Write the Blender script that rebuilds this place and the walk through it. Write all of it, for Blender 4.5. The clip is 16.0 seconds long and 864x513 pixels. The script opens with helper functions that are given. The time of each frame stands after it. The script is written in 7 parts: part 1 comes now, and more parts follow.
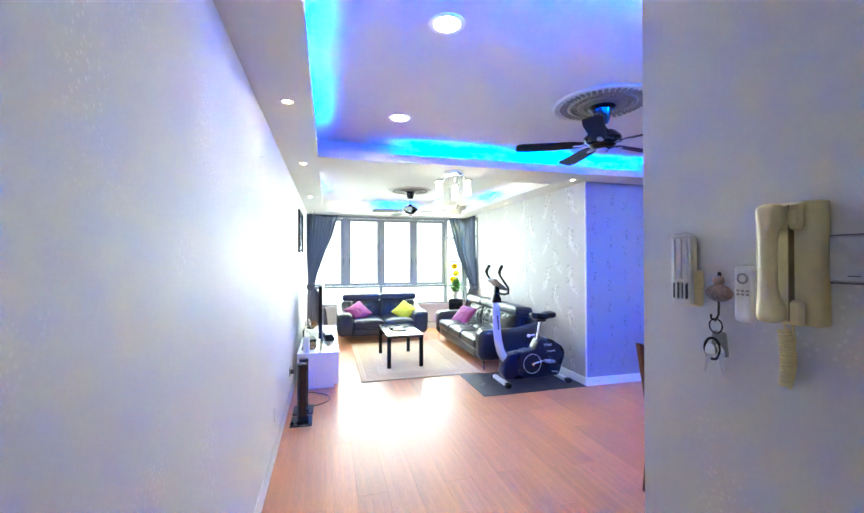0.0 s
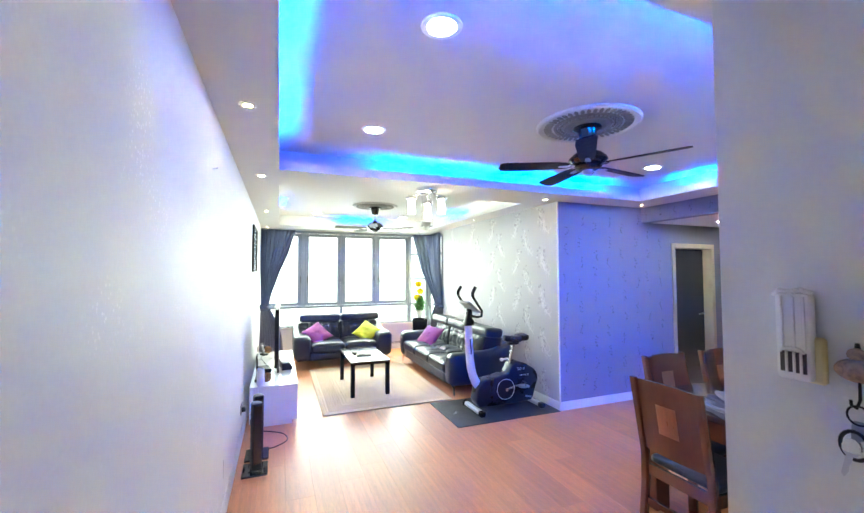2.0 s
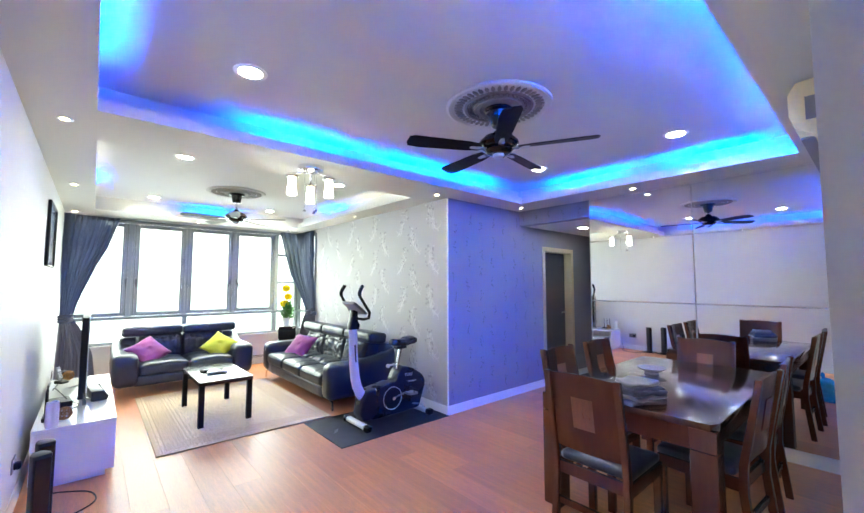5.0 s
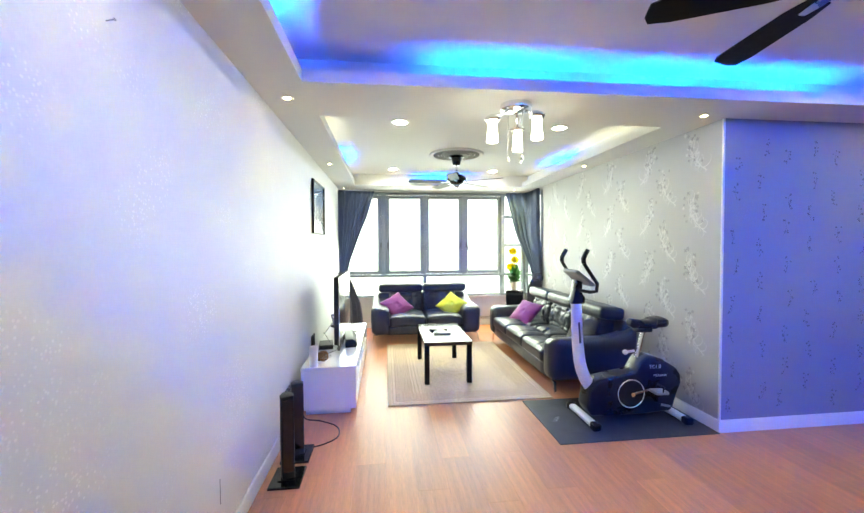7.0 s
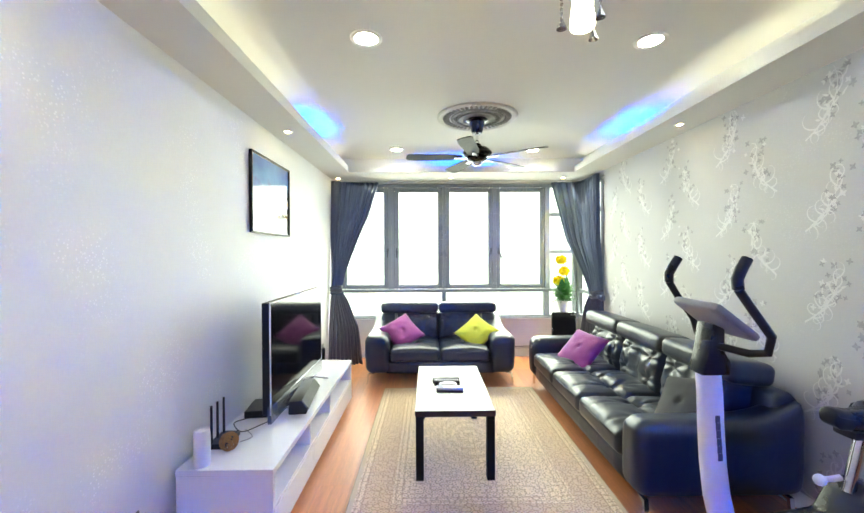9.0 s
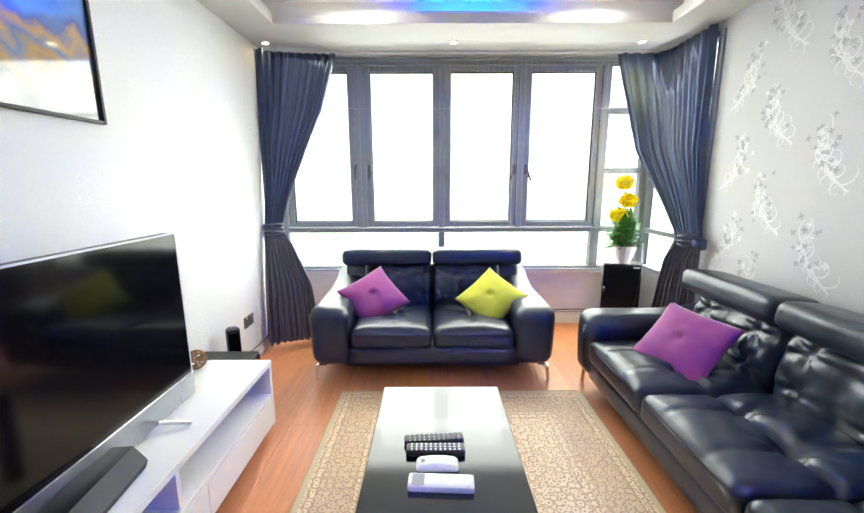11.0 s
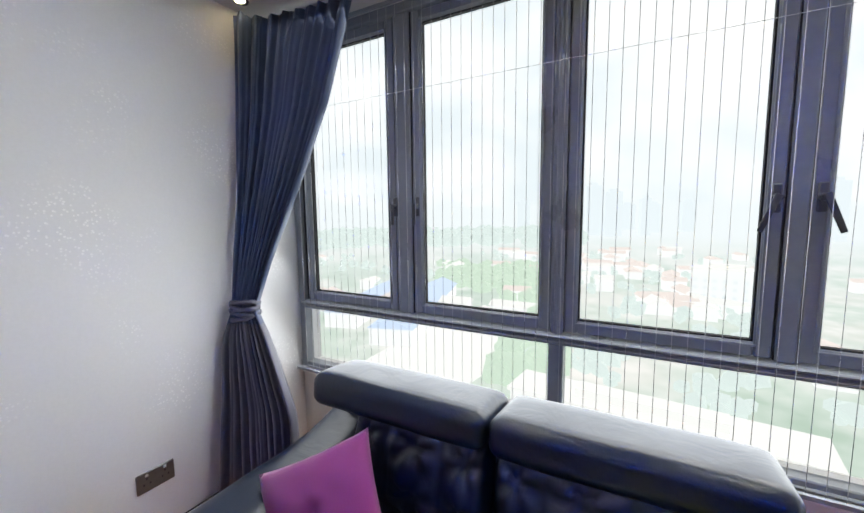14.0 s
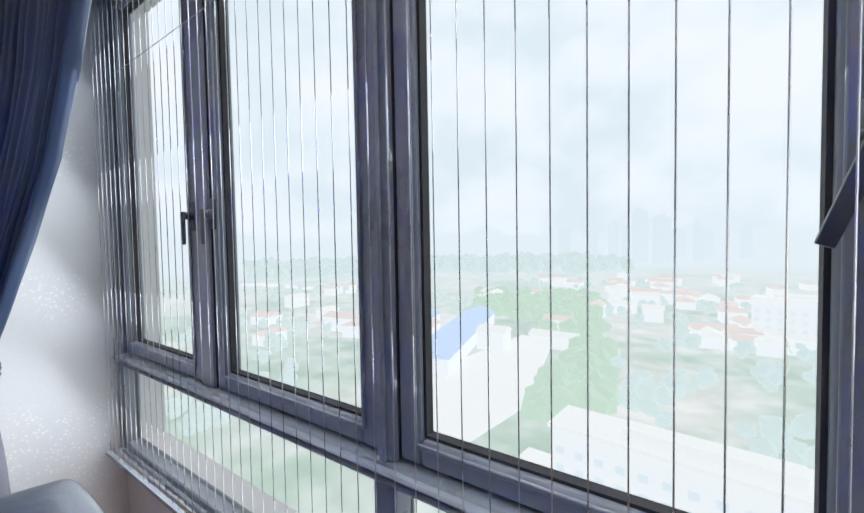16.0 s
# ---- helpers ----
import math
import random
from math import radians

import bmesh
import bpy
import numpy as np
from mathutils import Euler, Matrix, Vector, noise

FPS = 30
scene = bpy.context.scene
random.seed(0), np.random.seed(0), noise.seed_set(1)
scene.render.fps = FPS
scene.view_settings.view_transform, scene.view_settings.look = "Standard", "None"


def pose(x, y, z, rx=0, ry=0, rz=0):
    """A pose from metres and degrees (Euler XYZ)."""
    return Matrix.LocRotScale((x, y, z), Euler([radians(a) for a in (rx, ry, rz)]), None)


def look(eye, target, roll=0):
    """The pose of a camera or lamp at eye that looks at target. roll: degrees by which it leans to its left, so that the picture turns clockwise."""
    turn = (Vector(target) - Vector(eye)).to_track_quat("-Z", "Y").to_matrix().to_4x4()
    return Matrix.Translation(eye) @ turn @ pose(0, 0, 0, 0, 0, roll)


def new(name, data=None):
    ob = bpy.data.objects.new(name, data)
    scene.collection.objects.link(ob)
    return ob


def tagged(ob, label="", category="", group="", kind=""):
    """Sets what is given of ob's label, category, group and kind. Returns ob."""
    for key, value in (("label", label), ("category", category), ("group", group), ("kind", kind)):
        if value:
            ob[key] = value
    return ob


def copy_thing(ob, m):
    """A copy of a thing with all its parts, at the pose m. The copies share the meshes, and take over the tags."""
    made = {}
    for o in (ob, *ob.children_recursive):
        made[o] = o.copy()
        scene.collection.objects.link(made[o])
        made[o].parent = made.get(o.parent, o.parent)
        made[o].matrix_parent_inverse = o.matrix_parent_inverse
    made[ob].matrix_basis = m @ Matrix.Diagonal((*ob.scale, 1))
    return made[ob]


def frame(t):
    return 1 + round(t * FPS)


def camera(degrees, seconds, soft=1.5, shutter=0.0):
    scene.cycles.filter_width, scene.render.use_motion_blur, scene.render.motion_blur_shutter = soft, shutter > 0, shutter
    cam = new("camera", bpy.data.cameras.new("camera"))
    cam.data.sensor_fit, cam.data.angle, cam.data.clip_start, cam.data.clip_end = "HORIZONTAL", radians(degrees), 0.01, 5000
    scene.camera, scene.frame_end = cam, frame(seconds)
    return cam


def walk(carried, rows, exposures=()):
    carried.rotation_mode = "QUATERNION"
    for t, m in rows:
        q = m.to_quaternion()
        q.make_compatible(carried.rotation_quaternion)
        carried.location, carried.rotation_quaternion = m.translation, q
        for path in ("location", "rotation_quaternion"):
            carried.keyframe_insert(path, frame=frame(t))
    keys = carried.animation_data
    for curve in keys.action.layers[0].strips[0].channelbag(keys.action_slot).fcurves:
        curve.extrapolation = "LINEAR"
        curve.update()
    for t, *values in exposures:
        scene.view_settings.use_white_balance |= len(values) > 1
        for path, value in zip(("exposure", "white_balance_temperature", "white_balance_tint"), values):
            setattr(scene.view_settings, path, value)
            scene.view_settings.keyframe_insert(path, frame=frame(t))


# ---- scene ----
cam = camera(95.9, 16.0)
PATH = [
    (0, (-0.032, -0.167, 1.495), (0.483, 1.765, 1.511), -0.1),
    (0.5, (-0.072, -0.113, 1.496), (0.844, 1.665, 1.516), 0.1),
    (1, (-0.128, -0.081, 1.572), (0.96, 1.597, 1.6), 0.2),
    (1.5, (-0.141, -0.036, 1.62), (0.716, 1.77, 1.686), -0.0),
    (2, (-0.106, 0.129, 1.583), (0.621, 1.99, 1.667), -0.1),
    (2.5, (-0.081, 0.318, 1.538), (0.608, 2.194, 1.624), -0.2),
    (3, (-0.106, 0.535, 1.52), (0.716, 2.356, 1.602), 0.1),
    (3.5, (-0.112, 0.639, 1.489), (1.168, 2.174, 1.58), 0.4),
    (3.7, (-0.104, 0.647, 1.481), (1.299, 2.069, 1.579), 0.5),
    (5.8, (-0.084, 0.613, 1.432), (0.93, 2.333, 1.555), 0.1),
    (6, (-0.042, 0.626, 1.429), (0.789, 2.443, 1.503), 0.2),
    (6.5, (0.138, 0.806, 1.442), (0.657, 2.737, 1.41), -0.2),
    (7, (0.356, 1.12, 1.468), (0.591, 3.105, 1.409), -0.3),
    (7.5, (0.642, 1.455, 1.469), (0.665, 3.453, 1.386), -0.5),
    (8, (0.789, 1.873, 1.466), (0.799, 3.871, 1.384), -0.4),
    (8.2, (0.807, 2.021, 1.464), (0.826, 4.019, 1.39), -0.2),
    (10.3, (0.889, 3.876, 1.387), (0.91, 5.876, 1.427), -0.4),
    (10.5, (0.917, 4.057, 1.373), (0.942, 6.055, 1.272), -0.4),
    (11, (0.96, 4.468, 1.359), (0.96, 6.433, 0.984), -0.2),
    (11.5, (1.048, 4.876, 1.361), (1.021, 6.828, 0.923), -0.3),
    (12, (1.11, 5.223, 1.369), (0.968, 7.168, 0.926), -0.1),
    (12.5, (1.226, 5.592, 1.407), (0.879, 7.512, 0.966), -0.5),
    (13, (1.233, 5.901, 1.431), (0.663, 7.784, 1.07), -0.5),
    (13.5, (1.311, 6.211, 1.456), (0.48, 8.01, 1.19), -0.5),
    (14, (1.367, 6.499, 1.434), (0.395, 8.233, 1.217), -0.7),
    (14.5, (1.449, 6.751, 1.393), (0.434, 8.464, 1.207), -0.7),
    (15, (1.49, 6.941, 1.377), (0.441, 8.64, 1.26), 0.0),
    (15.5, (1.581, 7.222, 1.407), (0.489, 8.894, 1.289), -0.5),
    (16, (1.566, 7.521, 1.377), (0.423, 9.161, 1.303), -1.0),
]
EXPOSURES = [(0.0, 0.93, 6450, -12), (2.5, 0.74, 6850, -11), (3.5, 0.48, 6500, -6), (6.0, 0.52, 7100, -12), (8.0, 0.5, 7600, -14), (10.5, 0.12, 7100, -2), (11.5, 0.12, 6750, 3), (12.5, -0.2, 6500, 6), (13.0, -0.64, 6550, 8), (13.5, -0.9, 6600, 10), (14.5, -1.28, 6350, 8), (15.3, -1.34, 6150, 8), (16.0, -1.28, 6150, 9)]
walk(cam, [(t, look(eye, target, roll)) for t, eye, target, roll in PATH], EXPOSURES)
# strengths of the lights; OUTSIDE is the glow given to backdrop and far things
SKYLIGHT, LED_BLUE, LED_WHITE, DOWNLIGHT, HALOGEN, SHADES, SPOTS, OUTSIDE = 72.0, 225.0, 7.0, 175.0, 30.0, 14.0, 5.5, 2.35

# ---- world, lamps ----
world = bpy.data.worlds.new("world")
scene.world = world
world.use_nodes = True
wn = world.node_tree
sky = wn.nodes.new("ShaderNodeTexSky")
sky.sky_type = 'NISHITA'
sky.sun_disc = False
sky.sun_elevation = radians(48)
sky.sun_rotation = radians(25)
sky.air_density = 1.0
sky.dust_density = 6.0
sky.ozone_density = 0.6
wn.nodes["Background"].inputs["Strength"].default_value = 0.15
wn.links.new(sky.outputs[0], wn.nodes["Background"].inputs["Color"])

sun_data = bpy.data.lights.new("sun", 'SUN')
sun_data.energy, sun_data.angle, sun_data.color = 0.8, radians(14), (1.0, 0.97, 0.92)
sun = new("sun", sun_data)
sun.matrix_world = look((0, 0, 30), (-6, -14, 0))


def area_lamp(name, m, sx, sy, watts, color=(1, 1, 1), spread=180):
    d = bpy.data.lights.new(name, 'AREA')
    d.shape, d.size, d.size_y, d.energy, d.color = 'RECTANGLE', sx, sy, watts, color
    d.spread = radians(spread)
    o = new(name, d)
    o.matrix_world = m
    return o


def spot_lamp(x, y, z, watts, color, angle=80, blend=0.7, tx=0.0, ty=0.0):
    d = bpy.data.lights.new("spot_lamp", 'SPOT')
    d.energy, d.color, d.spot_size, d.spot_blend, d.shadow_soft_size = watts, color, radians(angle), blend, 0.03
    o = new("spot_lamp", d)
    o.matrix_world = look((x, y, z), (x + tx, y + ty, z - 1))
    return o


# sky light standing in the openings of the front and the corner window
for k in range(4):
    z = 0.84 + 0.44 * k
    area_lamp("window_skylight", look((1.1, 8.0, z), (1.1, 7.0, z - 0.55)), 2.9, 0.42, SKYLIGHT * 0.28, (0.95, 0.98, 1.0), 160)
area_lamp("corner_skylight", look((2.905, 7.72, 1.45), (0, 7.3, 1.2)), 0.6, 1.75, SKYLIGHT * 0.22, (0.93, 0.97, 1.0))

# ---- materials ----
def material(name, color, rough=0.5, metal=0.0, vary=0.08, scale=6.0, bump=0.0, fine=60.0, coat=0.0, emit=0.0, emit_color=None,
             transmission=0.0, stretch=None, rough_vary=0.1, sheen=0.0, specular=None, random_vary=0.0):
    m = bpy.data.materials.new(name)
    m.use_nodes = True
    nt = m.node_tree
    b = nt.nodes["Principled BSDF"]
    b.inputs["Roughness"].default_value = rough
    b.inputs["Metallic"].default_value = metal
    b.inputs["Coat Weight"].default_value = coat
    b.inputs["Coat Roughness"].default_value = 0.16
    b.inputs["Transmission Weight"].default_value = transmission
    b.inputs["Sheen Weight"].default_value = sheen
    if specular is not None:
        b.inputs["Specular IOR Level"].default_value = specular
    b.inputs["Base Color"].default_value = (*color, 1)
    if emit:
        b.inputs["Emission Color"].default_value = (*(emit_color or color), 1)
        b.inputs["Emission Strength"].default_value = emit
    if vary or bump:
        tc = nt.nodes.new("ShaderNodeTexCoord")
        src = tc.outputs["Object"]
        if stretch:
            mp = nt.nodes.new("ShaderNodeMapping")
            mp.inputs["Scale"].default_value = stretch
            nt.links.new(src, mp.inputs[0])
            src = mp.outputs[0]
        big = nt.nodes.new("ShaderNodeTexNoise")
        big.inputs["Scale"].default_value = scale
        big.inputs["Detail"].default_value = 4
        sm = nt.nodes.new("ShaderNodeTexNoise")
        sm.inputs["Scale"].default_value = fine
        sm.inputs["Detail"].default_value = 3
        nt.links.new(src, big.inputs["Vector"])
        nt.links.new(src, sm.inputs["Vector"])
        add = nt.nodes.new("ShaderNodeMath")
        add.operation = 'ADD'
        nt.links.new(big.outputs[0], add.inputs[0])
        nt.links.new(sm.outputs[0], add.inputs[1])
        mr = nt.nodes.new("ShaderNodeMapRange")
        mr.inputs[1].default_value, mr.inputs[2].default_value = 0.6, 1.4
        mr.inputs[3].default_value, mr.inputs[4].default_value = 1 - vary, 1 + vary
        nt.links.new(add.outputs[0], mr.inputs[0])
        fac = mr.outputs[0]
        if random_vary:
            oi = nt.nodes.new("ShaderNodeObjectInfo")
            r2 = nt.nodes.new("ShaderNodeMapRange")
            r2.inputs[3].default_value, r2.inputs[4].default_value = 1 - random_vary, 1 + random_vary
            nt.links.new(oi.outputs["Random"], r2.inputs[0])
            mu = nt.nodes.new("ShaderNodeMath")
            mu.operation = 'MULTIPLY'
            nt.links.new(fac, mu.inputs[0])
            nt.links.new(r2.outputs[0], mu.inputs[1])
            fac = mu.outputs[0]
        vm = nt.nodes.new("ShaderNodeVectorMath")
        vm.operation = 'SCALE'
        vm.inputs[0].default_value = color
        nt.links.new(fac, vm.inputs["Scale"])
        nt.links.new(vm.outputs[0], b.inputs["Base Color"])
        rr = nt.nodes.new("ShaderNodeMapRange")
        rr.inputs[1].default_value, rr.inputs[2].default_value = 0.3, 0.7
        rr.inputs[3].default_value, rr.inputs[4].default_value = max(0.02, rough * (1 - rough_vary)), min(1, rough * (1 + rough_vary))
        nt.links.new(big.outputs[0], rr.inputs[0])
        nt.links.new(rr.outputs[0], b.inputs["Roughness"])
        if bump:
            bp = nt.nodes.new("ShaderNodeBump")
            bp.inputs["Strength"].default_value = bump
            bp.inputs["Distance"].default_value = 0.002
            nt.links.new(sm.outputs[0], bp.inputs["Height"])
            nt.links.new(bp.outputs[0], b.inputs["Normal"])
    return m


def floor_wood():
    m = material("laminate", (0.55, 0.21, 0.085), 0.40, vary=0.28, scale=2.2, bump=0.03, fine=24, stretch=(14, 0.6, 4), random_vary=0.12, coat=0.12)
    m.node_tree.nodes["Principled BSDF"].inputs["Coat Roughness"].default_value = 0.3
    return m


def fleck_paper(name, color, fleck=1.25):
    """Pale wallpaper with an embossed crackle of pearly flecks."""
    m = material(name, color, 0.62, vary=0.03, scale=1.3, fine=90, bump=0.12)
    nt = m.node_tree
    b = nt.nodes["Principled BSDF"]
    tc = nt.nodes.new("ShaderNodeTexCoord")
    n1 = nt.nodes.new("ShaderNodeTexNoise")
    n1.inputs["Scale"].default_value, n1.inputs["Detail"].default_value = 2.6, 2
    n2 = nt.nodes.new("ShaderNodeTexVoronoi")
    n2.inputs["Scale"].default_value = 70
    nt.links.new(tc.outputs["Object"], n1.inputs["Vector"])
    nt.links.new(tc.outputs["Object"], n2.inputs["Vector"])
    a = nt.nodes.new("ShaderNodeMapRange")
    a.inputs[1].default_value, a.inputs[2].default_value = 0.52, 0.66
    nt.links.new(n1.outputs[0], a.inputs[0])
    c = nt.nodes.new("ShaderNodeMapRange")
    c.inputs[1].default_value, c.inputs[2].default_value = 0.34, 0.18
    nt.links.new(n2.outputs["Distance"], c.inputs[0])
    mu = nt.nodes.new("ShaderNodeMath")
    mu.operation = 'MULTIPLY'
    nt.links.new(a.outputs[0], mu.inputs[0])
    nt.links.new(c.outputs[0], mu.inputs[1])
    mx = nt.nodes.new("ShaderNodeMix")
    mx.data_type = 'RGBA'
    old = b.inputs["Base Color"].links[0].from_socket
    nt.links.new(mu.outputs[0], mx.inputs[0])
    nt.links.new(old, mx.inputs[6])
    mx.inputs[7].default_value = (*[min(0.92, k * fleck) for k in color], 1)
    nt.links.new(mx.outputs[2], b.inputs["Base Color"])
    r = nt.nodes.new("ShaderNodeMapRange")
    r.inputs[3].default_value, r.inputs[4].default_value = 0.6, 0.28
    nt.links.new(mu.outputs[0], r.inputs[0])
    nt.links.new(r.outputs[0], b.inputs["Roughness"])
    return m


def rug_material(cx, cy, hx, hy):
    """Beige woven rug: bands of border, a field of small scrolling motifs and a centre medallion."""
    m = material("rug_weave", (0.80, 0.63, 0.42), 0.95, vary=0.1, scale=8, bump=0.5, fine=220, sheen=0.2)
    nt = m.node_tree
    b = nt.nodes["Principled BSDF"]
    N, L = nt.nodes.new, nt.links.new
    tc = N("ShaderNodeTexCoord")
    sep = N("ShaderNodeSeparateXYZ")
    L(tc.outputs["Object"], sep.inputs[0])

    def mth(op, a, bb=None, clamp=False):
        n = N("ShaderNodeMath")
        n.operation = op
        n.use_clamp = clamp
        for i, v in enumerate((a, bb)):
            if v is None:
                continue
            if isinstance(v, (int, float)):
                n.inputs[i].default_value = v
            else:
                L(v, n.inputs[i])
        return n.outputs[0]
    ax, ay = mth('ABSOLUTE', sep.outputs[0]), mth('ABSOLUTE', sep.outputs[1])
    edge = mth('MINIMUM', mth('SUBTRACT', hx, ax), mth('SUBTRACT', hy, ay))
    vor = N("ShaderNodeTexVoronoi")
    vor.inputs["Scale"].default_value = 30
    vor.inputs["Randomness"].default_value = 0.55
    L(tc.outputs["Object"], vor.inputs["Vector"])
    rings = mth('SINE', mth('MULTIPLY', vor.outputs["Distance"], 14.0))
    wav = N("ShaderNodeTexVoronoi")
    wav.inputs["Scale"].default_value = 58
    L(tc.outputs["Object"], wav.inputs["Vector"])
    dots = mth('LESS_THAN', wav.outputs["Distance"], 0.24)
    lines = mth('GREATER_THAN', rings, 0.35)
    band = mth('MULTIPLY', mth('GREATER_THAN', edge, 0.075), mth('LESS_THAN', edge, 0.25))
    stripe = mth('GREATER_THAN', mth('SINE', mth('MULTIPLY', edge, 170.0)), 0.55)
    stripes = mth('MULTIPLY', stripe, mth('ADD', mth('MULTIPLY', mth('GREATER_THAN', edge, 0.03), mth('LESS_THAN', edge, 0.085)),
                                          mth('MULTIPLY', mth('GREATER_THAN', edge, 0.235), mth('LESS_THAN', edge, 0.32))))
    rr = mth('SQRT', mth('ADD', mth('MULTIPLY', mth('MULTIPLY', ax, ax), 1.9), mth('MULTIPLY', ay, ay)))
    med = mth('MULTIPLY', mth('LESS_THAN', rr, 0.42), mth('GREATER_THAN', mth('SINE', mth('MULTIPLY', rr, 62.0)), 0.1))

    def mix(fac, c1, c2):
        n = N("ShaderNodeMix")
        n.data_type = 'RGBA'
        L(fac, n.inputs[0])
        for i, c in ((6, c1), (7, c2)):
            if isinstance(c, tuple):
                n.inputs[i].default_value = (*c, 1)
            else:
                L(c, n.inputs[i])
        return n.outputs[2]
    old = b.inputs["Base Color"].links[0].from_socket
    col = mix(mth('MULTIPLY', lines, 0.6), old, (0.26, 0.14, 0.085))
    col = mix(mth('MULTIPLY', dots, 0.5), col, (0.72, 0.62, 0.45))
    col = mix(mth('MULTIPLY', band, 0.34), col, (0.38, 0.20, 0.12))
    col = mix(mth('MULTIPLY', stripes, 0.38), col, (0.34, 0.20, 0.13))
    col = mix(mth('MULTIPLY', med, 0.22), col, (0.36, 0.20, 0.12))
    col = mix(mth('LESS_THAN', edge, 0.03), col, (0.60, 0.47, 0.30))
    L(col, b.inputs["Base Color"])
    return m


M_FLOOR = floor_wood()
M_SUBFLOOR = material("subfloor", (0.16, 0.08, 0.05), 0.7)
M_WALL = fleck_paper("silver_wallpaper", (0.76, 0.76, 0.77), 1.3)
M_PAPER = fleck_paper("floral_wallpaper_ground", (0.47, 0.465, 0.47), 1.12)
# darker, bluer copy of M_PAPER: part of the coves' blue light in its colour
M_PAPER_N = fleck_paper("blue_lit_sprig_ground", (0.22, 0.23, 0.30), 1.12)
M_PAPER_LEAF = material("wallpaper_silver_leaf", (0.62, 0.615, 0.61), 0.38, vary=0.05)
M_PAPER_DARK = material("wallpaper_grey_blossom", (0.33, 0.32, 0.335), 0.6, vary=0.15, scale=30)
M_SPRIG = material("wallpaper_dark_sprig", (0.07, 0.07, 0.10), 0.6, vary=0.15, scale=30)
M_CEIL = material("ceiling_paint", (0.70, 0.69, 0.675), 0.8, vary=0.015, scale=2, fine=120, bump=0.05)
M_TRIM = material("trim_white_paint", (0.80, 0.80, 0.80), 0.35, vary=0.03)
M_ALU = material("powder_coated_aluminium", (0.27, 0.295, 0.335), 0.30, vary=0.08, scale=4, fine=40)
M_SEAL = material("rubber_seal", (0.03, 0.03, 0.035), 0.7)
M_CHROME = material("chrome", (0.78, 0.78, 0.8), 0.1, 1.0, vary=0.04)
M_STEEL = material("brushed_steel", (0.6, 0.6, 0.62), 0.28, 1.0, vary=0.06)
M_LED_BLUE = material("led_blue", (0.0, 0.1, 0.6), 0.5, vary=0, emit=LED_BLUE, emit_color=(0.0, 0.075, 1.0))
M_LED_BLUE_W = material("led_blue_bright", (0.0, 0.1, 0.6), 0.5, vary=0, emit=LED_BLUE * 2.2, emit_color=(0.0, 0.055, 1.0))
M_LED_BLUE_S = material("led_blue_strong", (0.0, 0.1, 0.6), 0.5, vary=0, emit=LED_BLUE * 8, emit_color=(0.0, 0.06, 1.0))
M_LED_WHITE = material("led_white", (0.8, 0.8, 0.8), 0.5, vary=0, emit=LED_WHITE, emit_color=(1.0, 0.93, 0.78))
M_BULB = material("lit_diffuser", (0.9, 0.9, 0.9), 0.4, vary=0, emit=DOWNLIGHT, emit_color=(1.0, 0.96, 0.9))
M_BULB_WARM = material("lit_halogen", (0.9, 0.85, 0.7), 0.4, vary=0, emit=HALOGEN, emit_color=(1.0, 0.82, 0.55))
M_LEATHER = material("black_leather", (0.005, 0.012, 0.030), 0.33, vary=0.2, scale=5, bump=0.06, fine=170, rough_vary=0.15, specular=0.6)


def crease(m, scale, depth):
    """Soft wandering creases under the fine grain."""
    nt = m.node_tree
    b = nt.nodes["Principled BSDF"]
    tc, no, bp = nt.nodes.new("ShaderNodeTexCoord"), nt.nodes.new("ShaderNodeTexNoise"), nt.nodes.new("ShaderNodeBump")
    no.inputs["Scale"].default_value, no.inputs["Detail"].default_value, no.inputs["Distortion"].default_value = scale, 3, 1.6
    bp.inputs["Strength"].default_value, bp.inputs["Distance"].default_value = 0.4, depth
    nt.links.new(tc.outputs["Object"], no.inputs["Vector"])
    nt.links.new(no.outputs[0], bp.inputs["Height"])
    nt.links.new(b.inputs["Normal"].links[0].from_socket, bp.inputs["Normal"])
    nt.links.new(bp.outputs[0], b.inputs["Normal"])


crease(M_LEATHER, 6, 0.007)
M_BLACK = material("black_plastic", (0.006, 0.006, 0.008), 0.35, vary=0.15, specular=0.3)
M_GLOSSBLACK = material("gloss_black", (0.006, 0.006, 0.008), 0.06, vary=0.1)
M_SCREEN = material("tv_screen", (0.003, 0.003, 0.005), 0.09, vary=0, specular=0.3)
M_WHITELAC = material("white_lacquer", (0.82, 0.82, 0.82), 0.16, vary=0.015)
M_WHITEPL = material("white_plastic", (0.86, 0.86, 0.85), 0.35, vary=0.03)
M_CREAM = material("aged_cream_plastic", (0.88, 0.78, 0.46), 0.38, vary=0.07, scale=7)
M_WOOD_DARK = material("dark_cherry_wood", (0.085, 0.022, 0.009), 0.26, vary=0.16, scale=5, fine=60, stretch=(7, 7, 0.9), bump=0.01, coat=0.2, rough_vary=0.02)
M_WOOD_TOP = material("dark_cherry_tabletop", (0.055, 0.020, 0.012), 0.12, vary=0.15, scale=5, fine=30, stretch=(0.9, 7, 7), bump=0.008, coat=0.6, rough_vary=0.02)
M_WOOD_INLAY = material("amber_wood_inlay", (0.20, 0.06, 0.016), 0.3, vary=0.25, scale=9, stretch=(5, 5, 1))
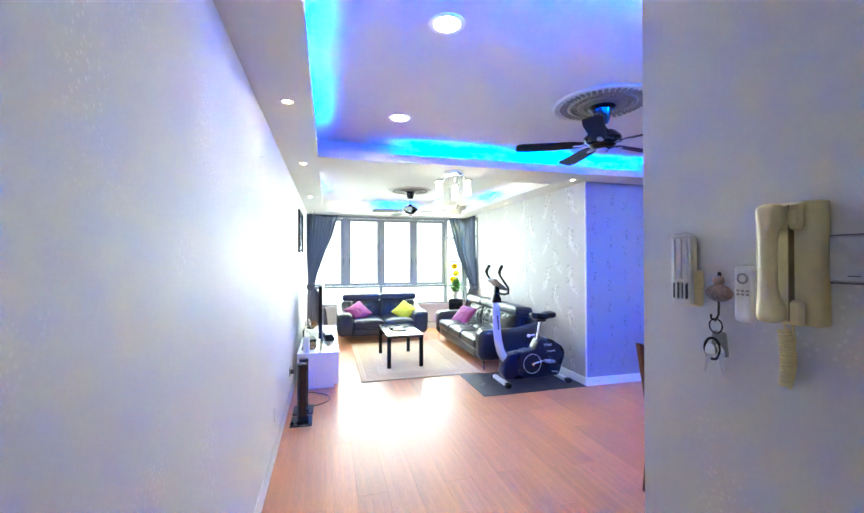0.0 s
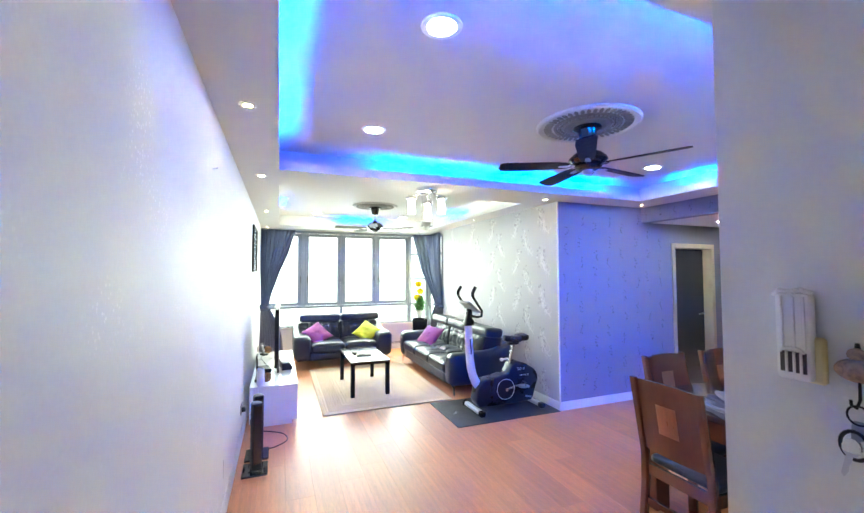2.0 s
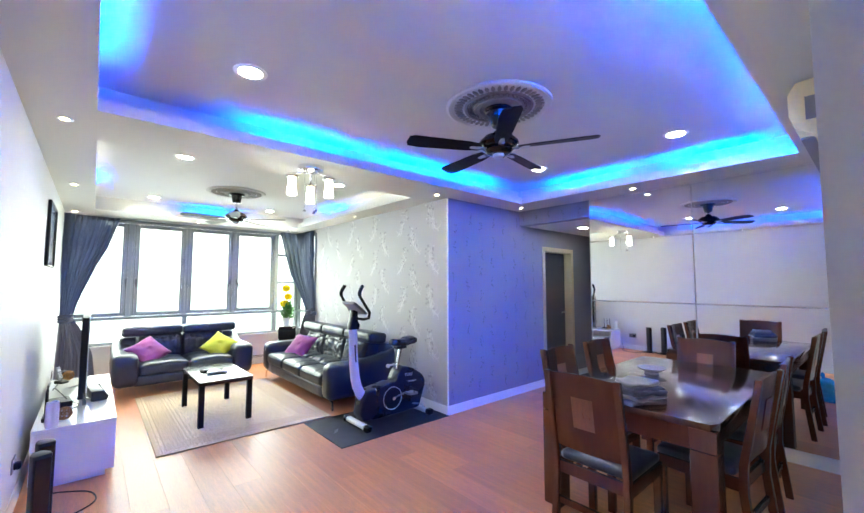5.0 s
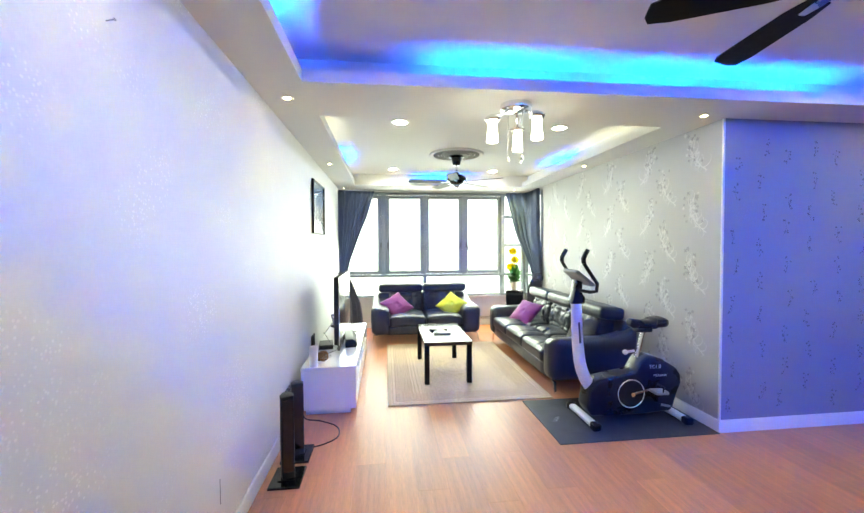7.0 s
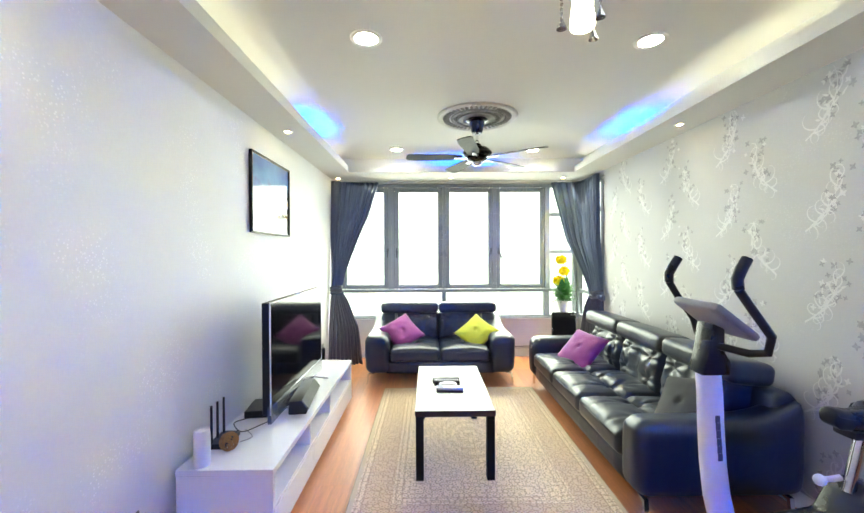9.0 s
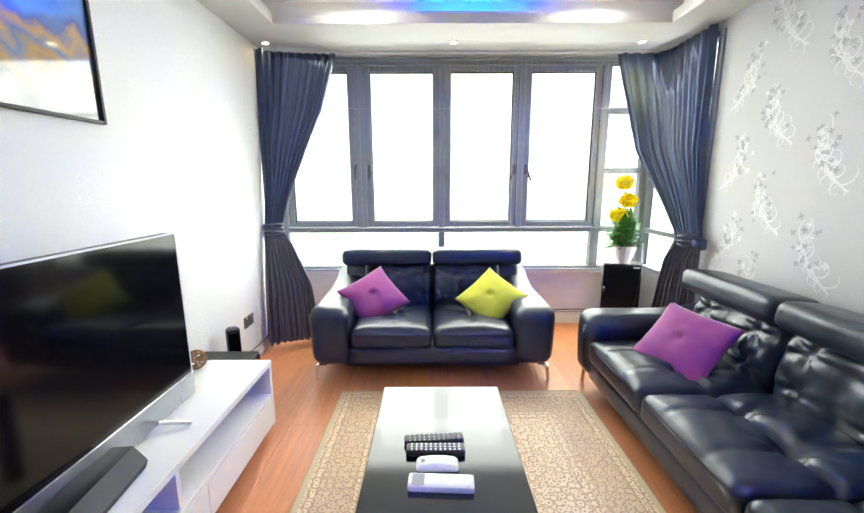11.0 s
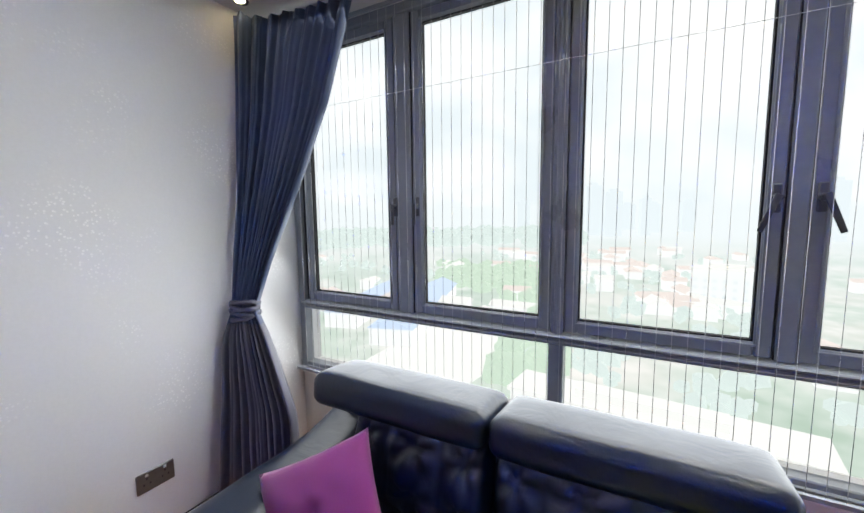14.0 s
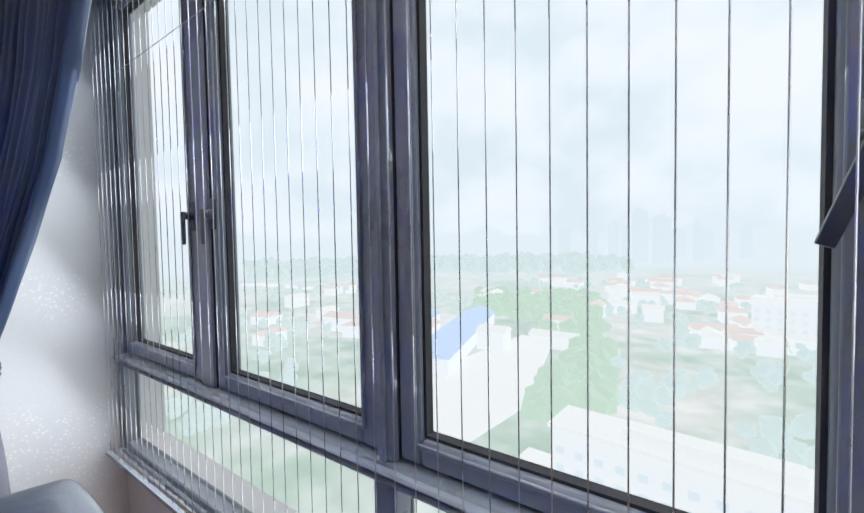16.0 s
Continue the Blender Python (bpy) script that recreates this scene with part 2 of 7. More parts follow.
M_ESPRESSO = material("espresso_wood", (0.005, 0.004, 0.0045), 0.48, specular=0.12, vary=0.3, scale=6, stretch=(6, 6, 1))
M_DOOR = material("dark_door_laminate", (0.010, 0.012, 0.020), 0.4, vary=0.2, scale=5, stretch=(8, 8, 1))
M_FRAMEWOOD = material("pale_door_frame", (0.62, 0.54, 0.40), 0.4, vary=0.06)
M_CURTAIN = material("navy_grey_satin_curtain", (0.040, 0.068, 0.15), 0.32, vary=0.14, scale=4, fine=300, bump=0.12, sheen=0.1)


def let_light_through(m, color, share):
    """Thin cloth: part of the light that falls on its back shows on its front."""
    nt = m.node_tree
    tr, mx = nt.nodes.new("ShaderNodeBsdfTranslucent"), nt.nodes.new("ShaderNodeMixShader")
    tr.inputs["Color"].default_value = (*color, 1)
    mx.inputs[0].default_value = share
    nt.links.new(nt.nodes["Principled BSDF"].outputs[0], mx.inputs[1])
    nt.links.new(tr.outputs[0], mx.inputs[2])
    nt.links.new(mx.outputs[0], nt.nodes["Material Output"].inputs["Surface"])


# lower curtain: the same satin made paler, window light put into its colour
M_CURTAIN_LIT = material("window_lit_grey_lilac_satin", (0.13, 0.13, 0.165), 0.36, vary=0.16, scale=7, fine=300, bump=0.12, sheen=0.1)
let_light_through(M_CURTAIN_LIT, (0.36, 0.36, 0.44), 0.25)
let_light_through(M_CURTAIN, (0.34, 0.36, 0.47), 0.26)
M_CURTAIN_SHEER = material("satin_tieback_cloth", (0.085, 0.09, 0.125), 0.6, vary=0.1)
M_PURPLE = material("purple_cushion_cloth", (0.25, 0.028, 0.19), 0.8, vary=0.1, scale=9, fine=350, bump=0.35, sheen=0.3)
M_LIME = material("lime_cushion_cloth", (0.50, 0.50, 0.016), 0.8, vary=0.1, scale=9, fine=350, bump=0.35, sheen=0.3)
M_YELLOW = material("yellow_petals", (0.95, 0.76, 0.015), 0.6, vary=0.12, scale=40)
M_LEAF = material("green_leaves", (0.06, 0.19, 0.035), 0.45, vary=0.3, scale=25)
M_RATTAN = material("brown_rattan", (0.30, 0.14, 0.035), 0.6, vary=0.3, scale=40)
M_MAT = material("black_rubber_mat", (0.018, 0.019, 0.022), 0.5, vary=0.15, bump=0.3, fine=180)
M_NAVY = material("dark_navy_plastic", (0.004, 0.006, 0.013), 0.28, vary=0.15, specular=0.28)
M_SILVER = material("silver_paint", (0.74, 0.75, 0.79), 0.3, 0.0, vary=0.04)
M_GREY = material("grey_plastic", (0.25, 0.25, 0.27), 0.4, vary=0.08)
M_TEXT_W = material("white_print", (0.8, 0.8, 0.8), 0.5, vary=0)
M_TEXT_D = material("dark_print", (0.05, 0.05, 0.06), 0.5, vary=0)
M_BLUEBAG = material("blue_polythene", (0.02, 0.22, 0.62), 0.25, vary=0.2, scale=12, bump=0.3, fine=30)
M_CLOTH = material("folded_grey_cloth", (0.12, 0.12, 0.17), 0.9, vary=0.3, scale=20, fine=250, bump=0.3)
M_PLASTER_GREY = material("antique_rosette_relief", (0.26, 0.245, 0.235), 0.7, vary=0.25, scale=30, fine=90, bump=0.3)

M_GLASS = bpy.data.materials.new("window_glass")
M_GLASS.use_nodes = True
_g = M_GLASS.node_tree
_b = _g.nodes["Principled BSDF"]
_b.inputs["Roughness"].default_value = 0.0
_b.inputs["Transmission Weight"].default_value = 1.0
_b.inputs["IOR"].default_value = 1.0001
_b.inputs["Base Color"].default_value = (0.97, 0.99, 0.99, 1)
M_MIRROR = bpy.data.materials.new("mirror_silver")
M_MIRROR.use_nodes = True
_b = M_MIRROR.node_tree.nodes["Principled BSDF"]
_b.inputs["Base Color"].default_value = (0.95, 0.96, 0.96, 1)
_b.inputs["Metallic"].default_value, _b.inputs["Roughness"].default_value = 1.0, 0.012


# ---- mesh helpers ----
def box(bm, x0, y0, z0, x1, y1, z1, bevel=0.0, seg=1, m=None):
    r = bmesh.ops.create_cube(bm, size=1.0)
    vs = r["verts"]
    for v in vs:
        v.co = Vector(((x0 + x1) / 2 + v.co.x * (x1 - x0), (y0 + y1) / 2 + v.co.y * (y1 - y0), (z0 + z1) / 2 + v.co.z * (z1 - z0)))
    if bevel:
        es = {e for v in vs for e in v.link_edges}
        rb = bmesh.ops.bevel(bm, geom=list(es), offset=bevel, segments=seg, affect='EDGES', profile=0.5)
        vs = list({v for f in rb["faces"] for v in f.verts} | {v for v in vs if v.is_valid})
    if m is not None:
        for v in vs:
            v.co = m @ v.co
    return vs


def rod(bm, p0, p1, r0, r1=None, seg=12, caps=True):
    p0, p1 = Vector(p0), Vector(p1)
    d = p1 - p0
    m = Matrix.Translation((p0 + p1) / 2) @ d.to_track_quat('Z', 'Y').to_matrix().to_4x4()
    return bmesh.ops.create_cone(bm, cap_ends=caps, segments=seg, radius1=r0, radius2=r0 if r1 is None else r1, depth=d.length, matrix=m)["verts"]


def tube(bm, pts, r, seg=8, closed=False):
    """A round tube along points; r is one radius or one for each point."""
    pts = [Vector(p) for p in pts]
    n = len(pts)
    rs = r if isinstance(r, (list, tuple)) else [r] * n
    rings = []
    up = None
    for i, p in enumerate(pts):
        a = pts[i - 1] if i or closed else p
        b = pts[(i + 1) % n] if i < n - 1 or closed else p
        t = (b - a).normalized()
        if up is None:
            up = t.orthogonal().normalized()
        up = (up - t * up.dot(t)).normalized()
        side = t.cross(up)
        rings.append([bm.verts.new(p + rs[i] * (math.cos(k) * up + math.sin(k) * side)) for k in [2 * math.pi * j / seg for j in range(seg)]])
    for i in range(n - (0 if closed else 1)):
        a, b = rings[i], rings[(i + 1) % n]
        for j in range(seg):
            bm.faces.new((a[j], a[(j + 1) % seg], b[(j + 1) % seg], b[j]))
    if not closed:
        bm.faces.new(rings[0][::-1])
        bm.faces.new(rings[-1])


def lathe(bm, prof, seg=28, c=(0, 0, 0)):
    """A surface of revolution about z from (radius, height) pairs."""
    rings = []
    for r, z in prof:
        rings.append([bm.verts.new((c[0] + r * math.cos(2 * math.pi * j / seg), c[1] + r * math.sin(2 * math.pi * j / seg), c[2] + z)) for j in range(seg)])
    for a, b in zip(rings, rings[1:]):
        for j in range(seg):
            bm.faces.new((a[j], a[(j + 1) % seg], b[(j + 1) % seg], b[j]))
    if prof[0][0] > 1e-5:
        bm.faces.new(rings[0][::-1])
    if prof[-1][0] > 1e-5:
        bm.faces.new(rings[-1])


def prism(bm, pts, axis, a0, a1, bevel=0.0, seg=2):
    """A polygon given in the two other axes (in order), drawn out along axis."""
    def place(u, v, w):
        return {'x': (w, u, v), 'y': (u, w, v), 'z': (u, v, w)}[axis]
    lo = [bm.verts.new(place(u, v, a0)) for u, v in pts]
    hi = [bm.verts.new(place(u, v, a1)) for u, v in pts]
    n = len(pts)
    fs = [bm.faces.new(lo), bm.faces.new(hi)]
    for i in range(n):
        fs.append(bm.faces.new((lo[i], lo[(i + 1) % n], hi[(i + 1) % n], hi[i])))
    bmesh.ops.recalc_face_normals(bm, faces=fs)
    if bevel:
        es = list({e for f in fs for e in f.edges})
        bmesh.ops.bevel(bm, geom=es, offset=bevel, segments=seg, affect='EDGES', profile=0.5)


def mesh_of(name, bm, mat, smooth=True):
    bmesh.ops.recalc_face_normals(bm, faces=bm.faces[:])
    me = bpy.data.meshes.new(name)
    bm.to_mesh(me)
    bm.free()
    for k in (mat if isinstance(mat, (list, tuple)) else [mat]):
        me.materials.append(k)
    if smooth:
        me.shade_smooth()
        if (mat[0] if isinstance(mat, (list, tuple)) else mat) not in (M_LEATHER, M_PURPLE, M_LIME, M_CURTAIN):
            me.set_sharp_from_angle(angle=radians(38))
    return me


def part(name, bm, mat, parent, label="", m=None):
    ob = new(name, mesh_of(name, bm, mat))
    ob.parent = parent
    if m is not None:
        ob.matrix_basis = m
    if label:
        ob["label"] = label
    return ob


def thing(name, label, category, m=None, group="", kind=""):
    ob = new(name)
    ob.empty_display_size = 0.1
    if m is not None:
        ob.matrix_basis = m
    return tagged(ob, label, category, group, kind)


def solid(name, bm, mat, label, category="", group="", kind="", m=None):
    ob = new(name, mesh_of(name, bm, mat))
    if m is not None:
        ob.matrix_basis = m
    return tagged(ob, label, category, group, kind)


def boxes(*bs, bevel=0.0):
    bm = bmesh.new()
    for b in bs:
        box(bm, *b, bevel=bevel)
    return bm


def lettering(body, size, mat, parent, m, name="lettering", depth=0.0006):
    cu = bpy.data.curves.new(name, 'FONT')
    cu.body, cu.size, cu.extrude, cu.align_x, cu.align_y = body, size, depth, 'CENTER', 'CENTER'
    tmp = bpy.data.objects.new(name, cu)
    me = bpy.data.meshes.new_from_object(tmp)
    bpy.data.objects.remove(tmp)
    me.materials.clear()
    me.materials.append(mat)
    ob = new(name, me)
    ob.parent = parent
    ob.matrix_basis = m
    return ob

M_GREYGLASS = material("pale_glazed_ceramic", (0.55, 0.55, 0.60), 0.12, vary=0.05)
M_PLAQUE_EDGE = material("blue_grey_edging_and_shadow", (0.13, 0.14, 0.22), 0.4, vary=0.1)
M_HANDLE = material("dark_handle_metal", (0.10, 0.105, 0.115), 0.35, 0.4, vary=0.1)
M_SHADE = material("lit_frosted_glass", (0.9, 0.88, 0.84), 0.4, vary=0, emit=SHADES, emit_color=(1.0, 0.93, 0.8))
M_CRYSTAL = bpy.data.materials.new("clear_crystal")
M_CRYSTAL.use_nodes = True
_b = M_CRYSTAL.node_tree.nodes["Principled BSDF"]
_b.inputs["Roughness"].default_value, _b.inputs["Transmission Weight"].default_value, _b.inputs["IOR"].default_value = 0.02, 0.9, 1.5

# ---- structure ----
XW, XE, XM, YN, YS, YF = -0.43, 2.92, 4.262, 3.83, 0.68, 8.10   # west wall, east wall, mirror wall, dining north wall, dining south wall, window front
H, HT, HC = 2.42, 2.62, 2.23                                     # dropped ceiling, tray, corridor
TOP = 2.80


def structure(name, bm, mat, label, category="wall"):
    return solid(name, bm, mat, label, category, kind="structure")


structure("wall_west", boxes((XW - 0.15, -3.15, 0, XW, YF + 0.15, TOP)), M_WALL, "long wall papered in pearly white fleck wallpaper")
structure("wall_entry", boxes((0.77, -3.0, 0, 0.92, YS, TOP)), M_WALL, "entrance wall in grey-white fleck wallpaper beside the door")
structure("wall_behind", boxes((XW, -3.15, 0, 0.92, -3.0, TOP)), M_WALL, "plain wall closing the entrance passage")
structure("wall_dining_south", boxes((0.92, YS - 0.15, 0, XM + 0.15, YS, TOP)), M_WALL, "pale papered wall behind the dining table")
structure("wall_behind_mirror", boxes((XM + 0.004, YS, 0, XM + 0.15, 2.84, TOP)), M_WALL, "wall carrying the mirror panels")
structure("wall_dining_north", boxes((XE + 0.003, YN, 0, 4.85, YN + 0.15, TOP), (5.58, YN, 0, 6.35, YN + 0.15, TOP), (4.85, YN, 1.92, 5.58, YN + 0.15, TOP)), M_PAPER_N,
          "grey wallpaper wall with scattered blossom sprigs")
structure("wall_corridor_south", boxes((XM + 0.15, 2.69, 0, 6.35, 2.84, TOP)), M_PAPER, "grey papered wall of the short corridor")
structure("wall_corridor_end", boxes((6.2, 2.84, 0, 6.35, YN, TOP)), M_PAPER, "grey papered wall closing the corridor")
structure("wall_beyond_door", boxes((4.7, 4.6, 0, 5.9, 4.7, TOP), (4.7, YN + 0.15, 0, 4.8, 4.6, TOP), (5.8, YN + 0.15, 0, 5.9, 4.6, TOP)), M_WALL, "plain wall of the room behind the dark door")
structure("wall_east", boxes((XE, YN + 0.003, 0, XE + 0.15, 7.28, TOP), (XE, 7.28, 0, XE + 0.15, YF + 0.15, 0.56), (XE, 7.28, 2.36, XE + 0.15, YF + 0.15, TOP)), M_PAPER,
          "pale grey wallpaper wall with silver floral sprays")
structure("wall_front", boxes((XW, YF + 0.002, 0, XE, YF + 0.15, 0.54), (XW, YF + 0.002, 2.40, XE, YF + 0.15, TOP)), M_TRIM, "low white wall under the windows")
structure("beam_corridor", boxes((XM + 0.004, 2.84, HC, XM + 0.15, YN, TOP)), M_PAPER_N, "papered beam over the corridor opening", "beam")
structure("floor_slab", boxes((-0.6, -3.15, -0.2, 6.4, 8.3, -0.012)), M_SUBFLOOR, "screed under the laminate floor", "floor")

# ceilings: a dropped slab with two trays, each with a lip that hides a light strip
BIG, SMALL = (-0.12, 0.98, 3.84, 3.48), (-0.12, 4.09, 2.60, 7.37)
REC = 0.16


def drop_ceiling():
    bm = bmesh.new()
    z0, z1 = H, H + 0.03
    a, b, c, d = BIG
    e, f, g, h = SMALL
    R = [(XW, -3.0, 0.77, YS), (XW, YS, XM, b), (XW, b, a, d), (c, b, XM, d), (XW, d, XM, YN), (XW, YN, XE, f), (XW, f, e, h), (g, f, XE, h), (XW, h, XE, YF)]
    for x0, y0, x1, y1 in R:
        box(bm, x0, y0, z0, x1, y1, z1)
    for (x0, y0, x1, y1) in (BIG, SMALL):
        t, zl = 0.018, H + 0.075
        box(bm, x0 - t, y0, z1, x0, y1 + t, zl)
        box(bm, x1, y0, z1, x1 + t, y1 + t, zl)
        if y0 > 2:
            box(bm, x0, y0 - t, z1, x1, y0, zl)
        box(bm, x0, y1, z1, x1, y1 + t, zl)
        # back of the recess
        k = REC
        box(bm, x0 - k - t, y0 - k - t, z1, x0 - k, y1 + k + t, HT)
        box(bm, x1 + k, y0 - k - t, z1, x1 + k + t, y1 + k + t, HT)
        box(bm, x0 - k, y0 - k - t, z1, x1 + k, y0 - k, HT)
        box(bm, x0 - k, y1 + k, z1, x1 + k, y1 + k + t, HT)
    return bm


structure("ceiling", drop_ceiling(), M_CEIL, "white dropped plaster ceiling with two cove-lit trays", "ceiling")
structure("ceiling_upper", boxes((XW - 0.15, -3.15, HT, 6.35, YF + 0.15, HT + 0.12)), M_CEIL, "white upper ceiling inside the trays", "ceiling")
structure("ceiling_corridor", boxes((XM + 0.15, 2.84, HC, 6.2, YN, HC + 0.05)), M_CEIL, "low white corridor ceiling", "ceiling")


# light strips lying in the recesses; the south one is fixed high on the back of its recess
def strip(x0, y0, x1, y1, mat, label, z=H + 0.031):
    w = 0.010
    if abs(x1 - x0) > abs(y1 - y0):
        bm = boxes((x0, y0 - w, z, x1, y0 + w, z + 0.006))
    else:
        bm = boxes((x0 - w, y0, z, x0 + w, y1, z + 0.006))
    solid("led_strip", bm, mat, label, "light strip", "cove light strips")


o = 0.07
a, b, c, d = BIG
BLUE_L = "glowing blue light strip lying in the ceiling cove"
for x0, x1 in ((a + 0.75, a + 1.75), (a + 1.9, a + 2.75), (a + 2.85, a + 3.6)):
    strip(x0, d + o, x1, d + o, M_LED_BLUE, BLUE_L)
strip(a + 0.2, b - o, a + 2.0, b - o, M_LED_BLUE_W, BLUE_L)
strip(a + 2.15, b - REC + 0.012, c - 0.2, b - REC + 0.012, M_LED_BLUE_S, BLUE_L, HT - 0.035)
for y0, y1 in ((b + 0.15, b + 1.0), (b + 1.25, b + 2.15)):
    strip(a - o, y0, a - o, y1, M_LED_BLUE_W, BLUE_L)
    strip(c + o, y0, c + o, y1, M_LED_BLUE, BLUE_L)
a, b, c, d = SMALL
WHITE_L = "warm white light strip lying in the ceiling cove"
for x in (a - o, c + o):
    strip(x, b + 0.1, x, b + 1.55, M_LED_WHITE, WHITE_L)
    strip(x, b + 1.75, x, b + 2.45, M_LED_BLUE, BLUE_L)
    strip(x, b + 2.65, x, d - 0.05, M_LED_WHITE, WHITE_L)
strip(a + 0.1, d + o, a + 0.85, d + o, M_LED_WHITE, WHITE_L)
strip(a + 1.0, d + o, a + 1.75, d + o, M_LED_BLUE, BLUE_L)
strip(a + 1.9, d + o, c - 0.1, d + o, M_LED_WHITE, WHITE_L)


# moulded baseboards
def baseboard(x0, y0, x1, y1, nx, ny, label="white moulded skirting board"):
    """Along a wall line; (nx, ny) points into the room."""
    bm = bmesh.new()
    prof = [(0, 0), (0.016, 0), (0.016, 0.062), (0.013, 0.070), (0.013, 0.078), (0.007, 0.090), (0.004, 0.095), (0, 0.095)]
    ends = []
    for x, y in ((x0, y0), (x1, y1)):
        ends.append([bm.verts.new((x + nx * (u + 0.001), y + ny * (u + 0.001), v)) for u, v in prof])
    n = len(prof)
    for i in range(n):
        bm.faces.new((ends[0][i], ends[0][(i + 1) % n], ends[1][(i + 1) % n], ends[1][i]))
    bm.faces.new(ends[0])
    bm.faces.new(ends[1][::-1])
    solid("baseboard", bm, M_TRIM, label, "skirting board", kind="structure")


baseboard(XW, -2.98, XW, YF, 1, 0)
baseboard(XE, YN - 0.016, XE, YF, -1, 0)
baseboard(XE, YN, 4.79, YN, 0, -1)
baseboard(5.64, YN, 6.2, YN, 0, -1)
baseboard(XM, YS, XM, 2.84, -1, 0)
baseboard(0.79, YS, XM - 0.02, YS, 0, 1)
baseboard(0.77, -2.98, 0.77, YS, -1, 0)
baseboard(XW + 0.02, YF, XE - 0.02, YF, 0, -1)


# wallpaper motifs printed on the east and the dining north wall
PRINTED = [0]


def layer():
    """A hair's breadth for each printed shape, so that no two lie in one plane."""
    PRINTED[0] += 1
    return 0.0006 + 0.00003 * (PRINTED[0] % 60)


def leaf_poly(bm, cx, cy, ang, length, width, to3, mi, curl=0.0):
    pts = []
    for s in (0, 0.25, 0.5, 0.8, 1.0):
        pts.append((s, math.sin(math.pi * s ** 0.8) * 0.5))
    ring = [(s * length, w * width) for s, w in pts] + [(s * length, -w * width) for s, w in pts[-2:0:-1]]
    vs = []
    e = layer()
    for u, v in ring:
        v += curl * length * (u / length) ** 2
        x, y = cx + u * math.cos(ang) - v * math.sin(ang), cy + u * math.sin(ang) + v * math.cos(ang)
        vs.append(bm.verts.new(to3(x, y, e)))
    f = bm.faces.new(vs)
    f.material_index = mi


def stroke(bm, pts, w0, to3, mi):
    """A tapering curved stroke through points of the wall plane."""
    n_ = len(pts)
    L_, R_ = [], []
    e = layer()
    for i in range(n_):
        a, b = pts[max(0, i - 1)], pts[min(n_ - 1, i + 1)]
        dx, dy = b[0] - a[0], b[1] - a[1]
        l = math.hypot(dx, dy) or 1.0
        w = w0 * (1 - 0.85 * i / (n_ - 1)) * 0.5
        L_.append(bm.verts.new(to3(pts[i][0] - dy / l * w, pts[i][1] + dx / l * w, e)))
        R_.append(bm.verts.new(to3(pts[i][0] + dy / l * w, pts[i][1] - dx / l * w, e)))
    for i in range(n_ - 1):
        f = bm.faces.new((L_[i], L_[i + 1], R_[i + 1], R_[i]))
        f.material_index = mi


def curl(x, y, ang, length, bend, n_=9):
    pts = [(x, y)]
    for i in range(n_):
        ang += bend / n_ * (0.4 + 1.2 * i / n_)
        x, y = x + math.cos(ang) * length / n_, y + math.sin(ang) * length / n_
        pts.append((x, y))
    return pts


def floral(bm, cx, cy, s, to3, rnd, dense=1.0, leafy=True):
    flip = rnd.choice((-1, 1)) if not leafy else (1 if int(cx * 2.5) % 2 else -1)
    if leafy:
        spine = curl(cx + flip * 0.20 * s, cy - 0.46 * s, math.pi / 2 + flip * 1.0, 1.05 * s, -flip * 1.5, 16)
        stroke(bm, spine, 0.026 * s, to3, 0)
        for k in range(11):
            p = spine[2 + k]
            sd = 1 if k % 2 else -1
            low = max(0.0, 1 - k / 9)
            stroke(bm, curl(p[0], p[1], math.pi / 2 - sd * (0.7 + 0.7 * low + rnd.uniform(0, 0.4)), s * rnd.uniform(0.26, 0.42), sd * rnd.uniform(2.2, 4.6), 14), 0.026 * s, to3, 0)
            if low > 0.2:
                stroke(bm, curl(p[0], p[1], math.pi / 2 - sd * rnd.uniform(1.6, 2.3), s * rnd.uniform(0.16, 0.28), -sd * rnd.uniform(2.0, 4.0), 12), 0.022 * s, to3, 0)
        for k in range(6):
            p = spine[5 + k]
            leaf_poly(bm, p[0] + rnd.uniform(-0.1, 0.1) * s, p[1], rnd.uniform(0.2, 2.9), s * rnd.uniform(0.07, 0.12), s * 0.03, to3, 0, rnd.uniform(-0.4, 0.4))
        spots = [(spine[6 + k % 10][0] + rnd.uniform(-0.20, 0.20) * s, spine[6 + k % 10][1] + rnd.uniform(-0.10, 0.12) * s) for k in range(20)]
    else:
        spine = curl(cx, cy - 0.4 * s, math.pi / 2 + flip * 0.5, 0.8 * s, -flip * 1.2, 8)
        stroke(bm, spine, 0.018 * s, to3, 1)
        spots = [(p[0] + rnd.uniform(-0.15, 0.15) * s, p[1] + rnd.uniform(-0.1, 0.1) * s) for p in spine[1::2] for _ in range(2)]
    for k, (x, y) in enumerate(spots):
        r = s * (rnd.uniform(0.034, 0.058) if leafy else rnd.uniform(0.038, 0.062))
        n_ = 4 if leafy else 5
        for j in range(n_):
            leaf_poly(bm, x, y, 2 * math.pi * j / n_ + k, r, r * 0.6, to3, 0 if leafy and k % 4 == 0 else 1)


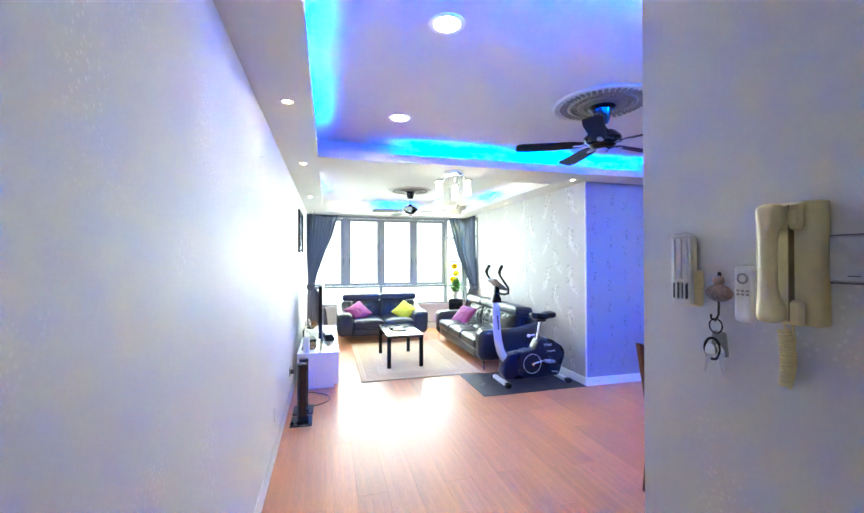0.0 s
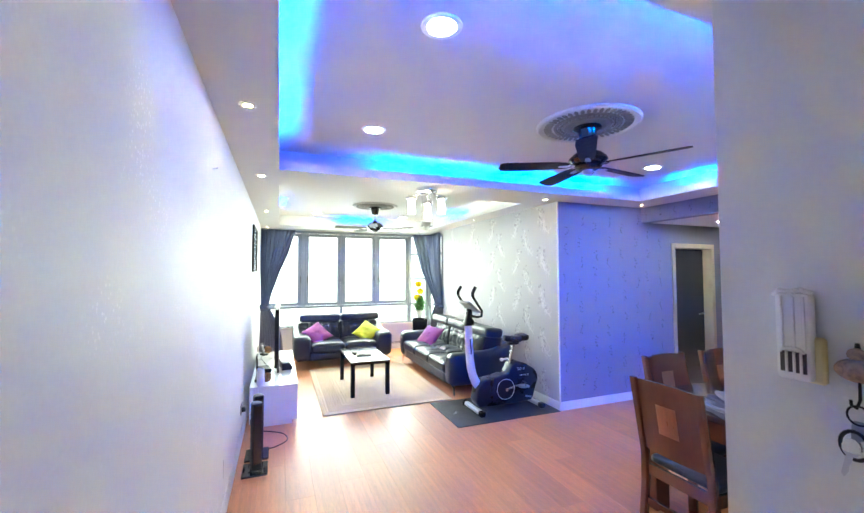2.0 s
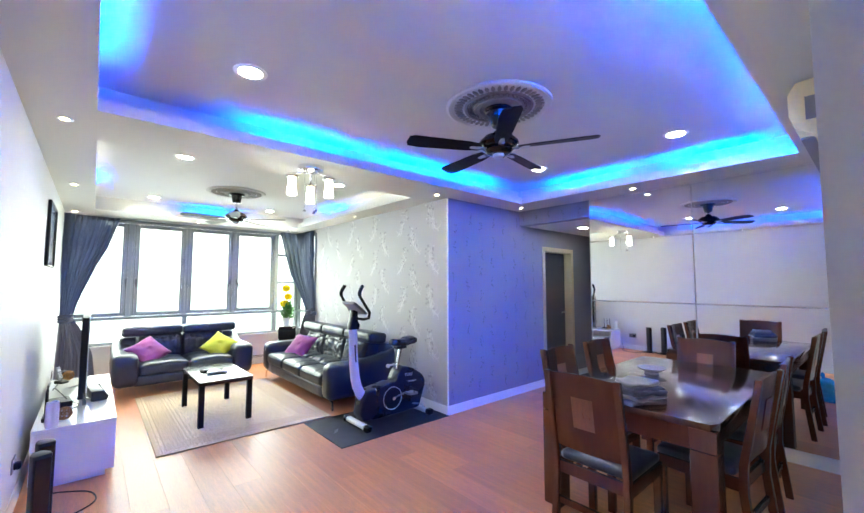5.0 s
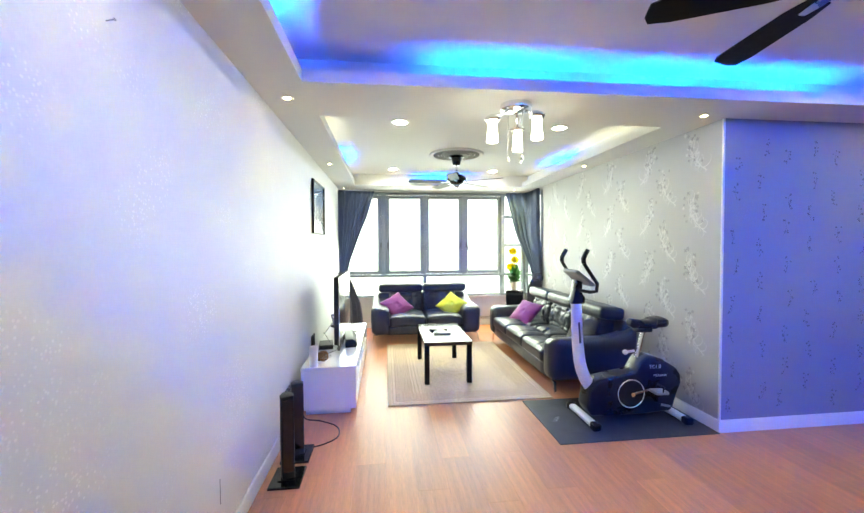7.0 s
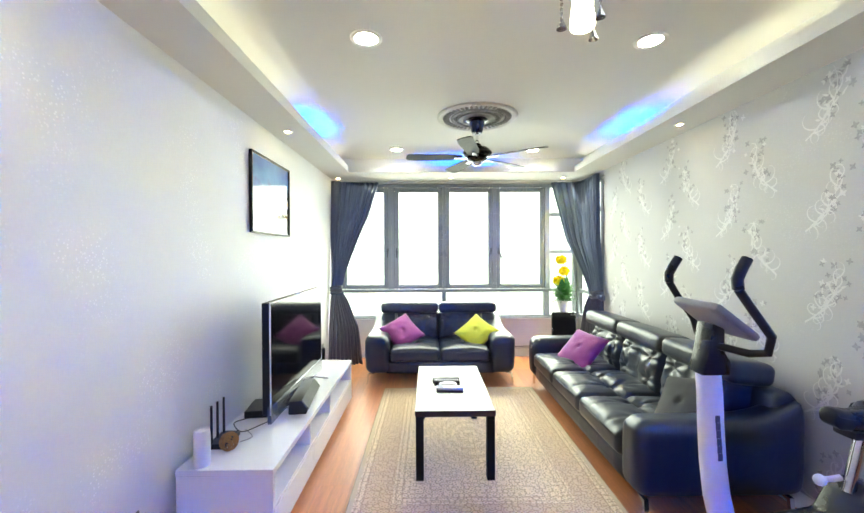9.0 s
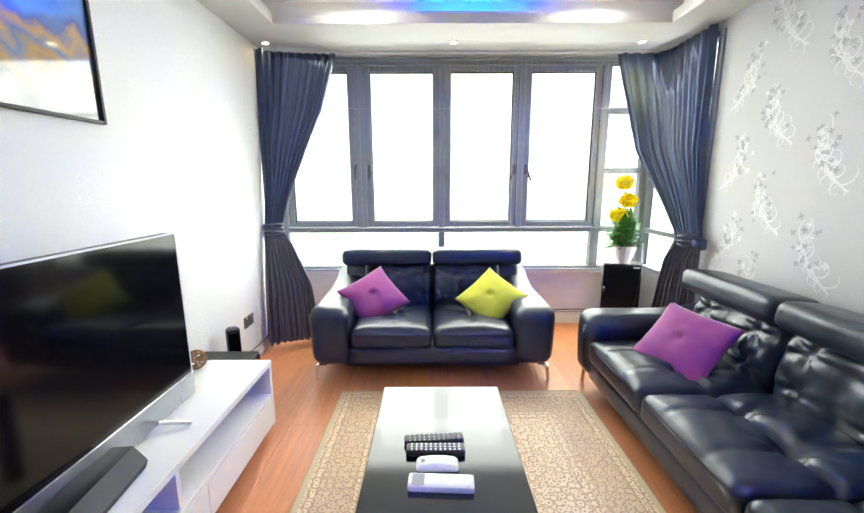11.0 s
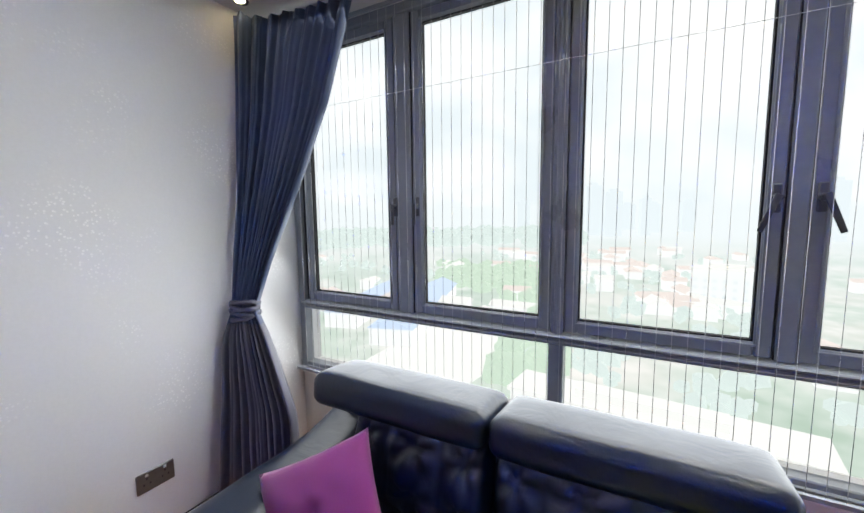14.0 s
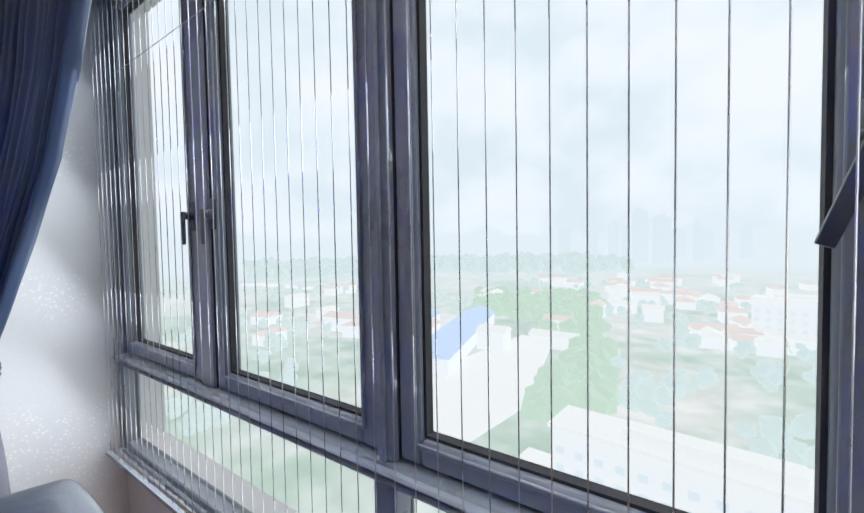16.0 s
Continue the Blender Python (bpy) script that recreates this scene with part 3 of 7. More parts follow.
rnd = random.Random(4)
bm = bmesh.new()
for i in range(10):
    for j in range(6):
        y, z = 4.06 + i * 0.335, 0.24 + j * 0.50 + (0.25 if i % 2 else 0)
        if y > 7.12 or z > 2.26:
            continue
        floral(bm, y, z, 0.40, lambda u, v, e: (XE - e, u, v), rnd)
paper_east = solid("wallpaper_print", bm, [M_PAPER_LEAF, M_PAPER_DARK], "silver leaf sprays and grey blossoms printed on wallpaper", "wallpaper print", kind="structure")
bm = bmesh.new()
for i in range(9):
    for j in range(9):
        x, z = 3.03 + i * 0.225, 0.22 + j * 0.27 + (0.135 if i % 2 else 0)
        x, z = x + rnd.uniform(-0.035, 0.035), z + rnd.uniform(-0.04, 0.04)
        if z > 2.30 or x > 4.70 or (z > 2.15 and x > 4.2):
            continue
        floral(bm, x, z, 0.17, lambda u, v, e: (u, YN - e, v), rnd, 0.8, leafy=False)
for i in range(5):
    floral(bm, 2.97 + i * 0.2, 2.33, 0.12, lambda u, v, e: (XM + 0.004 - e, u, v), rnd, 0.7, leafy=False)
solid("wallpaper_print", bm, [M_PAPER_LEAF, M_SPRIG], "small grey blossom sprigs printed on wallpaper", "wallpaper print", kind="structure")

# metal corner bead on the papered corner
structure("trim", boxes((XE - 0.004, YN - 0.004, 0.095, XE + 0.010, YN + 0.010, H)), M_TRIM, "thin white corner bead on the papered corner", "trim")

# ---- windows ----
def sash(parent, x0, x1, z0, z1, to, name="sash"):
    """An aluminium sash with its glass; to(u, d, z) places a point: u along the window, d into the room."""
    w, dp = 0.05, 0.045
    s = part(name, boxed([(x0 - w, -0.005, z0 - w, x0, dp, z1 + w), (x1, -0.005, z0 - w, x1 + w, dp, z1 + w), (x0, -0.005, z0 - w, x1, dp, z0), (x0, -0.005, z1, x1, dp, z1 + w)], to, 0.006), M_ALU, parent)
    part("seal", boxed([(x0, 0.008, z0, x0 + 0.006, 0.03, z1), (x1 - 0.006, 0.008, z0, x1, 0.03, z1), (x0 + 0.006, 0.008, z0, x1 - 0.006, 0.03, z0 + 0.006),
                        (x0 + 0.006, 0.008, z1 - 0.006, x1 - 0.006, 0.03, z1)], to), M_SEAL, s, "black rubber seal")
    g = part("pane", boxed([(x0 + 0.001, 0.012, z0 + 0.001, x1 - 0.001, 0.017, z1 - 0.001)], to), M_GLASS, s, "clear glass pane")
    g.visible_shadow = False
    part("bead", boxed([(x0 - 0.014, dp, z0 - 0.014, x0 - 0.004, dp + 0.007, z1 + 0.014), (x1 + 0.004, dp, z0 - 0.014, x1 + 0.014, dp + 0.007, z1 + 0.014),
                        (x0 - 0.004, dp, z0 - 0.014, x1 + 0.004, dp + 0.007, z0 - 0.004), (x0 - 0.004, dp, z1 + 0.004, x1 + 0.004, dp + 0.007, z1 + 0.014)], to, 0.002), M_ALU, s)
    part("gasket", boxed([(x0 - w - 0.004, -0.004, z0 - w, x0 - w, dp + 0.002, z1 + w), (x1 + w, -0.004, z0 - w, x1 + w + 0.004, dp + 0.002, z1 + w)], to), M_SEAL, s, "black rubber gasket")
    return s


def boxed(bs, to, bevel=0.0):
    bm = bmesh.new()
    for x0, d0, z0, x1, d1, z1 in bs:
        a, b = to(x0, d0), to(x1, d1)
        box(bm, min(a[0], b[0]), min(a[1], b[1]), z0, max(a[0], b[0]), max(a[1], b[1]), z1, bevel=bevel)
    return bm


def front(u, d):
    return (u, YF + 0.045 - d)


def side(u, d):
    return (XE + 0.045 - d, u)


win = thing("window_1", "wide aluminium casement window with fixed lower lights", "window", kind="structure")
FW = [(-0.31, 0.222), (0.418, 0.974), (1.127, 1.68), (1.839, 2.405)]
part("window_frame", boxed([(XW + 0.03, 0, 2.355, 2.91, 0.06, 2.40), (XW + 0.005, 0, 0.54, XW + 0.05, 0.06, 2.40),
                            (XW + 0.05, 0, 0.900, 2.91, 0.07, 0.945), (XW + 0.05, 0, 0.54, 2.91, 0.06, 0.575),
                            (1.02, 0, 0.575, 1.08, 0.065, 0.900), (2.44, 0, 0.575, 2.52, 0.065, 0.900), (0.275, 0, 0.945, 0.365, 0.052, 2.355),
                            (1.025, 0, 0.945, 1.076, 0.06, 2.355), (1.733, 0, 0.945, 1.787, 0.052, 2.355), (2.458, 0, 0.945, 2.53, 0.065, 2.355),
                            (2.85, 0, 0.575, 2.915, 0.065, 2.355), (1.042, 0.06, 0.945, 1.059, 0.072, 2.355), (XW + 0.05, 0.07, 0.915, 2.85, 0.085, 0.925), (XW + 0.05, 0.07, 0.934, 2.85, 0.092, 0.945), (XW + 0.05, 0.06, 0.545, 2.85, 0.075, 0.556)], front, 0.005), M_ALU, win, "grey aluminium mullions and transom")
part("window_sill", boxes((XW + 0.002, YF - 0.035, 0.515, XE - 0.002, YF + 0.0015, 0.54), bevel=0.004), M_TRIM, win, "white window ledge")
for x0, x1 in FW:
    sash(win, x0, x1, 1.0, 2.30, front)
for x0, x1 in ((XW + 0.05, 1.02), (1.08, 2.44)):
    g = part("pane", boxed([(x0, 0.012, 0.575, x1, 0.017, 0.90)], front), M_GLASS, win, "clear glass pane")
    g.visible_shadow = False
for z0, z1 in ((0.575, 0.90), (0.945, 1.43), (1.48, 1.95), (2.0, 2.355)):
    part("transom", boxed([(2.53, 0.0, z1, 2.85, 0.05, z1 + (0.05 if z1 < 2.3 else 0.002))], front, 0.004), M_ALU, win)
    g = part("pane", boxed([(2.53, 0.012, z0, 2.85, 0.017, z1)], front), M_GLASS, win, "clear glass pane")
    g.visible_shadow = False


def casement_handle(x, lean, size=1.0):
    """A lever handle: a rounded plate on the sash, a pivot boss and a flat tapered lever that hangs outward."""
    h = part("handle", boxes((x - 0.013, YF - 0.012, 1.425, x + 0.013, YF + 0.001, 1.515), bevel=0.004), M_HANDLE, win, "dark grey metal window handle")
    bm = bmesh.new()
    rod(bm, (x, YF - 0.012, 1.47), (x, YF - 0.034, 1.47), 0.013, 0.011, seg=14)
    rod(bm, (x - 0.016, YF - 0.022, 1.474), (x + 0.016, YF - 0.022, 1.474), 0.006, seg=10)
    part("pivot", bm, M_HANDLE, h)
    bm = bmesh.new()
    dx, dz = lean * 0.052, -0.108 * size
    l = math.hypot(dx, dz)
    nx, nz = -dz / l, dx / l
    prism(bm, [(x - nx * 0.010, 1.482 - nz * 0.010), (x + nx * 0.010, 1.482 + nz * 0.010), (x + dx + nx * 0.008, 1.474 + dz + nz * 0.008), (x + dx - nx * 0.008, 1.474 + dz - nz * 0.008)], 'y', YF - 0.042, YF - 0.034, 0.002)
    part("lever", bm, M_HANDLE, h, "flat metal lever")


for x, lean, k in ((0.272, 0.0, 0.85), (0.396, 0.0, 0.85), (1.706, -0.8, 1.0), (1.813, 0.85, 1.0)):
    casement_handle(x, lean, k)

win2 = thing("window_2", "narrow aluminium corner window with stacked panes", "window", kind="structure")
part("window_frame", boxed([(7.285, 0, 2.31, 8.08, 0.06, 2.358), (7.285, 0, 0.562, 8.08, 0.06, 0.60), (7.285, 0, 0.60, 7.335, 0.06, 2.31), (8.03, 0, 0.60, 8.08, 0.06, 2.31),
                            (7.335, 0, 0.90, 8.03, 0.055, 0.945), (7.335, 0, 1.43, 8.03, 0.055, 1.48), (7.335, 0, 1.95, 8.03, 0.055, 2.0)], side, 0.005), M_ALU, win2, "grey aluminium frame")
for z0, z1 in ((0.60, 0.90), (0.945, 1.43), (1.48, 1.95), (2.0, 2.31)):
    g = part("pane", boxed([(7.335, 0.012, z0, 8.03, 0.017, z1)], side), M_GLASS, win2, "clear glass pane")
    g.visible_shadow = False

# invisible-grille cables in front of the glass, with rails
grille = thing("window_grille", "thin steel cable safety grille strung across the window", "window grille")
for z in (0.545, 2.372):
    part("rail", boxes((XW + 0.03, YF - 0.075, z, 2.84, YF - 0.060, z + 0.014)), M_ALU, grille)
x = -0.3665
while x < 2.85:
    bm = bmesh.new()
    rod(bm, (x, YF - 0.068, 0.56), (x, YF - 0.068, 2.37), 0.0011, seg=5, caps=False)
    part("cable", bm, M_STEEL, grille)
    x += 0.0465
bm = bmesh.new()
rod(bm, (XW + 0.05, YF - 0.070, 1.985), (2.84, YF - 0.070, 1.985), 0.0011, seg=5, caps=False)
part("cable", bm, M_STEEL, grille)

# ---- mirror wall ----
mirror = thing("wall_mirror", "clear frameless mirror covering the dining room wall", "mirror")
ys = [YS + 0.02, 1.80, 2.835]
zs = [0.10, 1.25, H - 0.003]
for i in range(2):
    for j in range(2):
        bm = bmesh.new()
        box(bm, XM - 0.006, ys[i] + 0.002, zs[j] + 0.002, XM + 0.002, ys[i + 1] - 0.002, zs[j + 1] - 0.002, bevel=0.004)
        part("mirror_panel", bm, M_MIRROR, mirror)

# dark door in the dining north wall, with a pale frame
door = thing("door_1", "dark laminate bedroom door in a pale wooden frame", "door", kind="structure")
part("door_frame", boxes((4.795, YN - 0.014, 0, 4.855, YN + 0.16, 1.975), (5.575, YN - 0.014, 0, 5.635, YN + 0.16, 1.975), (4.855, YN - 0.014, 1.915, 5.575, YN + 0.16, 1.975), bevel=0.003), M_FRAMEWOOD, door, "pale cream door frame")
leaf = part("door_leaf", boxes((4.858, YN + 0.11, 0.008, 5.572, YN + 0.15, 1.911), bevel=0.003), M_DOOR, door, "dark door leaf")
bm = bmesh.new()
rod(bm, (5.50, YN + 0.11, 1.0), (5.50, YN + 0.055, 1.0), 0.012)
rod(bm, (5.50, YN + 0.06, 1.0), (5.40, YN + 0.06, 1.0), 0.009)
part("handle", bm, M_STEEL, leaf, "steel lever handle")
door2 = thing("door_2", "pale door frame at the end of the corridor", "door", kind="structure")
part("door_frame", boxes((6.17, 2.92, 0, 6.199, 2.98, 2.04), (6.17, 3.62, 0, 6.199, 3.68, 2.04), (6.17, 2.98, 1.98, 6.199, 3.62, 2.04), bevel=0.003), M_FRAMEWOOD, door2)
part("door_leaf", boxes((6.182, 2.982, 0.006, 6.199, 3.618, 1.978), bevel=0.002), M_FRAMEWOOD, door2, "pale painted door leaf")

# ---- soft shapes ----
def rbox(bm, c0, c1, r, n=(8, 8, 8), fn=None, m=None):
    """A box with rounded edges and a dense skin; fn(u, v, w, p) moves a point (u, v, w run from -1 to 1)."""
    c0, c1 = Vector(c0), Vector(c1)
    mid, h = (c0 + c1) / 2, (c1 - c0) / 2
    r = min(r, *h)
    cache = {}

    def vert(i, j, k):
        key = (i, j, k)
        if key not in cache:
            g = [2 * q / s - 1 for q, s in zip(key, n)]
            p = Vector([math.copysign(abs(a) ** 0.85, a) * b for a, b in zip(g, h)])
            inner = Vector([max(-(b - r), min(b - r, a)) for a, b in zip(p, h)])
            d = p - inner
            p = inner + (d.normalized() * r if d.length > 1e-9 else d)
            p += mid
            if fn:
                p = fn(g[0], g[1], g[2], p)
            cache[key] = bm.verts.new(m @ p if m is not None else p)
        return cache[key]
    A, B, C = n
    for k in (0, C):
        for i in range(A):
            for j in range(B):
                bm.faces.new((vert(i, j, k), vert(i + 1, j, k), vert(i + 1, j + 1, k), vert(i, j + 1, k)))
    for j in (0, B):
        for i in range(A):
            for k in range(C):
                bm.faces.new((vert(i, j, k), vert(i + 1, j, k), vert(i + 1, j, k + 1), vert(i, j, k + 1)))
    for i in (0, A):
        for j in range(B):
            for k in range(C):
                bm.faces.new((vert(i, j, k), vert(i, j + 1, k), vert(i, j + 1, k + 1), vert(i, j, k + 1)))


def wrinkle(p, s, amp, seed=0.0):
    return amp * noise.noise((p.x * s + seed, p.y * s * 0.7, p.z * s))


def seat_fn(seed, tufts, puff=0.034):
    def fn(u, v, w, p):
        if w > -0.2:
            top = max(0.0, w)
            z = puff * (1 - u * u) * (1 - v ** 4) * top
            for tx, ty in tufts:
                d2 = ((u - tx) * 1.0) ** 2 + ((v - ty) * 1.0) ** 2
                z -= 0.030 * math.exp(-d2 / 0.014) * top + 0.016 * math.exp(-d2 / 0.12) * top
                ang = math.atan2(v - ty, u - tx)
                z += 0.011 * math.sin(ang * 7 + seed) * math.exp(-d2 / 0.10) * top
                z -= 0.011 * math.exp(-((u - tx) / 0.045) ** 2) * top * (0.4 + 0.6 * math.exp(-(v - ty) ** 2 / 0.3))
                z -= 0.012 * math.exp(-((v - ty) / 0.045) ** 2) * top * (1.0 if len(tufts) > 1 else 0.3)
            z += wrinkle(p, 7, 0.008, seed) + wrinkle(p, 20, 0.0025, seed)
            p = Vector((p.x, p.y, p.z + z))
        return p
    return fn


def back_fn(seed, channels):
    def fn(u, v, w, p):
        if v < 0.3:
            g = abs(math.sin((u + 1) / 2 * math.pi * channels))
            dy = -0.027 * (g ** 0.5) * (1 - 0.5 * w * w) - 0.024 * (1 - w * w)
            for k in range(channels):
                cu = (2 * k + 1) / channels - 1
                for cw in (-0.35, 0.45):
                    du, dw = (u - cu) * channels * 0.5, w - cw
                    d2 = du * du + dw * dw
                    dy += 0.018 * math.exp(-d2 / 0.03)
                    dy += 0.013 * math.sin(math.atan2(dw, du) * 5 + seed + k) * math.exp(-d2 / 0.16)
            dy += wrinkle(p, 9, 0.010, seed) + wrinkle(p, 22, 0.003, seed)
            p = Vector((p.x, p.y + dy * max(0.0, min(1.0, 0.3 - v)), p.z))
        return p
    return fn


def sofa(name, label, W, D, seats, arm, arm_h, m, tuft, channels, head_over):
    """A leather sofa facing -y; the origin is on the floor at the middle of its front."""
    s = thing(name, label, "sofa", m)
    hw, base0, base1 = W / 2, 0.115, 0.25
    bm = bmesh.new()
    rbox(bm, (-hw + arm * 0.85, 0.02, base0), (hw - arm * 0.85, D - 0.04, base1), 0.015, (10, 6, 3))
    part("base", bm, M_LEATHER, s)
    for sx in (-1, 1):
        bm = bmesh.new()
        x0, x1 = sorted((sx * (hw - arm), sx * hw))

        def arm_fn(u, v, w, p):
            out = u * sx
            z = p.z
            if w > 0:
                z += 0.11 * max(0.0, v) ** 2 * w - 0.02 * (1 - out) * w * 0.5
            q = Vector((p.x - sx * 0.012 * max(0, -w), p.y - 0.012 * (1 - w * w) * (1 if v < 0 else 0), z))
            q.z += wrinkle(p, 10, 0.003, sx) * max(0, w)
            q.x += wrinkle(p, 14, 0.003, 5 + sx)
            return q
        rbox(bm, (x0, 0.0, base0), (x1, D - 0.02, arm_h), 0.075, (10, 20, 12), arm_fn)
        part("armrest", bm, M_LEATHER, s)
    inner = W - 2 * arm
    sw = inner / seats
    for i in range(seats):
        x0 = -inner / 2 + i * sw
        bm = bmesh.new()
        rbox(bm, (x0 + 0.004, -0.012, base1 - 0.005), (x0 + sw - 0.004, D - 0.26, 0.385), 0.045, (40, 44, 7), seat_fn(i * 3.1, tuft))
        c = part("seat_cushion", bm, M_LEATHER, s)
        bm = bmesh.new()
        tube(bm, [(x0 + 0.03, -0.006, 0.352), (x0 + sw / 2, -0.014, 0.356), (x0 + sw - 0.03, -0.006, 0.352)], 0.003, 6)
        part("piping", bm, M_LEATHER, c)
        bm = bmesh.new()
        tilt = Matrix.Translation((0, D - 0.20, 0.36)) @ Matrix.Rotation(radians(-9), 4, 'X') @ Matrix.Translation((0, -(D - 0.20), -0.36))
        rbox(bm, (x0 + 0.003, D - 0.33, 0.33), (x0 + sw - 0.003, D - 0.15, 0.70), 0.05, (12 * channels + 8, 5, 26), back_fn(i * 2.3, channels), tilt)
        part("back_cushion", bm, M_LEATHER, s)
    bm = bmesh.new()
    prism(bm, [(D - 0.24, base0), (D - 0.01, base0), (D - 0.01, 0.62), (D - 0.05, 0.67), (D - 0.15, 0.67)], 'x', -hw + arm * 0.35, hw - arm * 0.35, 0.03)
    part("back_frame", bm, M_LEATHER, s)
    hx = inner / 2 + head_over
    hs = 2 * hx / seats
    for i in range(seats):
        bm = bmesh.new()
        yc, zc = D - 0.225, 0.752
        tip = Matrix.Translation((0, yc, zc)) @ Matrix.Rotation(radians(-6), 4, 'X') @ Matrix.Translation((0, -yc, -zc))

        def head_fn(u, v, w, p):
            return Vector((p.x, p.y + wrinkle(p, 5, 0.005, i + 7), p.z + 0.012 * (1 - v * v) * (1 - u ** 6) * w + wrinkle(p, 5, 0.004, i) + wrinkle(p, 16, 0.0008, i)))
        rbox(bm, (-hx + i * hs + 0.002, yc - 0.135, zc - 0.062), (-hx + (i + 1) * hs - 0.002, yc + 0.135, zc + 0.062), 0.040, (30, 14, 10), head_fn, tip)
        part("headrest", bm, M_LEATHER, s)
    for sx in (-1, 1):
        for y in (0.05, D - 0.10):
            bm = bmesh.new()
            x = sx * (hw - 0.07)
            prism(bm, [(x - 0.035 * sx, base0 + 0.002), (x + 0.04 * sx, base0 + 0.002), (x + 0.052 * sx, 0.0), (x + 0.036 * sx, 0.0), (x + 0.02 * sx, base0 - 0.02)], 'y', y - 0.012, y + 0.012)
            part("leg", bm, M_CHROME, s, "slim polished metal leg")
    return s


LOVE = sofa("loveseat", "two-seat black leather sofa with tufted seats under the window", 1.67, 0.95, 2, 0.275, 0.54,
            pose(0.96, 6.94, 0), [(0.0, 0.05)], 3, 0.17)
SOFA = sofa("sofa", "three-seat black leather sofa with headrests along the papered wall", 2.28, 0.94, 3, 0.22, 0.545,
            pose(1.945, 5.85, 0, 0, 0, -90), [(-0.35, -0.02), (0.35, -0.02)], 2, 0.10)


bm = bmesh.new()
wear = [(0.012 * math.sin(k * 2.3) * (0.4 + 0.6 * math.sin(math.pi * k / 9)), k * 0.0085) for k in range(10)]
L_, R_ = [], []
for k, (dx, z) in enumerate(wear):
    w = 0.004 + 0.008 * abs(math.sin(k * 1.7 + 0.6)) * math.sin(math.pi * (k + 0.5) / 10)
    for row, sx in ((L_, -1), (R_, 1)):
        row.append(bm.verts.new((-0.985 + dx + sx * w, -0.0135 + 0.07 * (z / 0.08) ** 3 * 0.35, 0.408 + z)))
for k in range(9):
    bm.faces.new((L_[k], R_[k], R_[k + 1], L_[k + 1]))
bmesh.ops.solidify(bm, geom=bm.faces[:], thickness=0.004)
part("worn_patch", bm, material("bare_leather_backing", (0.70, 0.68, 0.64), 0.8, vary=0.2, scale=40), SOFA, "pale patch where the leather has worn off")


def cushion(label, mat, size, m, group="scatter cushions"):
    bm = bmesh.new()
    N = 22
    grid = {}
    for side_ in (1, -1):
        for i in range(N + 1):
            for j in range(N + 1):
                u, v = 2 * i / N - 1, 2 * j / N - 1
                rim = i in (0, N) or j in (0, N)
                if rim and side_ == -1:
                    grid[(-1, i, j)] = grid[(1, i, j)]
                    continue
                t = (max(0.0, (1 - abs(u) ** 2.6) * (1 - abs(v) ** 2.6))) ** 0.55
                x = u * (1 - 0.07 * (1 - v * v)) * size / 2
                y = v * (1 - 0.07 * (1 - u * u)) * size / 2
                z = side_ * t * size * 0.15
                z -= side_ * 0.018 * math.exp(-(u * u + v * v) / 0.01)
                z += 0.006 * noise.noise((x * 14, y * 14, side_ * 3.0))
                grid[(side_, i, j)] = bm.verts.new((x, y, z))
        for i in range(N):
            for j in range(N):
                bm.faces.new((grid[(side_, i, j)], grid[(side_, i + 1, j)], grid[(side_, i + 1, j + 1)], grid[(side_, i, j + 1)]))
    c = thing("cushion", label, "cushion", m, group)
    body = part("cushion_cover", bm, mat, c)
    bm = bmesh.new()
    bmesh.ops.create_uvsphere(bm, u_segments=10, v_segments=6, radius=0.008, matrix=Matrix.Translation((0, 0, size * 0.15 - 0.017)) @ Matrix.Diagonal((1, 1, 0.6, 1)))
    part("button", bm, mat, c)
    return c


cushion("purple square cushion leaning on the leather loveseat", M_PURPLE, 0.40, pose(0.52, 7.29, 0.515, 44, 0, 10) @ pose(0, 0, 0, 0, 0, 32))
cushion("lime green square cushion leaning on the leather loveseat", M_LIME, 0.39, pose(1.40, 7.28, 0.51, 43, 0, -14) @ pose(0, 0, 0, 0, 0, 52))
cushion("purple square cushion leaning on the three-seat sofa", M_PURPLE, 0.41, pose(2.33, 6.47, 0.495, 44, 0, -60) @ pose(0, 0, 0, 0, 0, -8))
cushion("dark charcoal cushion lying on the three-seat sofa", material("charcoal_cushion_cloth", (0.012, 0.012, 0.016), 0.8, vary=0.15, fine=350, bump=0.3), 0.42, pose(2.42, 5.05, 0.50, 50, 0, -84) @ pose(0, 0, 0, 0, 0, 20))


# ---- rug, coffee table and what lies on it ----
bm = bmesh.new()
RX0, RY0, RX1, RY1 = 0.365, 4.64, 1.93, 6.82
box(bm, RX0 - (RX0 + RX1) / 2, RY0 - (RY0 + RY1) / 2, 0.001, RX1 - (RX0 + RX1) / 2, RY1 - (RY0 + RY1) / 2, 0.011, bevel=0.004)
rug = thing("rug", "beige patterned woven rug with a scrolling border", "rug", pose((RX0 + RX1) / 2, (RY0 + RY1) / 2, 0))
part("woven_field", bm, rug_material(0, 0, (RX1 - RX0) / 2, (RY1 - RY0) / 2), rug)
bm = bmesh.new()
hx_, hy_ = (RX1 - RX0) / 2, (RY1 - RY0) / 2
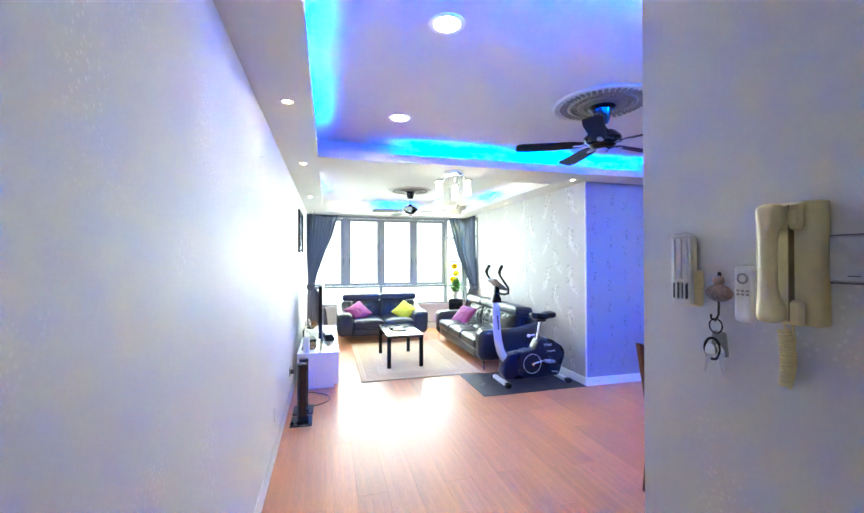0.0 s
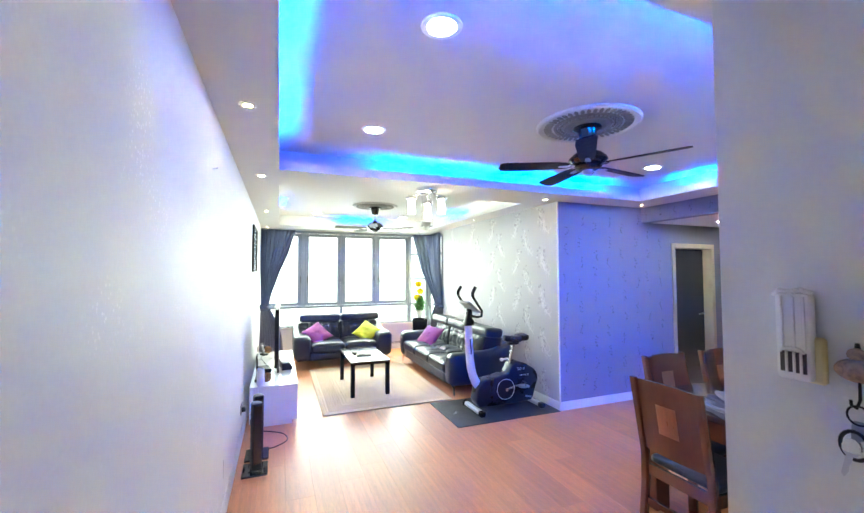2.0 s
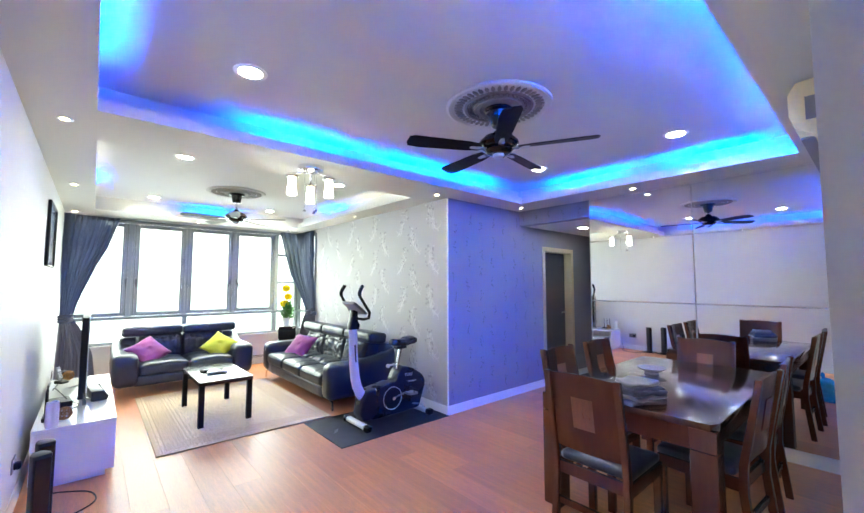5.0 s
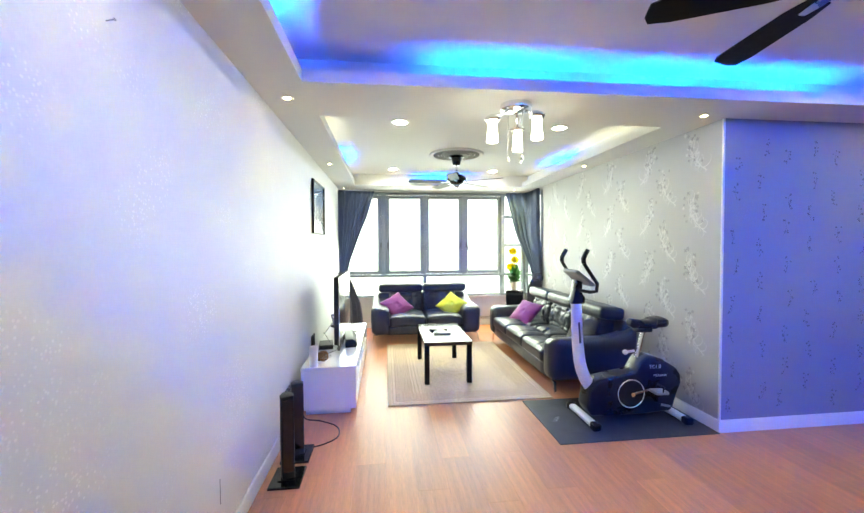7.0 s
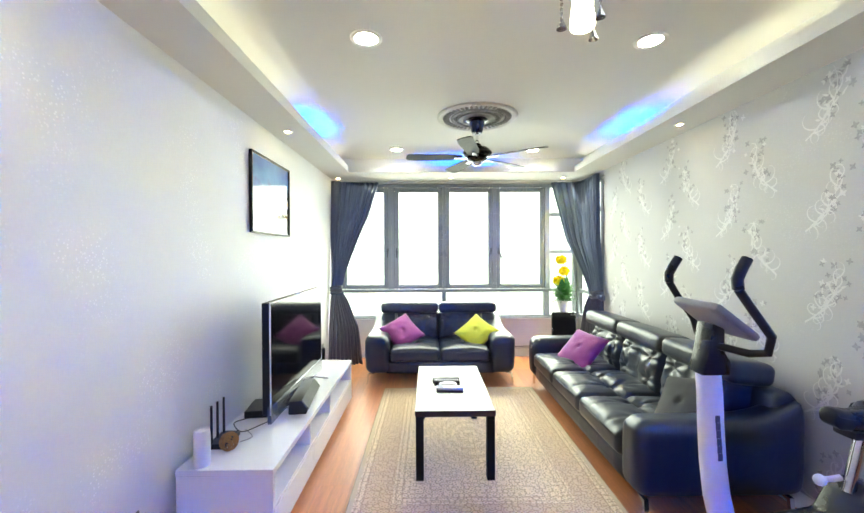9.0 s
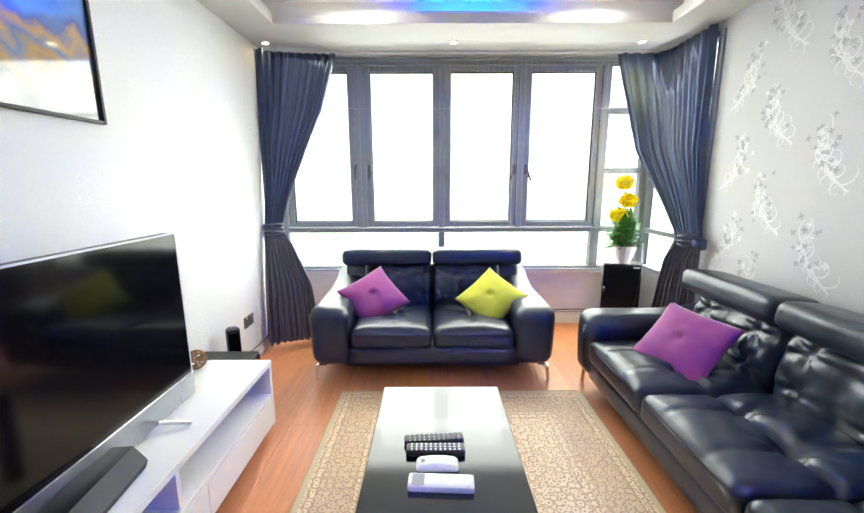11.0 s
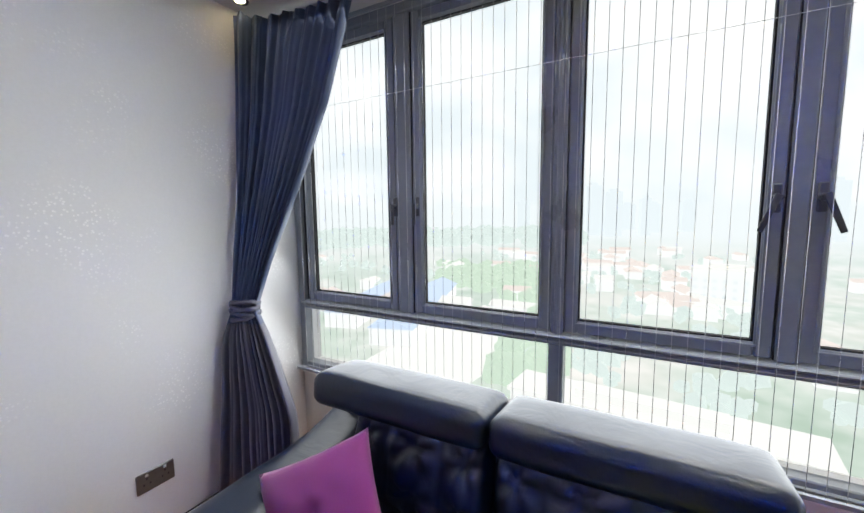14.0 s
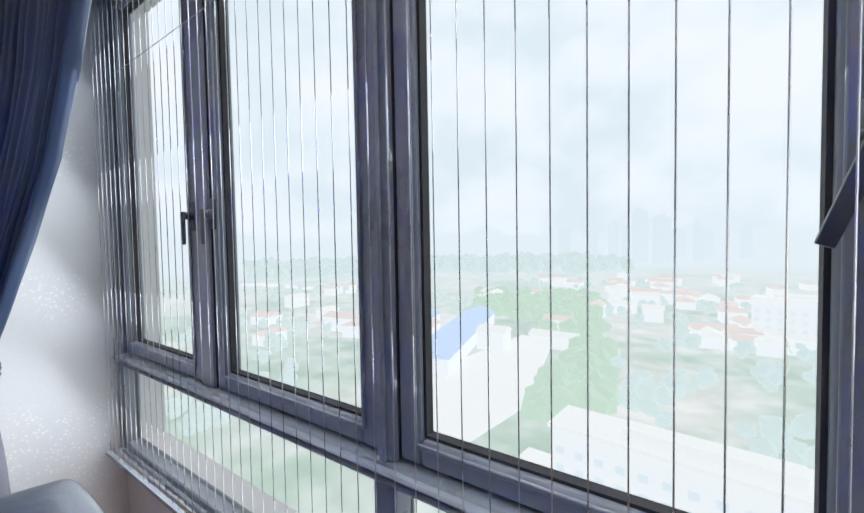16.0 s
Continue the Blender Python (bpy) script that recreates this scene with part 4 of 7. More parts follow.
tube(bm, [(-hx_, -hy_, 0.006), (hx_, -hy_, 0.006), (hx_, hy_, 0.006), (-hx_, hy_, 0.006)], 0.005, 6, closed=True)
part("binding", bm, material("rug_binding", (0.42, 0.30, 0.18), 0.9), rug, "stitched tan edge binding")

ct = thing("coffee_table", "low black coffee table with a glossy top on the rug", "coffee table", pose(0.998, 5.595, 0.011))
part("tabletop", boxes((-0.255, -0.485, 0.405, 0.255, 0.485, 0.445), bevel=0.003), material("coffee_table_lacquer", (0.012, 0.012, 0.016), 0.10, vary=0.1, specular=0.8), ct, "glossy black tabletop")
for sx in (-1, 1):
    for sy in (-1, 1):
        x, y = sx * 0.225, sy * 0.455
        part("leg", boxes((x - 0.025, y - 0.025, 0, x + 0.025, y + 0.025, 0.405), bevel=0.002), M_ESPRESSO, ct)


def remote(label, body_mat, L, W, T, m, buttons, btn_mat, screen=False):
    r = thing("remote_control", label, "remote control", m, "remotes on the coffee table")
    bm = bmesh.new()
    rbox(bm, (-L / 2, -W / 2, 0), (L / 2, W / 2, T), 0.007, (14, 6, 4))
    part("body", bm, body_mat, r)
    if screen:
        part("display", boxes((-L / 2 + 0.012, -W / 2 + 0.008, T, -L / 2 + 0.05, W / 2 - 0.008, T + 0.001)), M_GREY, r, "grey display window")
    for i in range(buttons[0]):
        for j in range(buttons[1]):
            x = -L / 2 + 0.02 + i * (L - 0.04) / max(1, buttons[0] - 1)
            y = -W / 2 + 0.01 + j * (W - 0.02) / max(1, buttons[1] - 1)
            if screen and x < 0:
                continue
            bm = bmesh.new()
            rod(bm, (x, y, T - 0.001), (x, y, T + 0.0015), 0.0035, seg=8)
            part("button", bm, btn_mat, r)
    return r


TZ = 0.456
remote("black television remote with pale buttons on the coffee table", M_BLACK, 0.21, 0.048, 0.02, pose(0.965, 5.70, TZ, 0, 0, 4), (11, 3), M_GREY)
remote("black remote control with white buttons on the coffee table", M_BLACK, 0.20, 0.048, 0.022, pose(0.97, 5.645, TZ, 0, 0, 0), (11, 3), M_WHITEPL)
remote("white air conditioner remote with a grey display", M_WHITEPL, 0.20, 0.06, 0.022, pose(0.985, 5.495, TZ, 0, 0, -3), (4, 2), M_WHITEPL, True)
ms = thing("computer_mouse", "white wireless mouse on the coffee table", "computer mouse", pose(0.975, 5.575, TZ))
bm = bmesh.new()
rbox(bm, (-0.068, -0.03, 0), (0.068, 0.03, 0.028), 0.025, (16, 10, 6), lambda u, v, w, p: Vector((p.x, p.y, p.z * (1 - 0.35 * u * u))))
part("body", bm, M_WHITEPL, ms)
bm = bmesh.new()
rod(bm, (-0.045, -0.005, 0.020), (-0.045, 0.005, 0.020), 0.008, seg=12)
part("wheel", bm, M_GREY, ms)

# ---- television unit ----
tvu = thing("tv_unit", "long low white lacquered television unit with open niches", "tv unit", pose(-0.375, 4.53, 0))
UW, UL, UH = 0.462, 1.90, 0.42
part("plinth", boxes((0.03, 0.04, 0.0, UW - 0.05, UL - 0.04, 0.05)), M_WHITELAC, tvu)
part("body", boxes((0, 0, 0.05, 0.02, UL, UH - 0.03), (0.02, 0, 0.05, UW, 0.025, UH - 0.03), (0.02, UL - 0.025, 0.05, UW, UL, UH - 0.03), (0.02, 0.025, 0.05, UW - 0.02, UL - 0.025, 0.07),
                   (0.02, 0.025, 0.215, UW - 0.002, UL - 0.025, 0.235), bevel=0.0015), M_WHITELAC, tvu)
for y in (0.62, 1.12):
    part("divider", boxes((0.02, y - 0.01, 0.235, UW - 0.01, y + 0.01, UH - 0.03), bevel=0.001), M_WHITELAC, tvu)
part("top_panel", boxes((-0.002, -0.002, UH - 0.03, UW + 0.002, UL + 0.002, UH), bevel=0.002), M_WHITELAC, tvu, "white glossy top panel")
for i in range(3):
    y0 = 0.028 + i * (UL - 0.056) / 3
    part("drawer_front", boxes((UW - 0.018, y0 + 0.002, 0.06, UW + 0.001, y0 + (UL - 0.056) / 3 - 0.002, 0.213), bevel=0.0015), M_WHITELAC, tvu)

tv = thing("television", "large flat black television on a silver stand", "television", pose(-0.10, 5.515, 0.42))
part("cabinet", boxes((-0.05, -0.545, 0.075, -0.004, 0.545, 0.738), bevel=0.004), M_BLACK, tv)
part("bezel", boxes((-0.004, -0.547, 0.073, 0.003, -0.541, 0.74), (-0.004, 0.541, 0.073, 0.003, 0.547, 0.74), (-0.004, -0.541, 0.734, 0.003, 0.541, 0.74)), M_SILVER, tv, "thin silver bezel")
part("lower_bezel", boxes((-0.02, -0.547, 0.022, 0.005, 0.547, 0.125), bevel=0.003), material("satin_grey_metal", (0.30, 0.31, 0.33), 0.22, 0.7, vary=0.05), tv, "deep satin grey lower edge")
part("screen", boxes((-0.004, -0.541, 0.125, 0.0015, 0.541, 0.734)), M_SCREEN, tv, "switched-off glossy black screen")
for sy in (-1, 1):
    bm = bmesh.new()
    tube(bm, [(-0.03, sy * 0.30, 0.08), (0.0, sy * 0.31, 0.03), (0.11, sy * 0.34, 0.008)], 0.008, 8)
    tube(bm, [(-0.03, sy * 0.30, 0.08), (-0.06, sy * 0.31, 0.03), (-0.13, sy * 0.34, 0.008)], 0.008, 8)
    part("stand", bm, M_CHROME, tv, "splayed polished metal foot")

cs = thing("centre_speaker", "dark grey angled centre loudspeaker in front of the television", "loudspeaker", pose(-0.025, 5.36, 0.42, 0, 0, 6))
bm = bmesh.new()
prism(bm, [(-0.06, 0.0), (0.05, 0.0), (0.06, 0.03), (0.02, 0.085), (-0.06, 0.085)], 'y', -0.20, 0.26, 0.004)
part("body", bm, M_BLACK, cs)
bm = bmesh.new()
prism(bm, [(0.051, 0.004), (0.0635, 0.032), (0.0235, 0.0865), (0.02, 0.086), (0.059, 0.031), (0.048, 0.004)], 'y', -0.19, 0.25)
part("grille", bm, material("speaker_cloth", (0.03, 0.032, 0.036), 0.6, vary=0.2, fine=200, bump=0.2), cs, "dark grey speaker cloth")
bx = thing("set_top_box", "flat black set-top box behind the television", "set-top box", pose(-0.265, 5.22, 0.42, 0, 0, 8))
part("body", boxes((-0.07, -0.11, 0, 0.07, 0.11, 0.045), bevel=0.004), M_BLACK, bx)
part("front_panel", boxes((0.07, -0.10, 0.006, 0.072, 0.10, 0.038)), M_GLOSSBLACK, bx)
ro = thing("router", "black wireless router with three upright aerials", "router", pose(-0.29, 4.80, 0.42))
part("body", boxes((-0.05, -0.08, 0, 0.05, 0.09, 0.028), bevel=0.005), M_BLACK, ro)
for y in (-0.06, 0.0, 0.065):
    bm = bmesh.new()
    rod(bm, (-0.03, y, 0.02), (-0.03, y, 0.225), 0.0075, 0.006, seg=10)
    part("aerial", bm, M_BLACK, ro)
wc = thing("air_freshener", "white cylindrical air freshener on the television unit", "air freshener", pose(-0.275, 4.575, 0.42))
bm = bmesh.new()
lathe(bm, [(0.036, 0), (0.038, 0.01), (0.037, 0.15), (0.034, 0.175), (0.031, 0.176), (0.030, 0.165), (0.0, 0.160)], 24)
part("body", bm, M_WHITEPL, wc)
bm = bmesh.new()
lathe(bm, [(0.0, 0.1601), (0.027, 0.1652), (0.0, 0.172)], 20)
part("cap", bm, M_WHITEPL, wc)


cp = thing("cordless_phone", "dark cordless telephone standing in its charging cradle", "telephone", pose(-0.30, 6.20, 0.42, 0, 0, 45))
bm = bmesh.new()
rbox(bm, (-0.04, -0.055, 0.0), (0.04, 0.045, 0.034), 0.016, (10, 10, 5), lambda u, v, w, p: Vector((p.x, p.y, p.z - 0.012 * max(0, w) * max(0, -v))))
part("cradle", bm, M_BLACK, cp)
lean_ = pose(0, 0.0, 0.022, -20, 0, 0)
bm = bmesh.new()
rbox(bm, (-0.024, -0.011, 0.0), (0.024, 0.011, 0.15), 0.010, (8, 5, 16), lambda u, v, w, p: Vector((p.x * (1 - 0.08 * (1 - w * w)), p.y, p.z)))
hs_ = part("handset", bm, M_GREY, cp, "dark grey handset", m=lean_)
part("display", boxes((-0.016, -0.0122, 0.100, 0.016, -0.0105, 0.125), bevel=0.0005), M_WHITEPL, hs_, "pale display")
for i in range(3):
    for j in range(5):
        part("key", boxes((-0.016 + i * 0.012, -0.0128, 0.033 + j * 0.012, -0.008 + i * 0.012, -0.0105, 0.040 + j * 0.012), bevel=0.0005), M_WHITEPL, hs_)


def wicker_ball(label, r, m):
    b = thing("wicker_ball", label, "decorative ball", m, "wicker balls")
    rr = random.Random(int(r * 1e4) + 3)
    for k in range(16):
        bm = bmesh.new()
        q = Euler((rr.uniform(0, 6), rr.uniform(0, 6), rr.uniform(0, 6))).to_matrix()
        rad = r * rr.uniform(0.90, 0.97)
        tube(bm, [q @ Vector((rad * math.cos(a * 0.2618), rad * math.sin(a * 0.2618), 0)) + Vector((0, 0, r)) for a in range(24)], 0.0028, 5, closed=True)
        part("cane_loop", bm, M_RATTAN, b)
    return b


wicker_ball("round woven brown cane ball beside the router", 0.048, pose(-0.215, 4.715, 0.42))
wicker_ball("round woven brown cane ball at the far end of the unit", 0.05, pose(-0.25, 6.33, 0.42))


def cable(label, pts, r=0.003, mat=None):
    bm = bmesh.new()
    P = [Vector(p) for p in pts]
    out = []
    for i in range(len(P) - 1):
        a, b, c, d = P[max(0, i - 1)], P[i], P[i + 1], P[min(len(P) - 1, i + 2)]
        for k in range(6):
            t = k / 6
            out.append(0.5 * ((2 * b) + (c - a) * t + (2 * a - 5 * b + 4 * c - d) * t * t + (3 * b - a - 3 * c + d) * t ** 3))
    out.append(P[-1])
    tube(bm, out, r, 6)
    return solid("cable", bm, mat or M_BLACK, label, "cable", "loose cables")


cable("black power cable curling over the laminate floor", [(-0.36, 4.48, 0.12), (-0.33, 4.46, 0.015), (-0.20, 4.42, 0.005), (-0.05, 4.30, 0.005), (-0.02, 4.13, 0.005), (-0.12, 4.02, 0.005), (-0.25, 3.96, 0.012)], 0.005)
cable("black cable lying behind the television", [(-0.30, 5.10, 0.425), (-0.33, 5.0, 0.44), (-0.25, 4.92, 0.425), (-0.18, 4.98, 0.43), (-0.14, 5.12, 0.425), (-0.22, 5.2, 0.46)], 0.003)
cable("black cable hanging over the back of the unit", [(-0.22, 5.2, 0.47), (-0.30, 5.34, 0.54), (-0.32, 5.5, 0.50), (-0.25, 5.6, 0.6)], 0.0028)
cable("thin grey cable lying on the television unit", [(-0.24, 4.95, 0.424), (-0.16, 4.86, 0.424), (-0.2, 4.80, 0.424)], 0.0025, M_GREY)
cable("black cable clipped along the skirting under the window", [(1.72, YF - 0.022, 0.15), (2.0, YF - 0.022, 0.14), (2.3, YF - 0.02, 0.145), (2.6, YF - 0.02, 0.14)], 0.005)
cable("grey cable clipped along the skirting under the window", [(1.2, YF - 0.016, 0.12), (2.0, YF - 0.016, 0.118), (2.6, YF - 0.016, 0.122)], 0.004, M_GREY)
cable("black cable running along the skirting to the speaker", [(-0.405, 6.72, 0.02), (-0.40, 6.95, 0.105), (-0.405, 7.4, 0.108), (-0.405, 7.85, 0.105)], 0.004)
cable("black cables lying along the side wall behind the fridge", [(2.90, 7.35, 0.10), (2.895, 7.6, 0.105), (2.895, 7.95, 0.10)], 0.005)


def tower_speaker(label, h, m, w=0.075, foot_turn=-20):
    s = thing("tower_speaker", label, "loudspeaker", m, "slim speakers")
    bm = bmesh.new()
    prism(bm, [(-w / 2, -0.045), (w / 2, -0.045), (w / 2 + 0.004, 0.0), (w * 0.28, 0.045), (-w * 0.28, 0.045), (-w / 2 - 0.004, 0.0)], 'z', 0.025, h, 0.004)
    part("column", bm, M_BLACK, s)
    bm = bmesh.new()
    prism(bm, [(-w * 0.40, -0.0451), (w * 0.40, -0.0451), (w * 0.40, -0.050), (-w * 0.40, -0.050)], 'z', 0.07, h - 0.02)
    part("grille", bm, M_GLOSSBLACK, s)
    bm = bmesh.new()
    box(bm, -0.095, -0.115, 0.0, 0.095, 0.115, 0.018, bevel=0.005)
    box(bm, -0.05, -0.055, 0.018, 0.05, 0.055, 0.0249, bevel=0.002)
    part("foot", bm, M_GLOSSBLACK, s, "flat square glossy black foot", m=pose(0, 0, 0, 0, 0, foot_turn))
    return s


tower_speaker("slim black tower speaker on a square foot by the wall", 0.54, pose(-0.268, 3.62, 0, 0, 0, 20))
tower_speaker("slim black tower speaker on a square foot near the unit", 0.52, pose(-0.268, 3.90, 0, 0, 0, 20))
tower_speaker("slim black satellite speaker beside the curtain", 0.44, pose(-0.325, 6.84, 0, 0, 0, 35), foot_turn=-35)
sub = thing("subwoofer", "matt black subwoofer box at the end of the unit", "subwoofer", pose(-0.25, 6.57, 0))
part("cabinet", boxes((-0.165, -0.11, 0.015, 0.165, 0.105, 0.36), bevel=0.004), M_BLACK, sub)
part("grille", boxes((0.165, -0.10, 0.03, 0.172, 0.095, 0.345), bevel=0.002), M_GLOSSBLACK, sub)
for sx in (-0.13, 0.13):
    for sy in (-0.08, 0.075):
        bm = bmesh.new()
        rod(bm, (sx, sy, 0), (sx, sy, 0.016), 0.014)
        part("foot", bm, M_BLACK, sub)

# ---- picture ----
pic = thing("framed_picture", "mountain landscape picture in a thin black frame behind glass", "picture", pose(XW + 0.0015, 5.81, 1.895))
PWD, PHT = 0.375, 0.295
part("frame", boxes((0, -PWD, -PHT, 0.025, -PWD + 0.014, PHT), (0, PWD - 0.014, -PHT, 0.025, PWD, PHT), (0, -PWD + 0.014, -PHT, 0.025, PWD - 0.014, -PHT + 0.014), (0, -PWD + 0.014, PHT - 0.014, 0.025, PWD - 0.014, PHT), bevel=0.002), M_BLACK, pic, "thin black frame")


def picture_material():
    m = material("landscape_print", (0.2, 0.3, 0.5), 0.05, vary=0.0, bump=0.0, specular=1.0, coat=1.0)
    nt = m.node_tree
    N, L = nt.nodes.new, nt.links.new
    tc, sp, no = N("ShaderNodeTexCoord"), N("ShaderNodeSeparateXYZ"), N("ShaderNodeTexNoise")
    no.inputs["Scale"].default_value, no.inputs["Detail"].default_value = 7, 5
    L(tc.outputs["Object"], sp.inputs[0])
    L(tc.outputs["Object"], no.inputs["Vector"])
    ad = N("ShaderNodeMath")
    ad.operation = 'MULTIPLY_ADD'
    L(no.outputs[0], ad.inputs[0])
    ad.inputs[1].default_value = 0.30
    L(sp.outputs[2], ad.inputs[2])
    ra = N("ShaderNodeValToRGB")
    cr = ra.color_ramp
    cr.elements[0].position, cr.elements[0].color = 0.0, (0.03, 0.04, 0.07, 1)
    cr.elements[1].position, cr.elements[1].color = 1.0, (0.05, 0.16, 0.45, 1)
    for p, c in ((0.25, (0.05, 0.06, 0.08, 1)), (0.36, (0.35, 0.20, 0.06, 1)), (0.46, (0.10, 0.14, 0.28, 1)), (0.55, (0.40, 0.24, 0.10, 1)), (0.62, (0.08, 0.12, 0.30, 1)), (0.74, (0.10, 0.28, 0.62, 1))):
        e = cr.elements.new(p)
        e.color = c
    mr = N("ShaderNodeMapRange")
    mr.inputs[1].default_value, mr.inputs[2].default_value = -0.2, 0.42
    L(ad.outputs[0], mr.inputs[0])
    L(mr.outputs[0], ra.inputs[0])
    L(ra.outputs[0], nt.nodes["Principled BSDF"].inputs["Base Color"])
    return m


part("print", boxes((0.004, -PWD + 0.014, -PHT + 0.014, 0.012, PWD - 0.014, PHT - 0.014)), picture_material(), pic, "blue and amber landscape print behind glass")


# ---- curtains ----
def curtain(label, sections, folds, m=None):
    """sections: (z, polyline in plan, fold depth) from top to bottom; cloth pleated along the line."""
    c = thing("curtain", label, "curtain", m, "window curtains")
    bm = bmesh.new()
    NU, NZ = folds * 16, 48
    zs_ = [s[0] for s in sections]

    def along(poly, t):
        seg = [(Vector(poly[i]), Vector(poly[i + 1])) for i in range(len(poly) - 1)]
        ln = [(b - a).length for a, b in seg]
        d = t * sum(ln)
        for (a, b), l in zip(seg, ln):
            if d <= l or (a, b) == seg[-1]:
                u = min(1.0, d / l)
                n_ = (b - a).normalized()
                return a.lerp(b, u), Vector((-n_.y, n_.x))
            d -= l
    rows = []
    for k in range(NZ + 1):
        z = zs_[0] + (zs_[-1] - zs_[0]) * k / NZ
        i = max(0, min(len(sections) - 2, next((q for q in range(len(zs_) - 1) if z >= zs_[q + 1] - 1e-6), len(zs_) - 2)))
        f = (zs_[i] - z) / (zs_[i] - zs_[i + 1])
        row = []
        for j in range(NU + 1):
            t = j / NU
            (p, n1), (q, n2) = along(sections[i][1], t), along(sections[i + 1][1], t)
            a = p.lerp(q, f)
            nn = n1.lerp(n2, f)
            amp = sections[i][2] * (1 - f) + sections[i + 1][2] * f
            ph = 2 * math.pi * folds * t + 0.8 * math.sin(7 * t + 1.3) + 0.25 * math.sin(z * 3 + t * 5)
            a = a + nn * (0.012 * noise.noise((t * 5, z * 2.2, 4)) + amp * (0.75 + 0.4 * math.sin(5.3 * t + 2)) * (math.sin(ph) + 0.35 * math.sin(2.3 * ph + 1) + 0.25 * math.sin(0.37 * ph + 2)) + 0.004 * noise.noise((t * 30, z * 6, 1)))
            row.append(bm.verts.new((a.x, a.y, z)))
        rows.append(row)
    for r0, r1 in zip(rows, rows[1:]):
        for j in range(NU):
            f = bm.faces.new((r0[j], r0[j + 1], r1[j + 1], r1[j]))
            # below the tieback the paler copy, coloured as lit by the window
            f.material_index = 1 if r0[j].co.z < 0.95 else 0
    cl = part("cloth", bm, [M_CURTAIN, M_CURTAIN_LIT], c)
    so = cl.modifiers.new("thickness", 'SOLIDIFY')
    so.thickness = 0.003
    return c


cl = curtain("grey satin curtain gathered by a tieback beside the white wall",
             [(2.395, [(-0.415, 7.76), (-0.33, 7.86), (0.17, 7.93)], 0.026), (1.95, [(-0.415, 7.74), (-0.34, 7.82), (0.04, 7.89)], 0.024), (1.65, [(-0.415, 7.72), (-0.34, 7.78), (-0.09, 7.86)], 0.021),
              (1.2, [(-0.413, 7.69), (-0.34, 7.70), (-0.25, 7.76)], 0.017), (0.985, [(-0.412, 7.68), (-0.36, 7.66), (-0.29, 7.70)], 0.013), (0.85, [(-0.412, 7.62), (-0.33, 7.63), (-0.21, 7.70)], 0.022),
              (0.5, [(-0.410, 7.57), (-0.30, 7.61), (-0.07, 7.71)], 0.028), (0.03, [(-0.405, 7.52), (-0.28, 7.58), (-0.02, 7.69)], 0.040)], 9)
bm = bmesh.new()
for dz, tilt_ in ((-0.034, 0.016), (-0.018, -0.006), (-0.002, 0.010), (0.014, -0.008), (0.030, 0.012)):
    tube(bm, [(-0.353 + 0.075 * math.cos(a), 7.685 + 0.055 * math.sin(a), 0.985 + dz + tilt_ * math.cos(a + dz * 30)) for a in [k * math.pi / 8 for k in range(16)]], [0.010 + 0.003 * math.sin(k * 2.1 + dz * 90) for k in range(16)], 8, closed=True)
part("tieback", bm, M_CURTAIN_SHEER, cl, "pleated satin tieback band")
cr_ = curtain("grey satin curtain drawn back round the corner window",
              [(2.395, [(2.50, 7.93), (2.82, 7.93), (2.87, 7.80), (2.87, 7.32)], 0.018), (1.6, [(2.66, 7.82), (2.84, 7.70), (2.87, 7.30)], 0.02), (1.14, [(2.78, 7.52), (2.87, 7.40), (2.88, 7.26)], 0.02),
               (0.95, [(2.76, 7.32), (2.82, 7.28), (2.88, 7.22)], 0.014), (0.78, [(2.72, 7.38), (2.80, 7.30), (2.88, 7.22)], 0.02), (0.06, [(2.62, 7.42), (2.74, 7.33), (2.87, 7.20)], 0.030)], 10)
bm = bmesh.new()
for dz, tilt_ in ((-0.034, 0.016), (-0.018, -0.006), (-0.002, 0.010), (0.014, -0.008), (0.030, 0.012)):
    tube(bm, [(2.825 + 0.07 * math.cos(a), 7.27 + 0.058 * math.sin(a), 0.95 + dz + tilt_ * math.cos(a + dz * 30)) for a in [k * math.pi / 8 for k in range(16)]], [0.010 + 0.003 * math.sin(k * 2.1 + dz * 90) for k in range(16)], 8, closed=True)
part("tieback", bm, M_CURTAIN_SHEER, cr_, "pleated satin tieback band")
bm = bmesh.new()
for k in range(2):
    rbox(bm, (2.80 + 0.03 * k, 7.16 - 0.02 * k, 0.90 - 0.02 * k), (2.88, 7.22, 0.96), 0.02, (6, 6, 6))
part("bow", bm, M_CURTAIN, cr_, "knotted cloth bow")

# curtain track
trk = solid("curtain_track", boxes((XW + 0.02, 7.93, 2.398, 2.86, 7.955, H - 0.001), bevel=0.002), M_TRIM, "white curtain track fixed under the ceiling", "curtain track")

# ---- little fridge and flowers ----
fr = thing("mini_fridge", "small black glossy bar fridge with silver-grey sides", "fridge", pose(2.60, 7.745, 0, 0, 0, -20))
part("body", boxes((-0.15, 0.03, 0.015, 0.15, 0.24, 0.655), bevel=0.004), M_STEEL, fr, "silver-grey sides")
dr = part("door", boxes((-0.152, -0.005, 0.02, 0.152, 0.028, 0.66), bevel=0.006), M_GLOSSBLACK, fr, "glossy dark door")
part("handle", boxes((-0.142, -0.012, 0.40, -0.128, -0.004, 0.45), bevel=0.002), M_CHROME, dr, "small chrome handle")
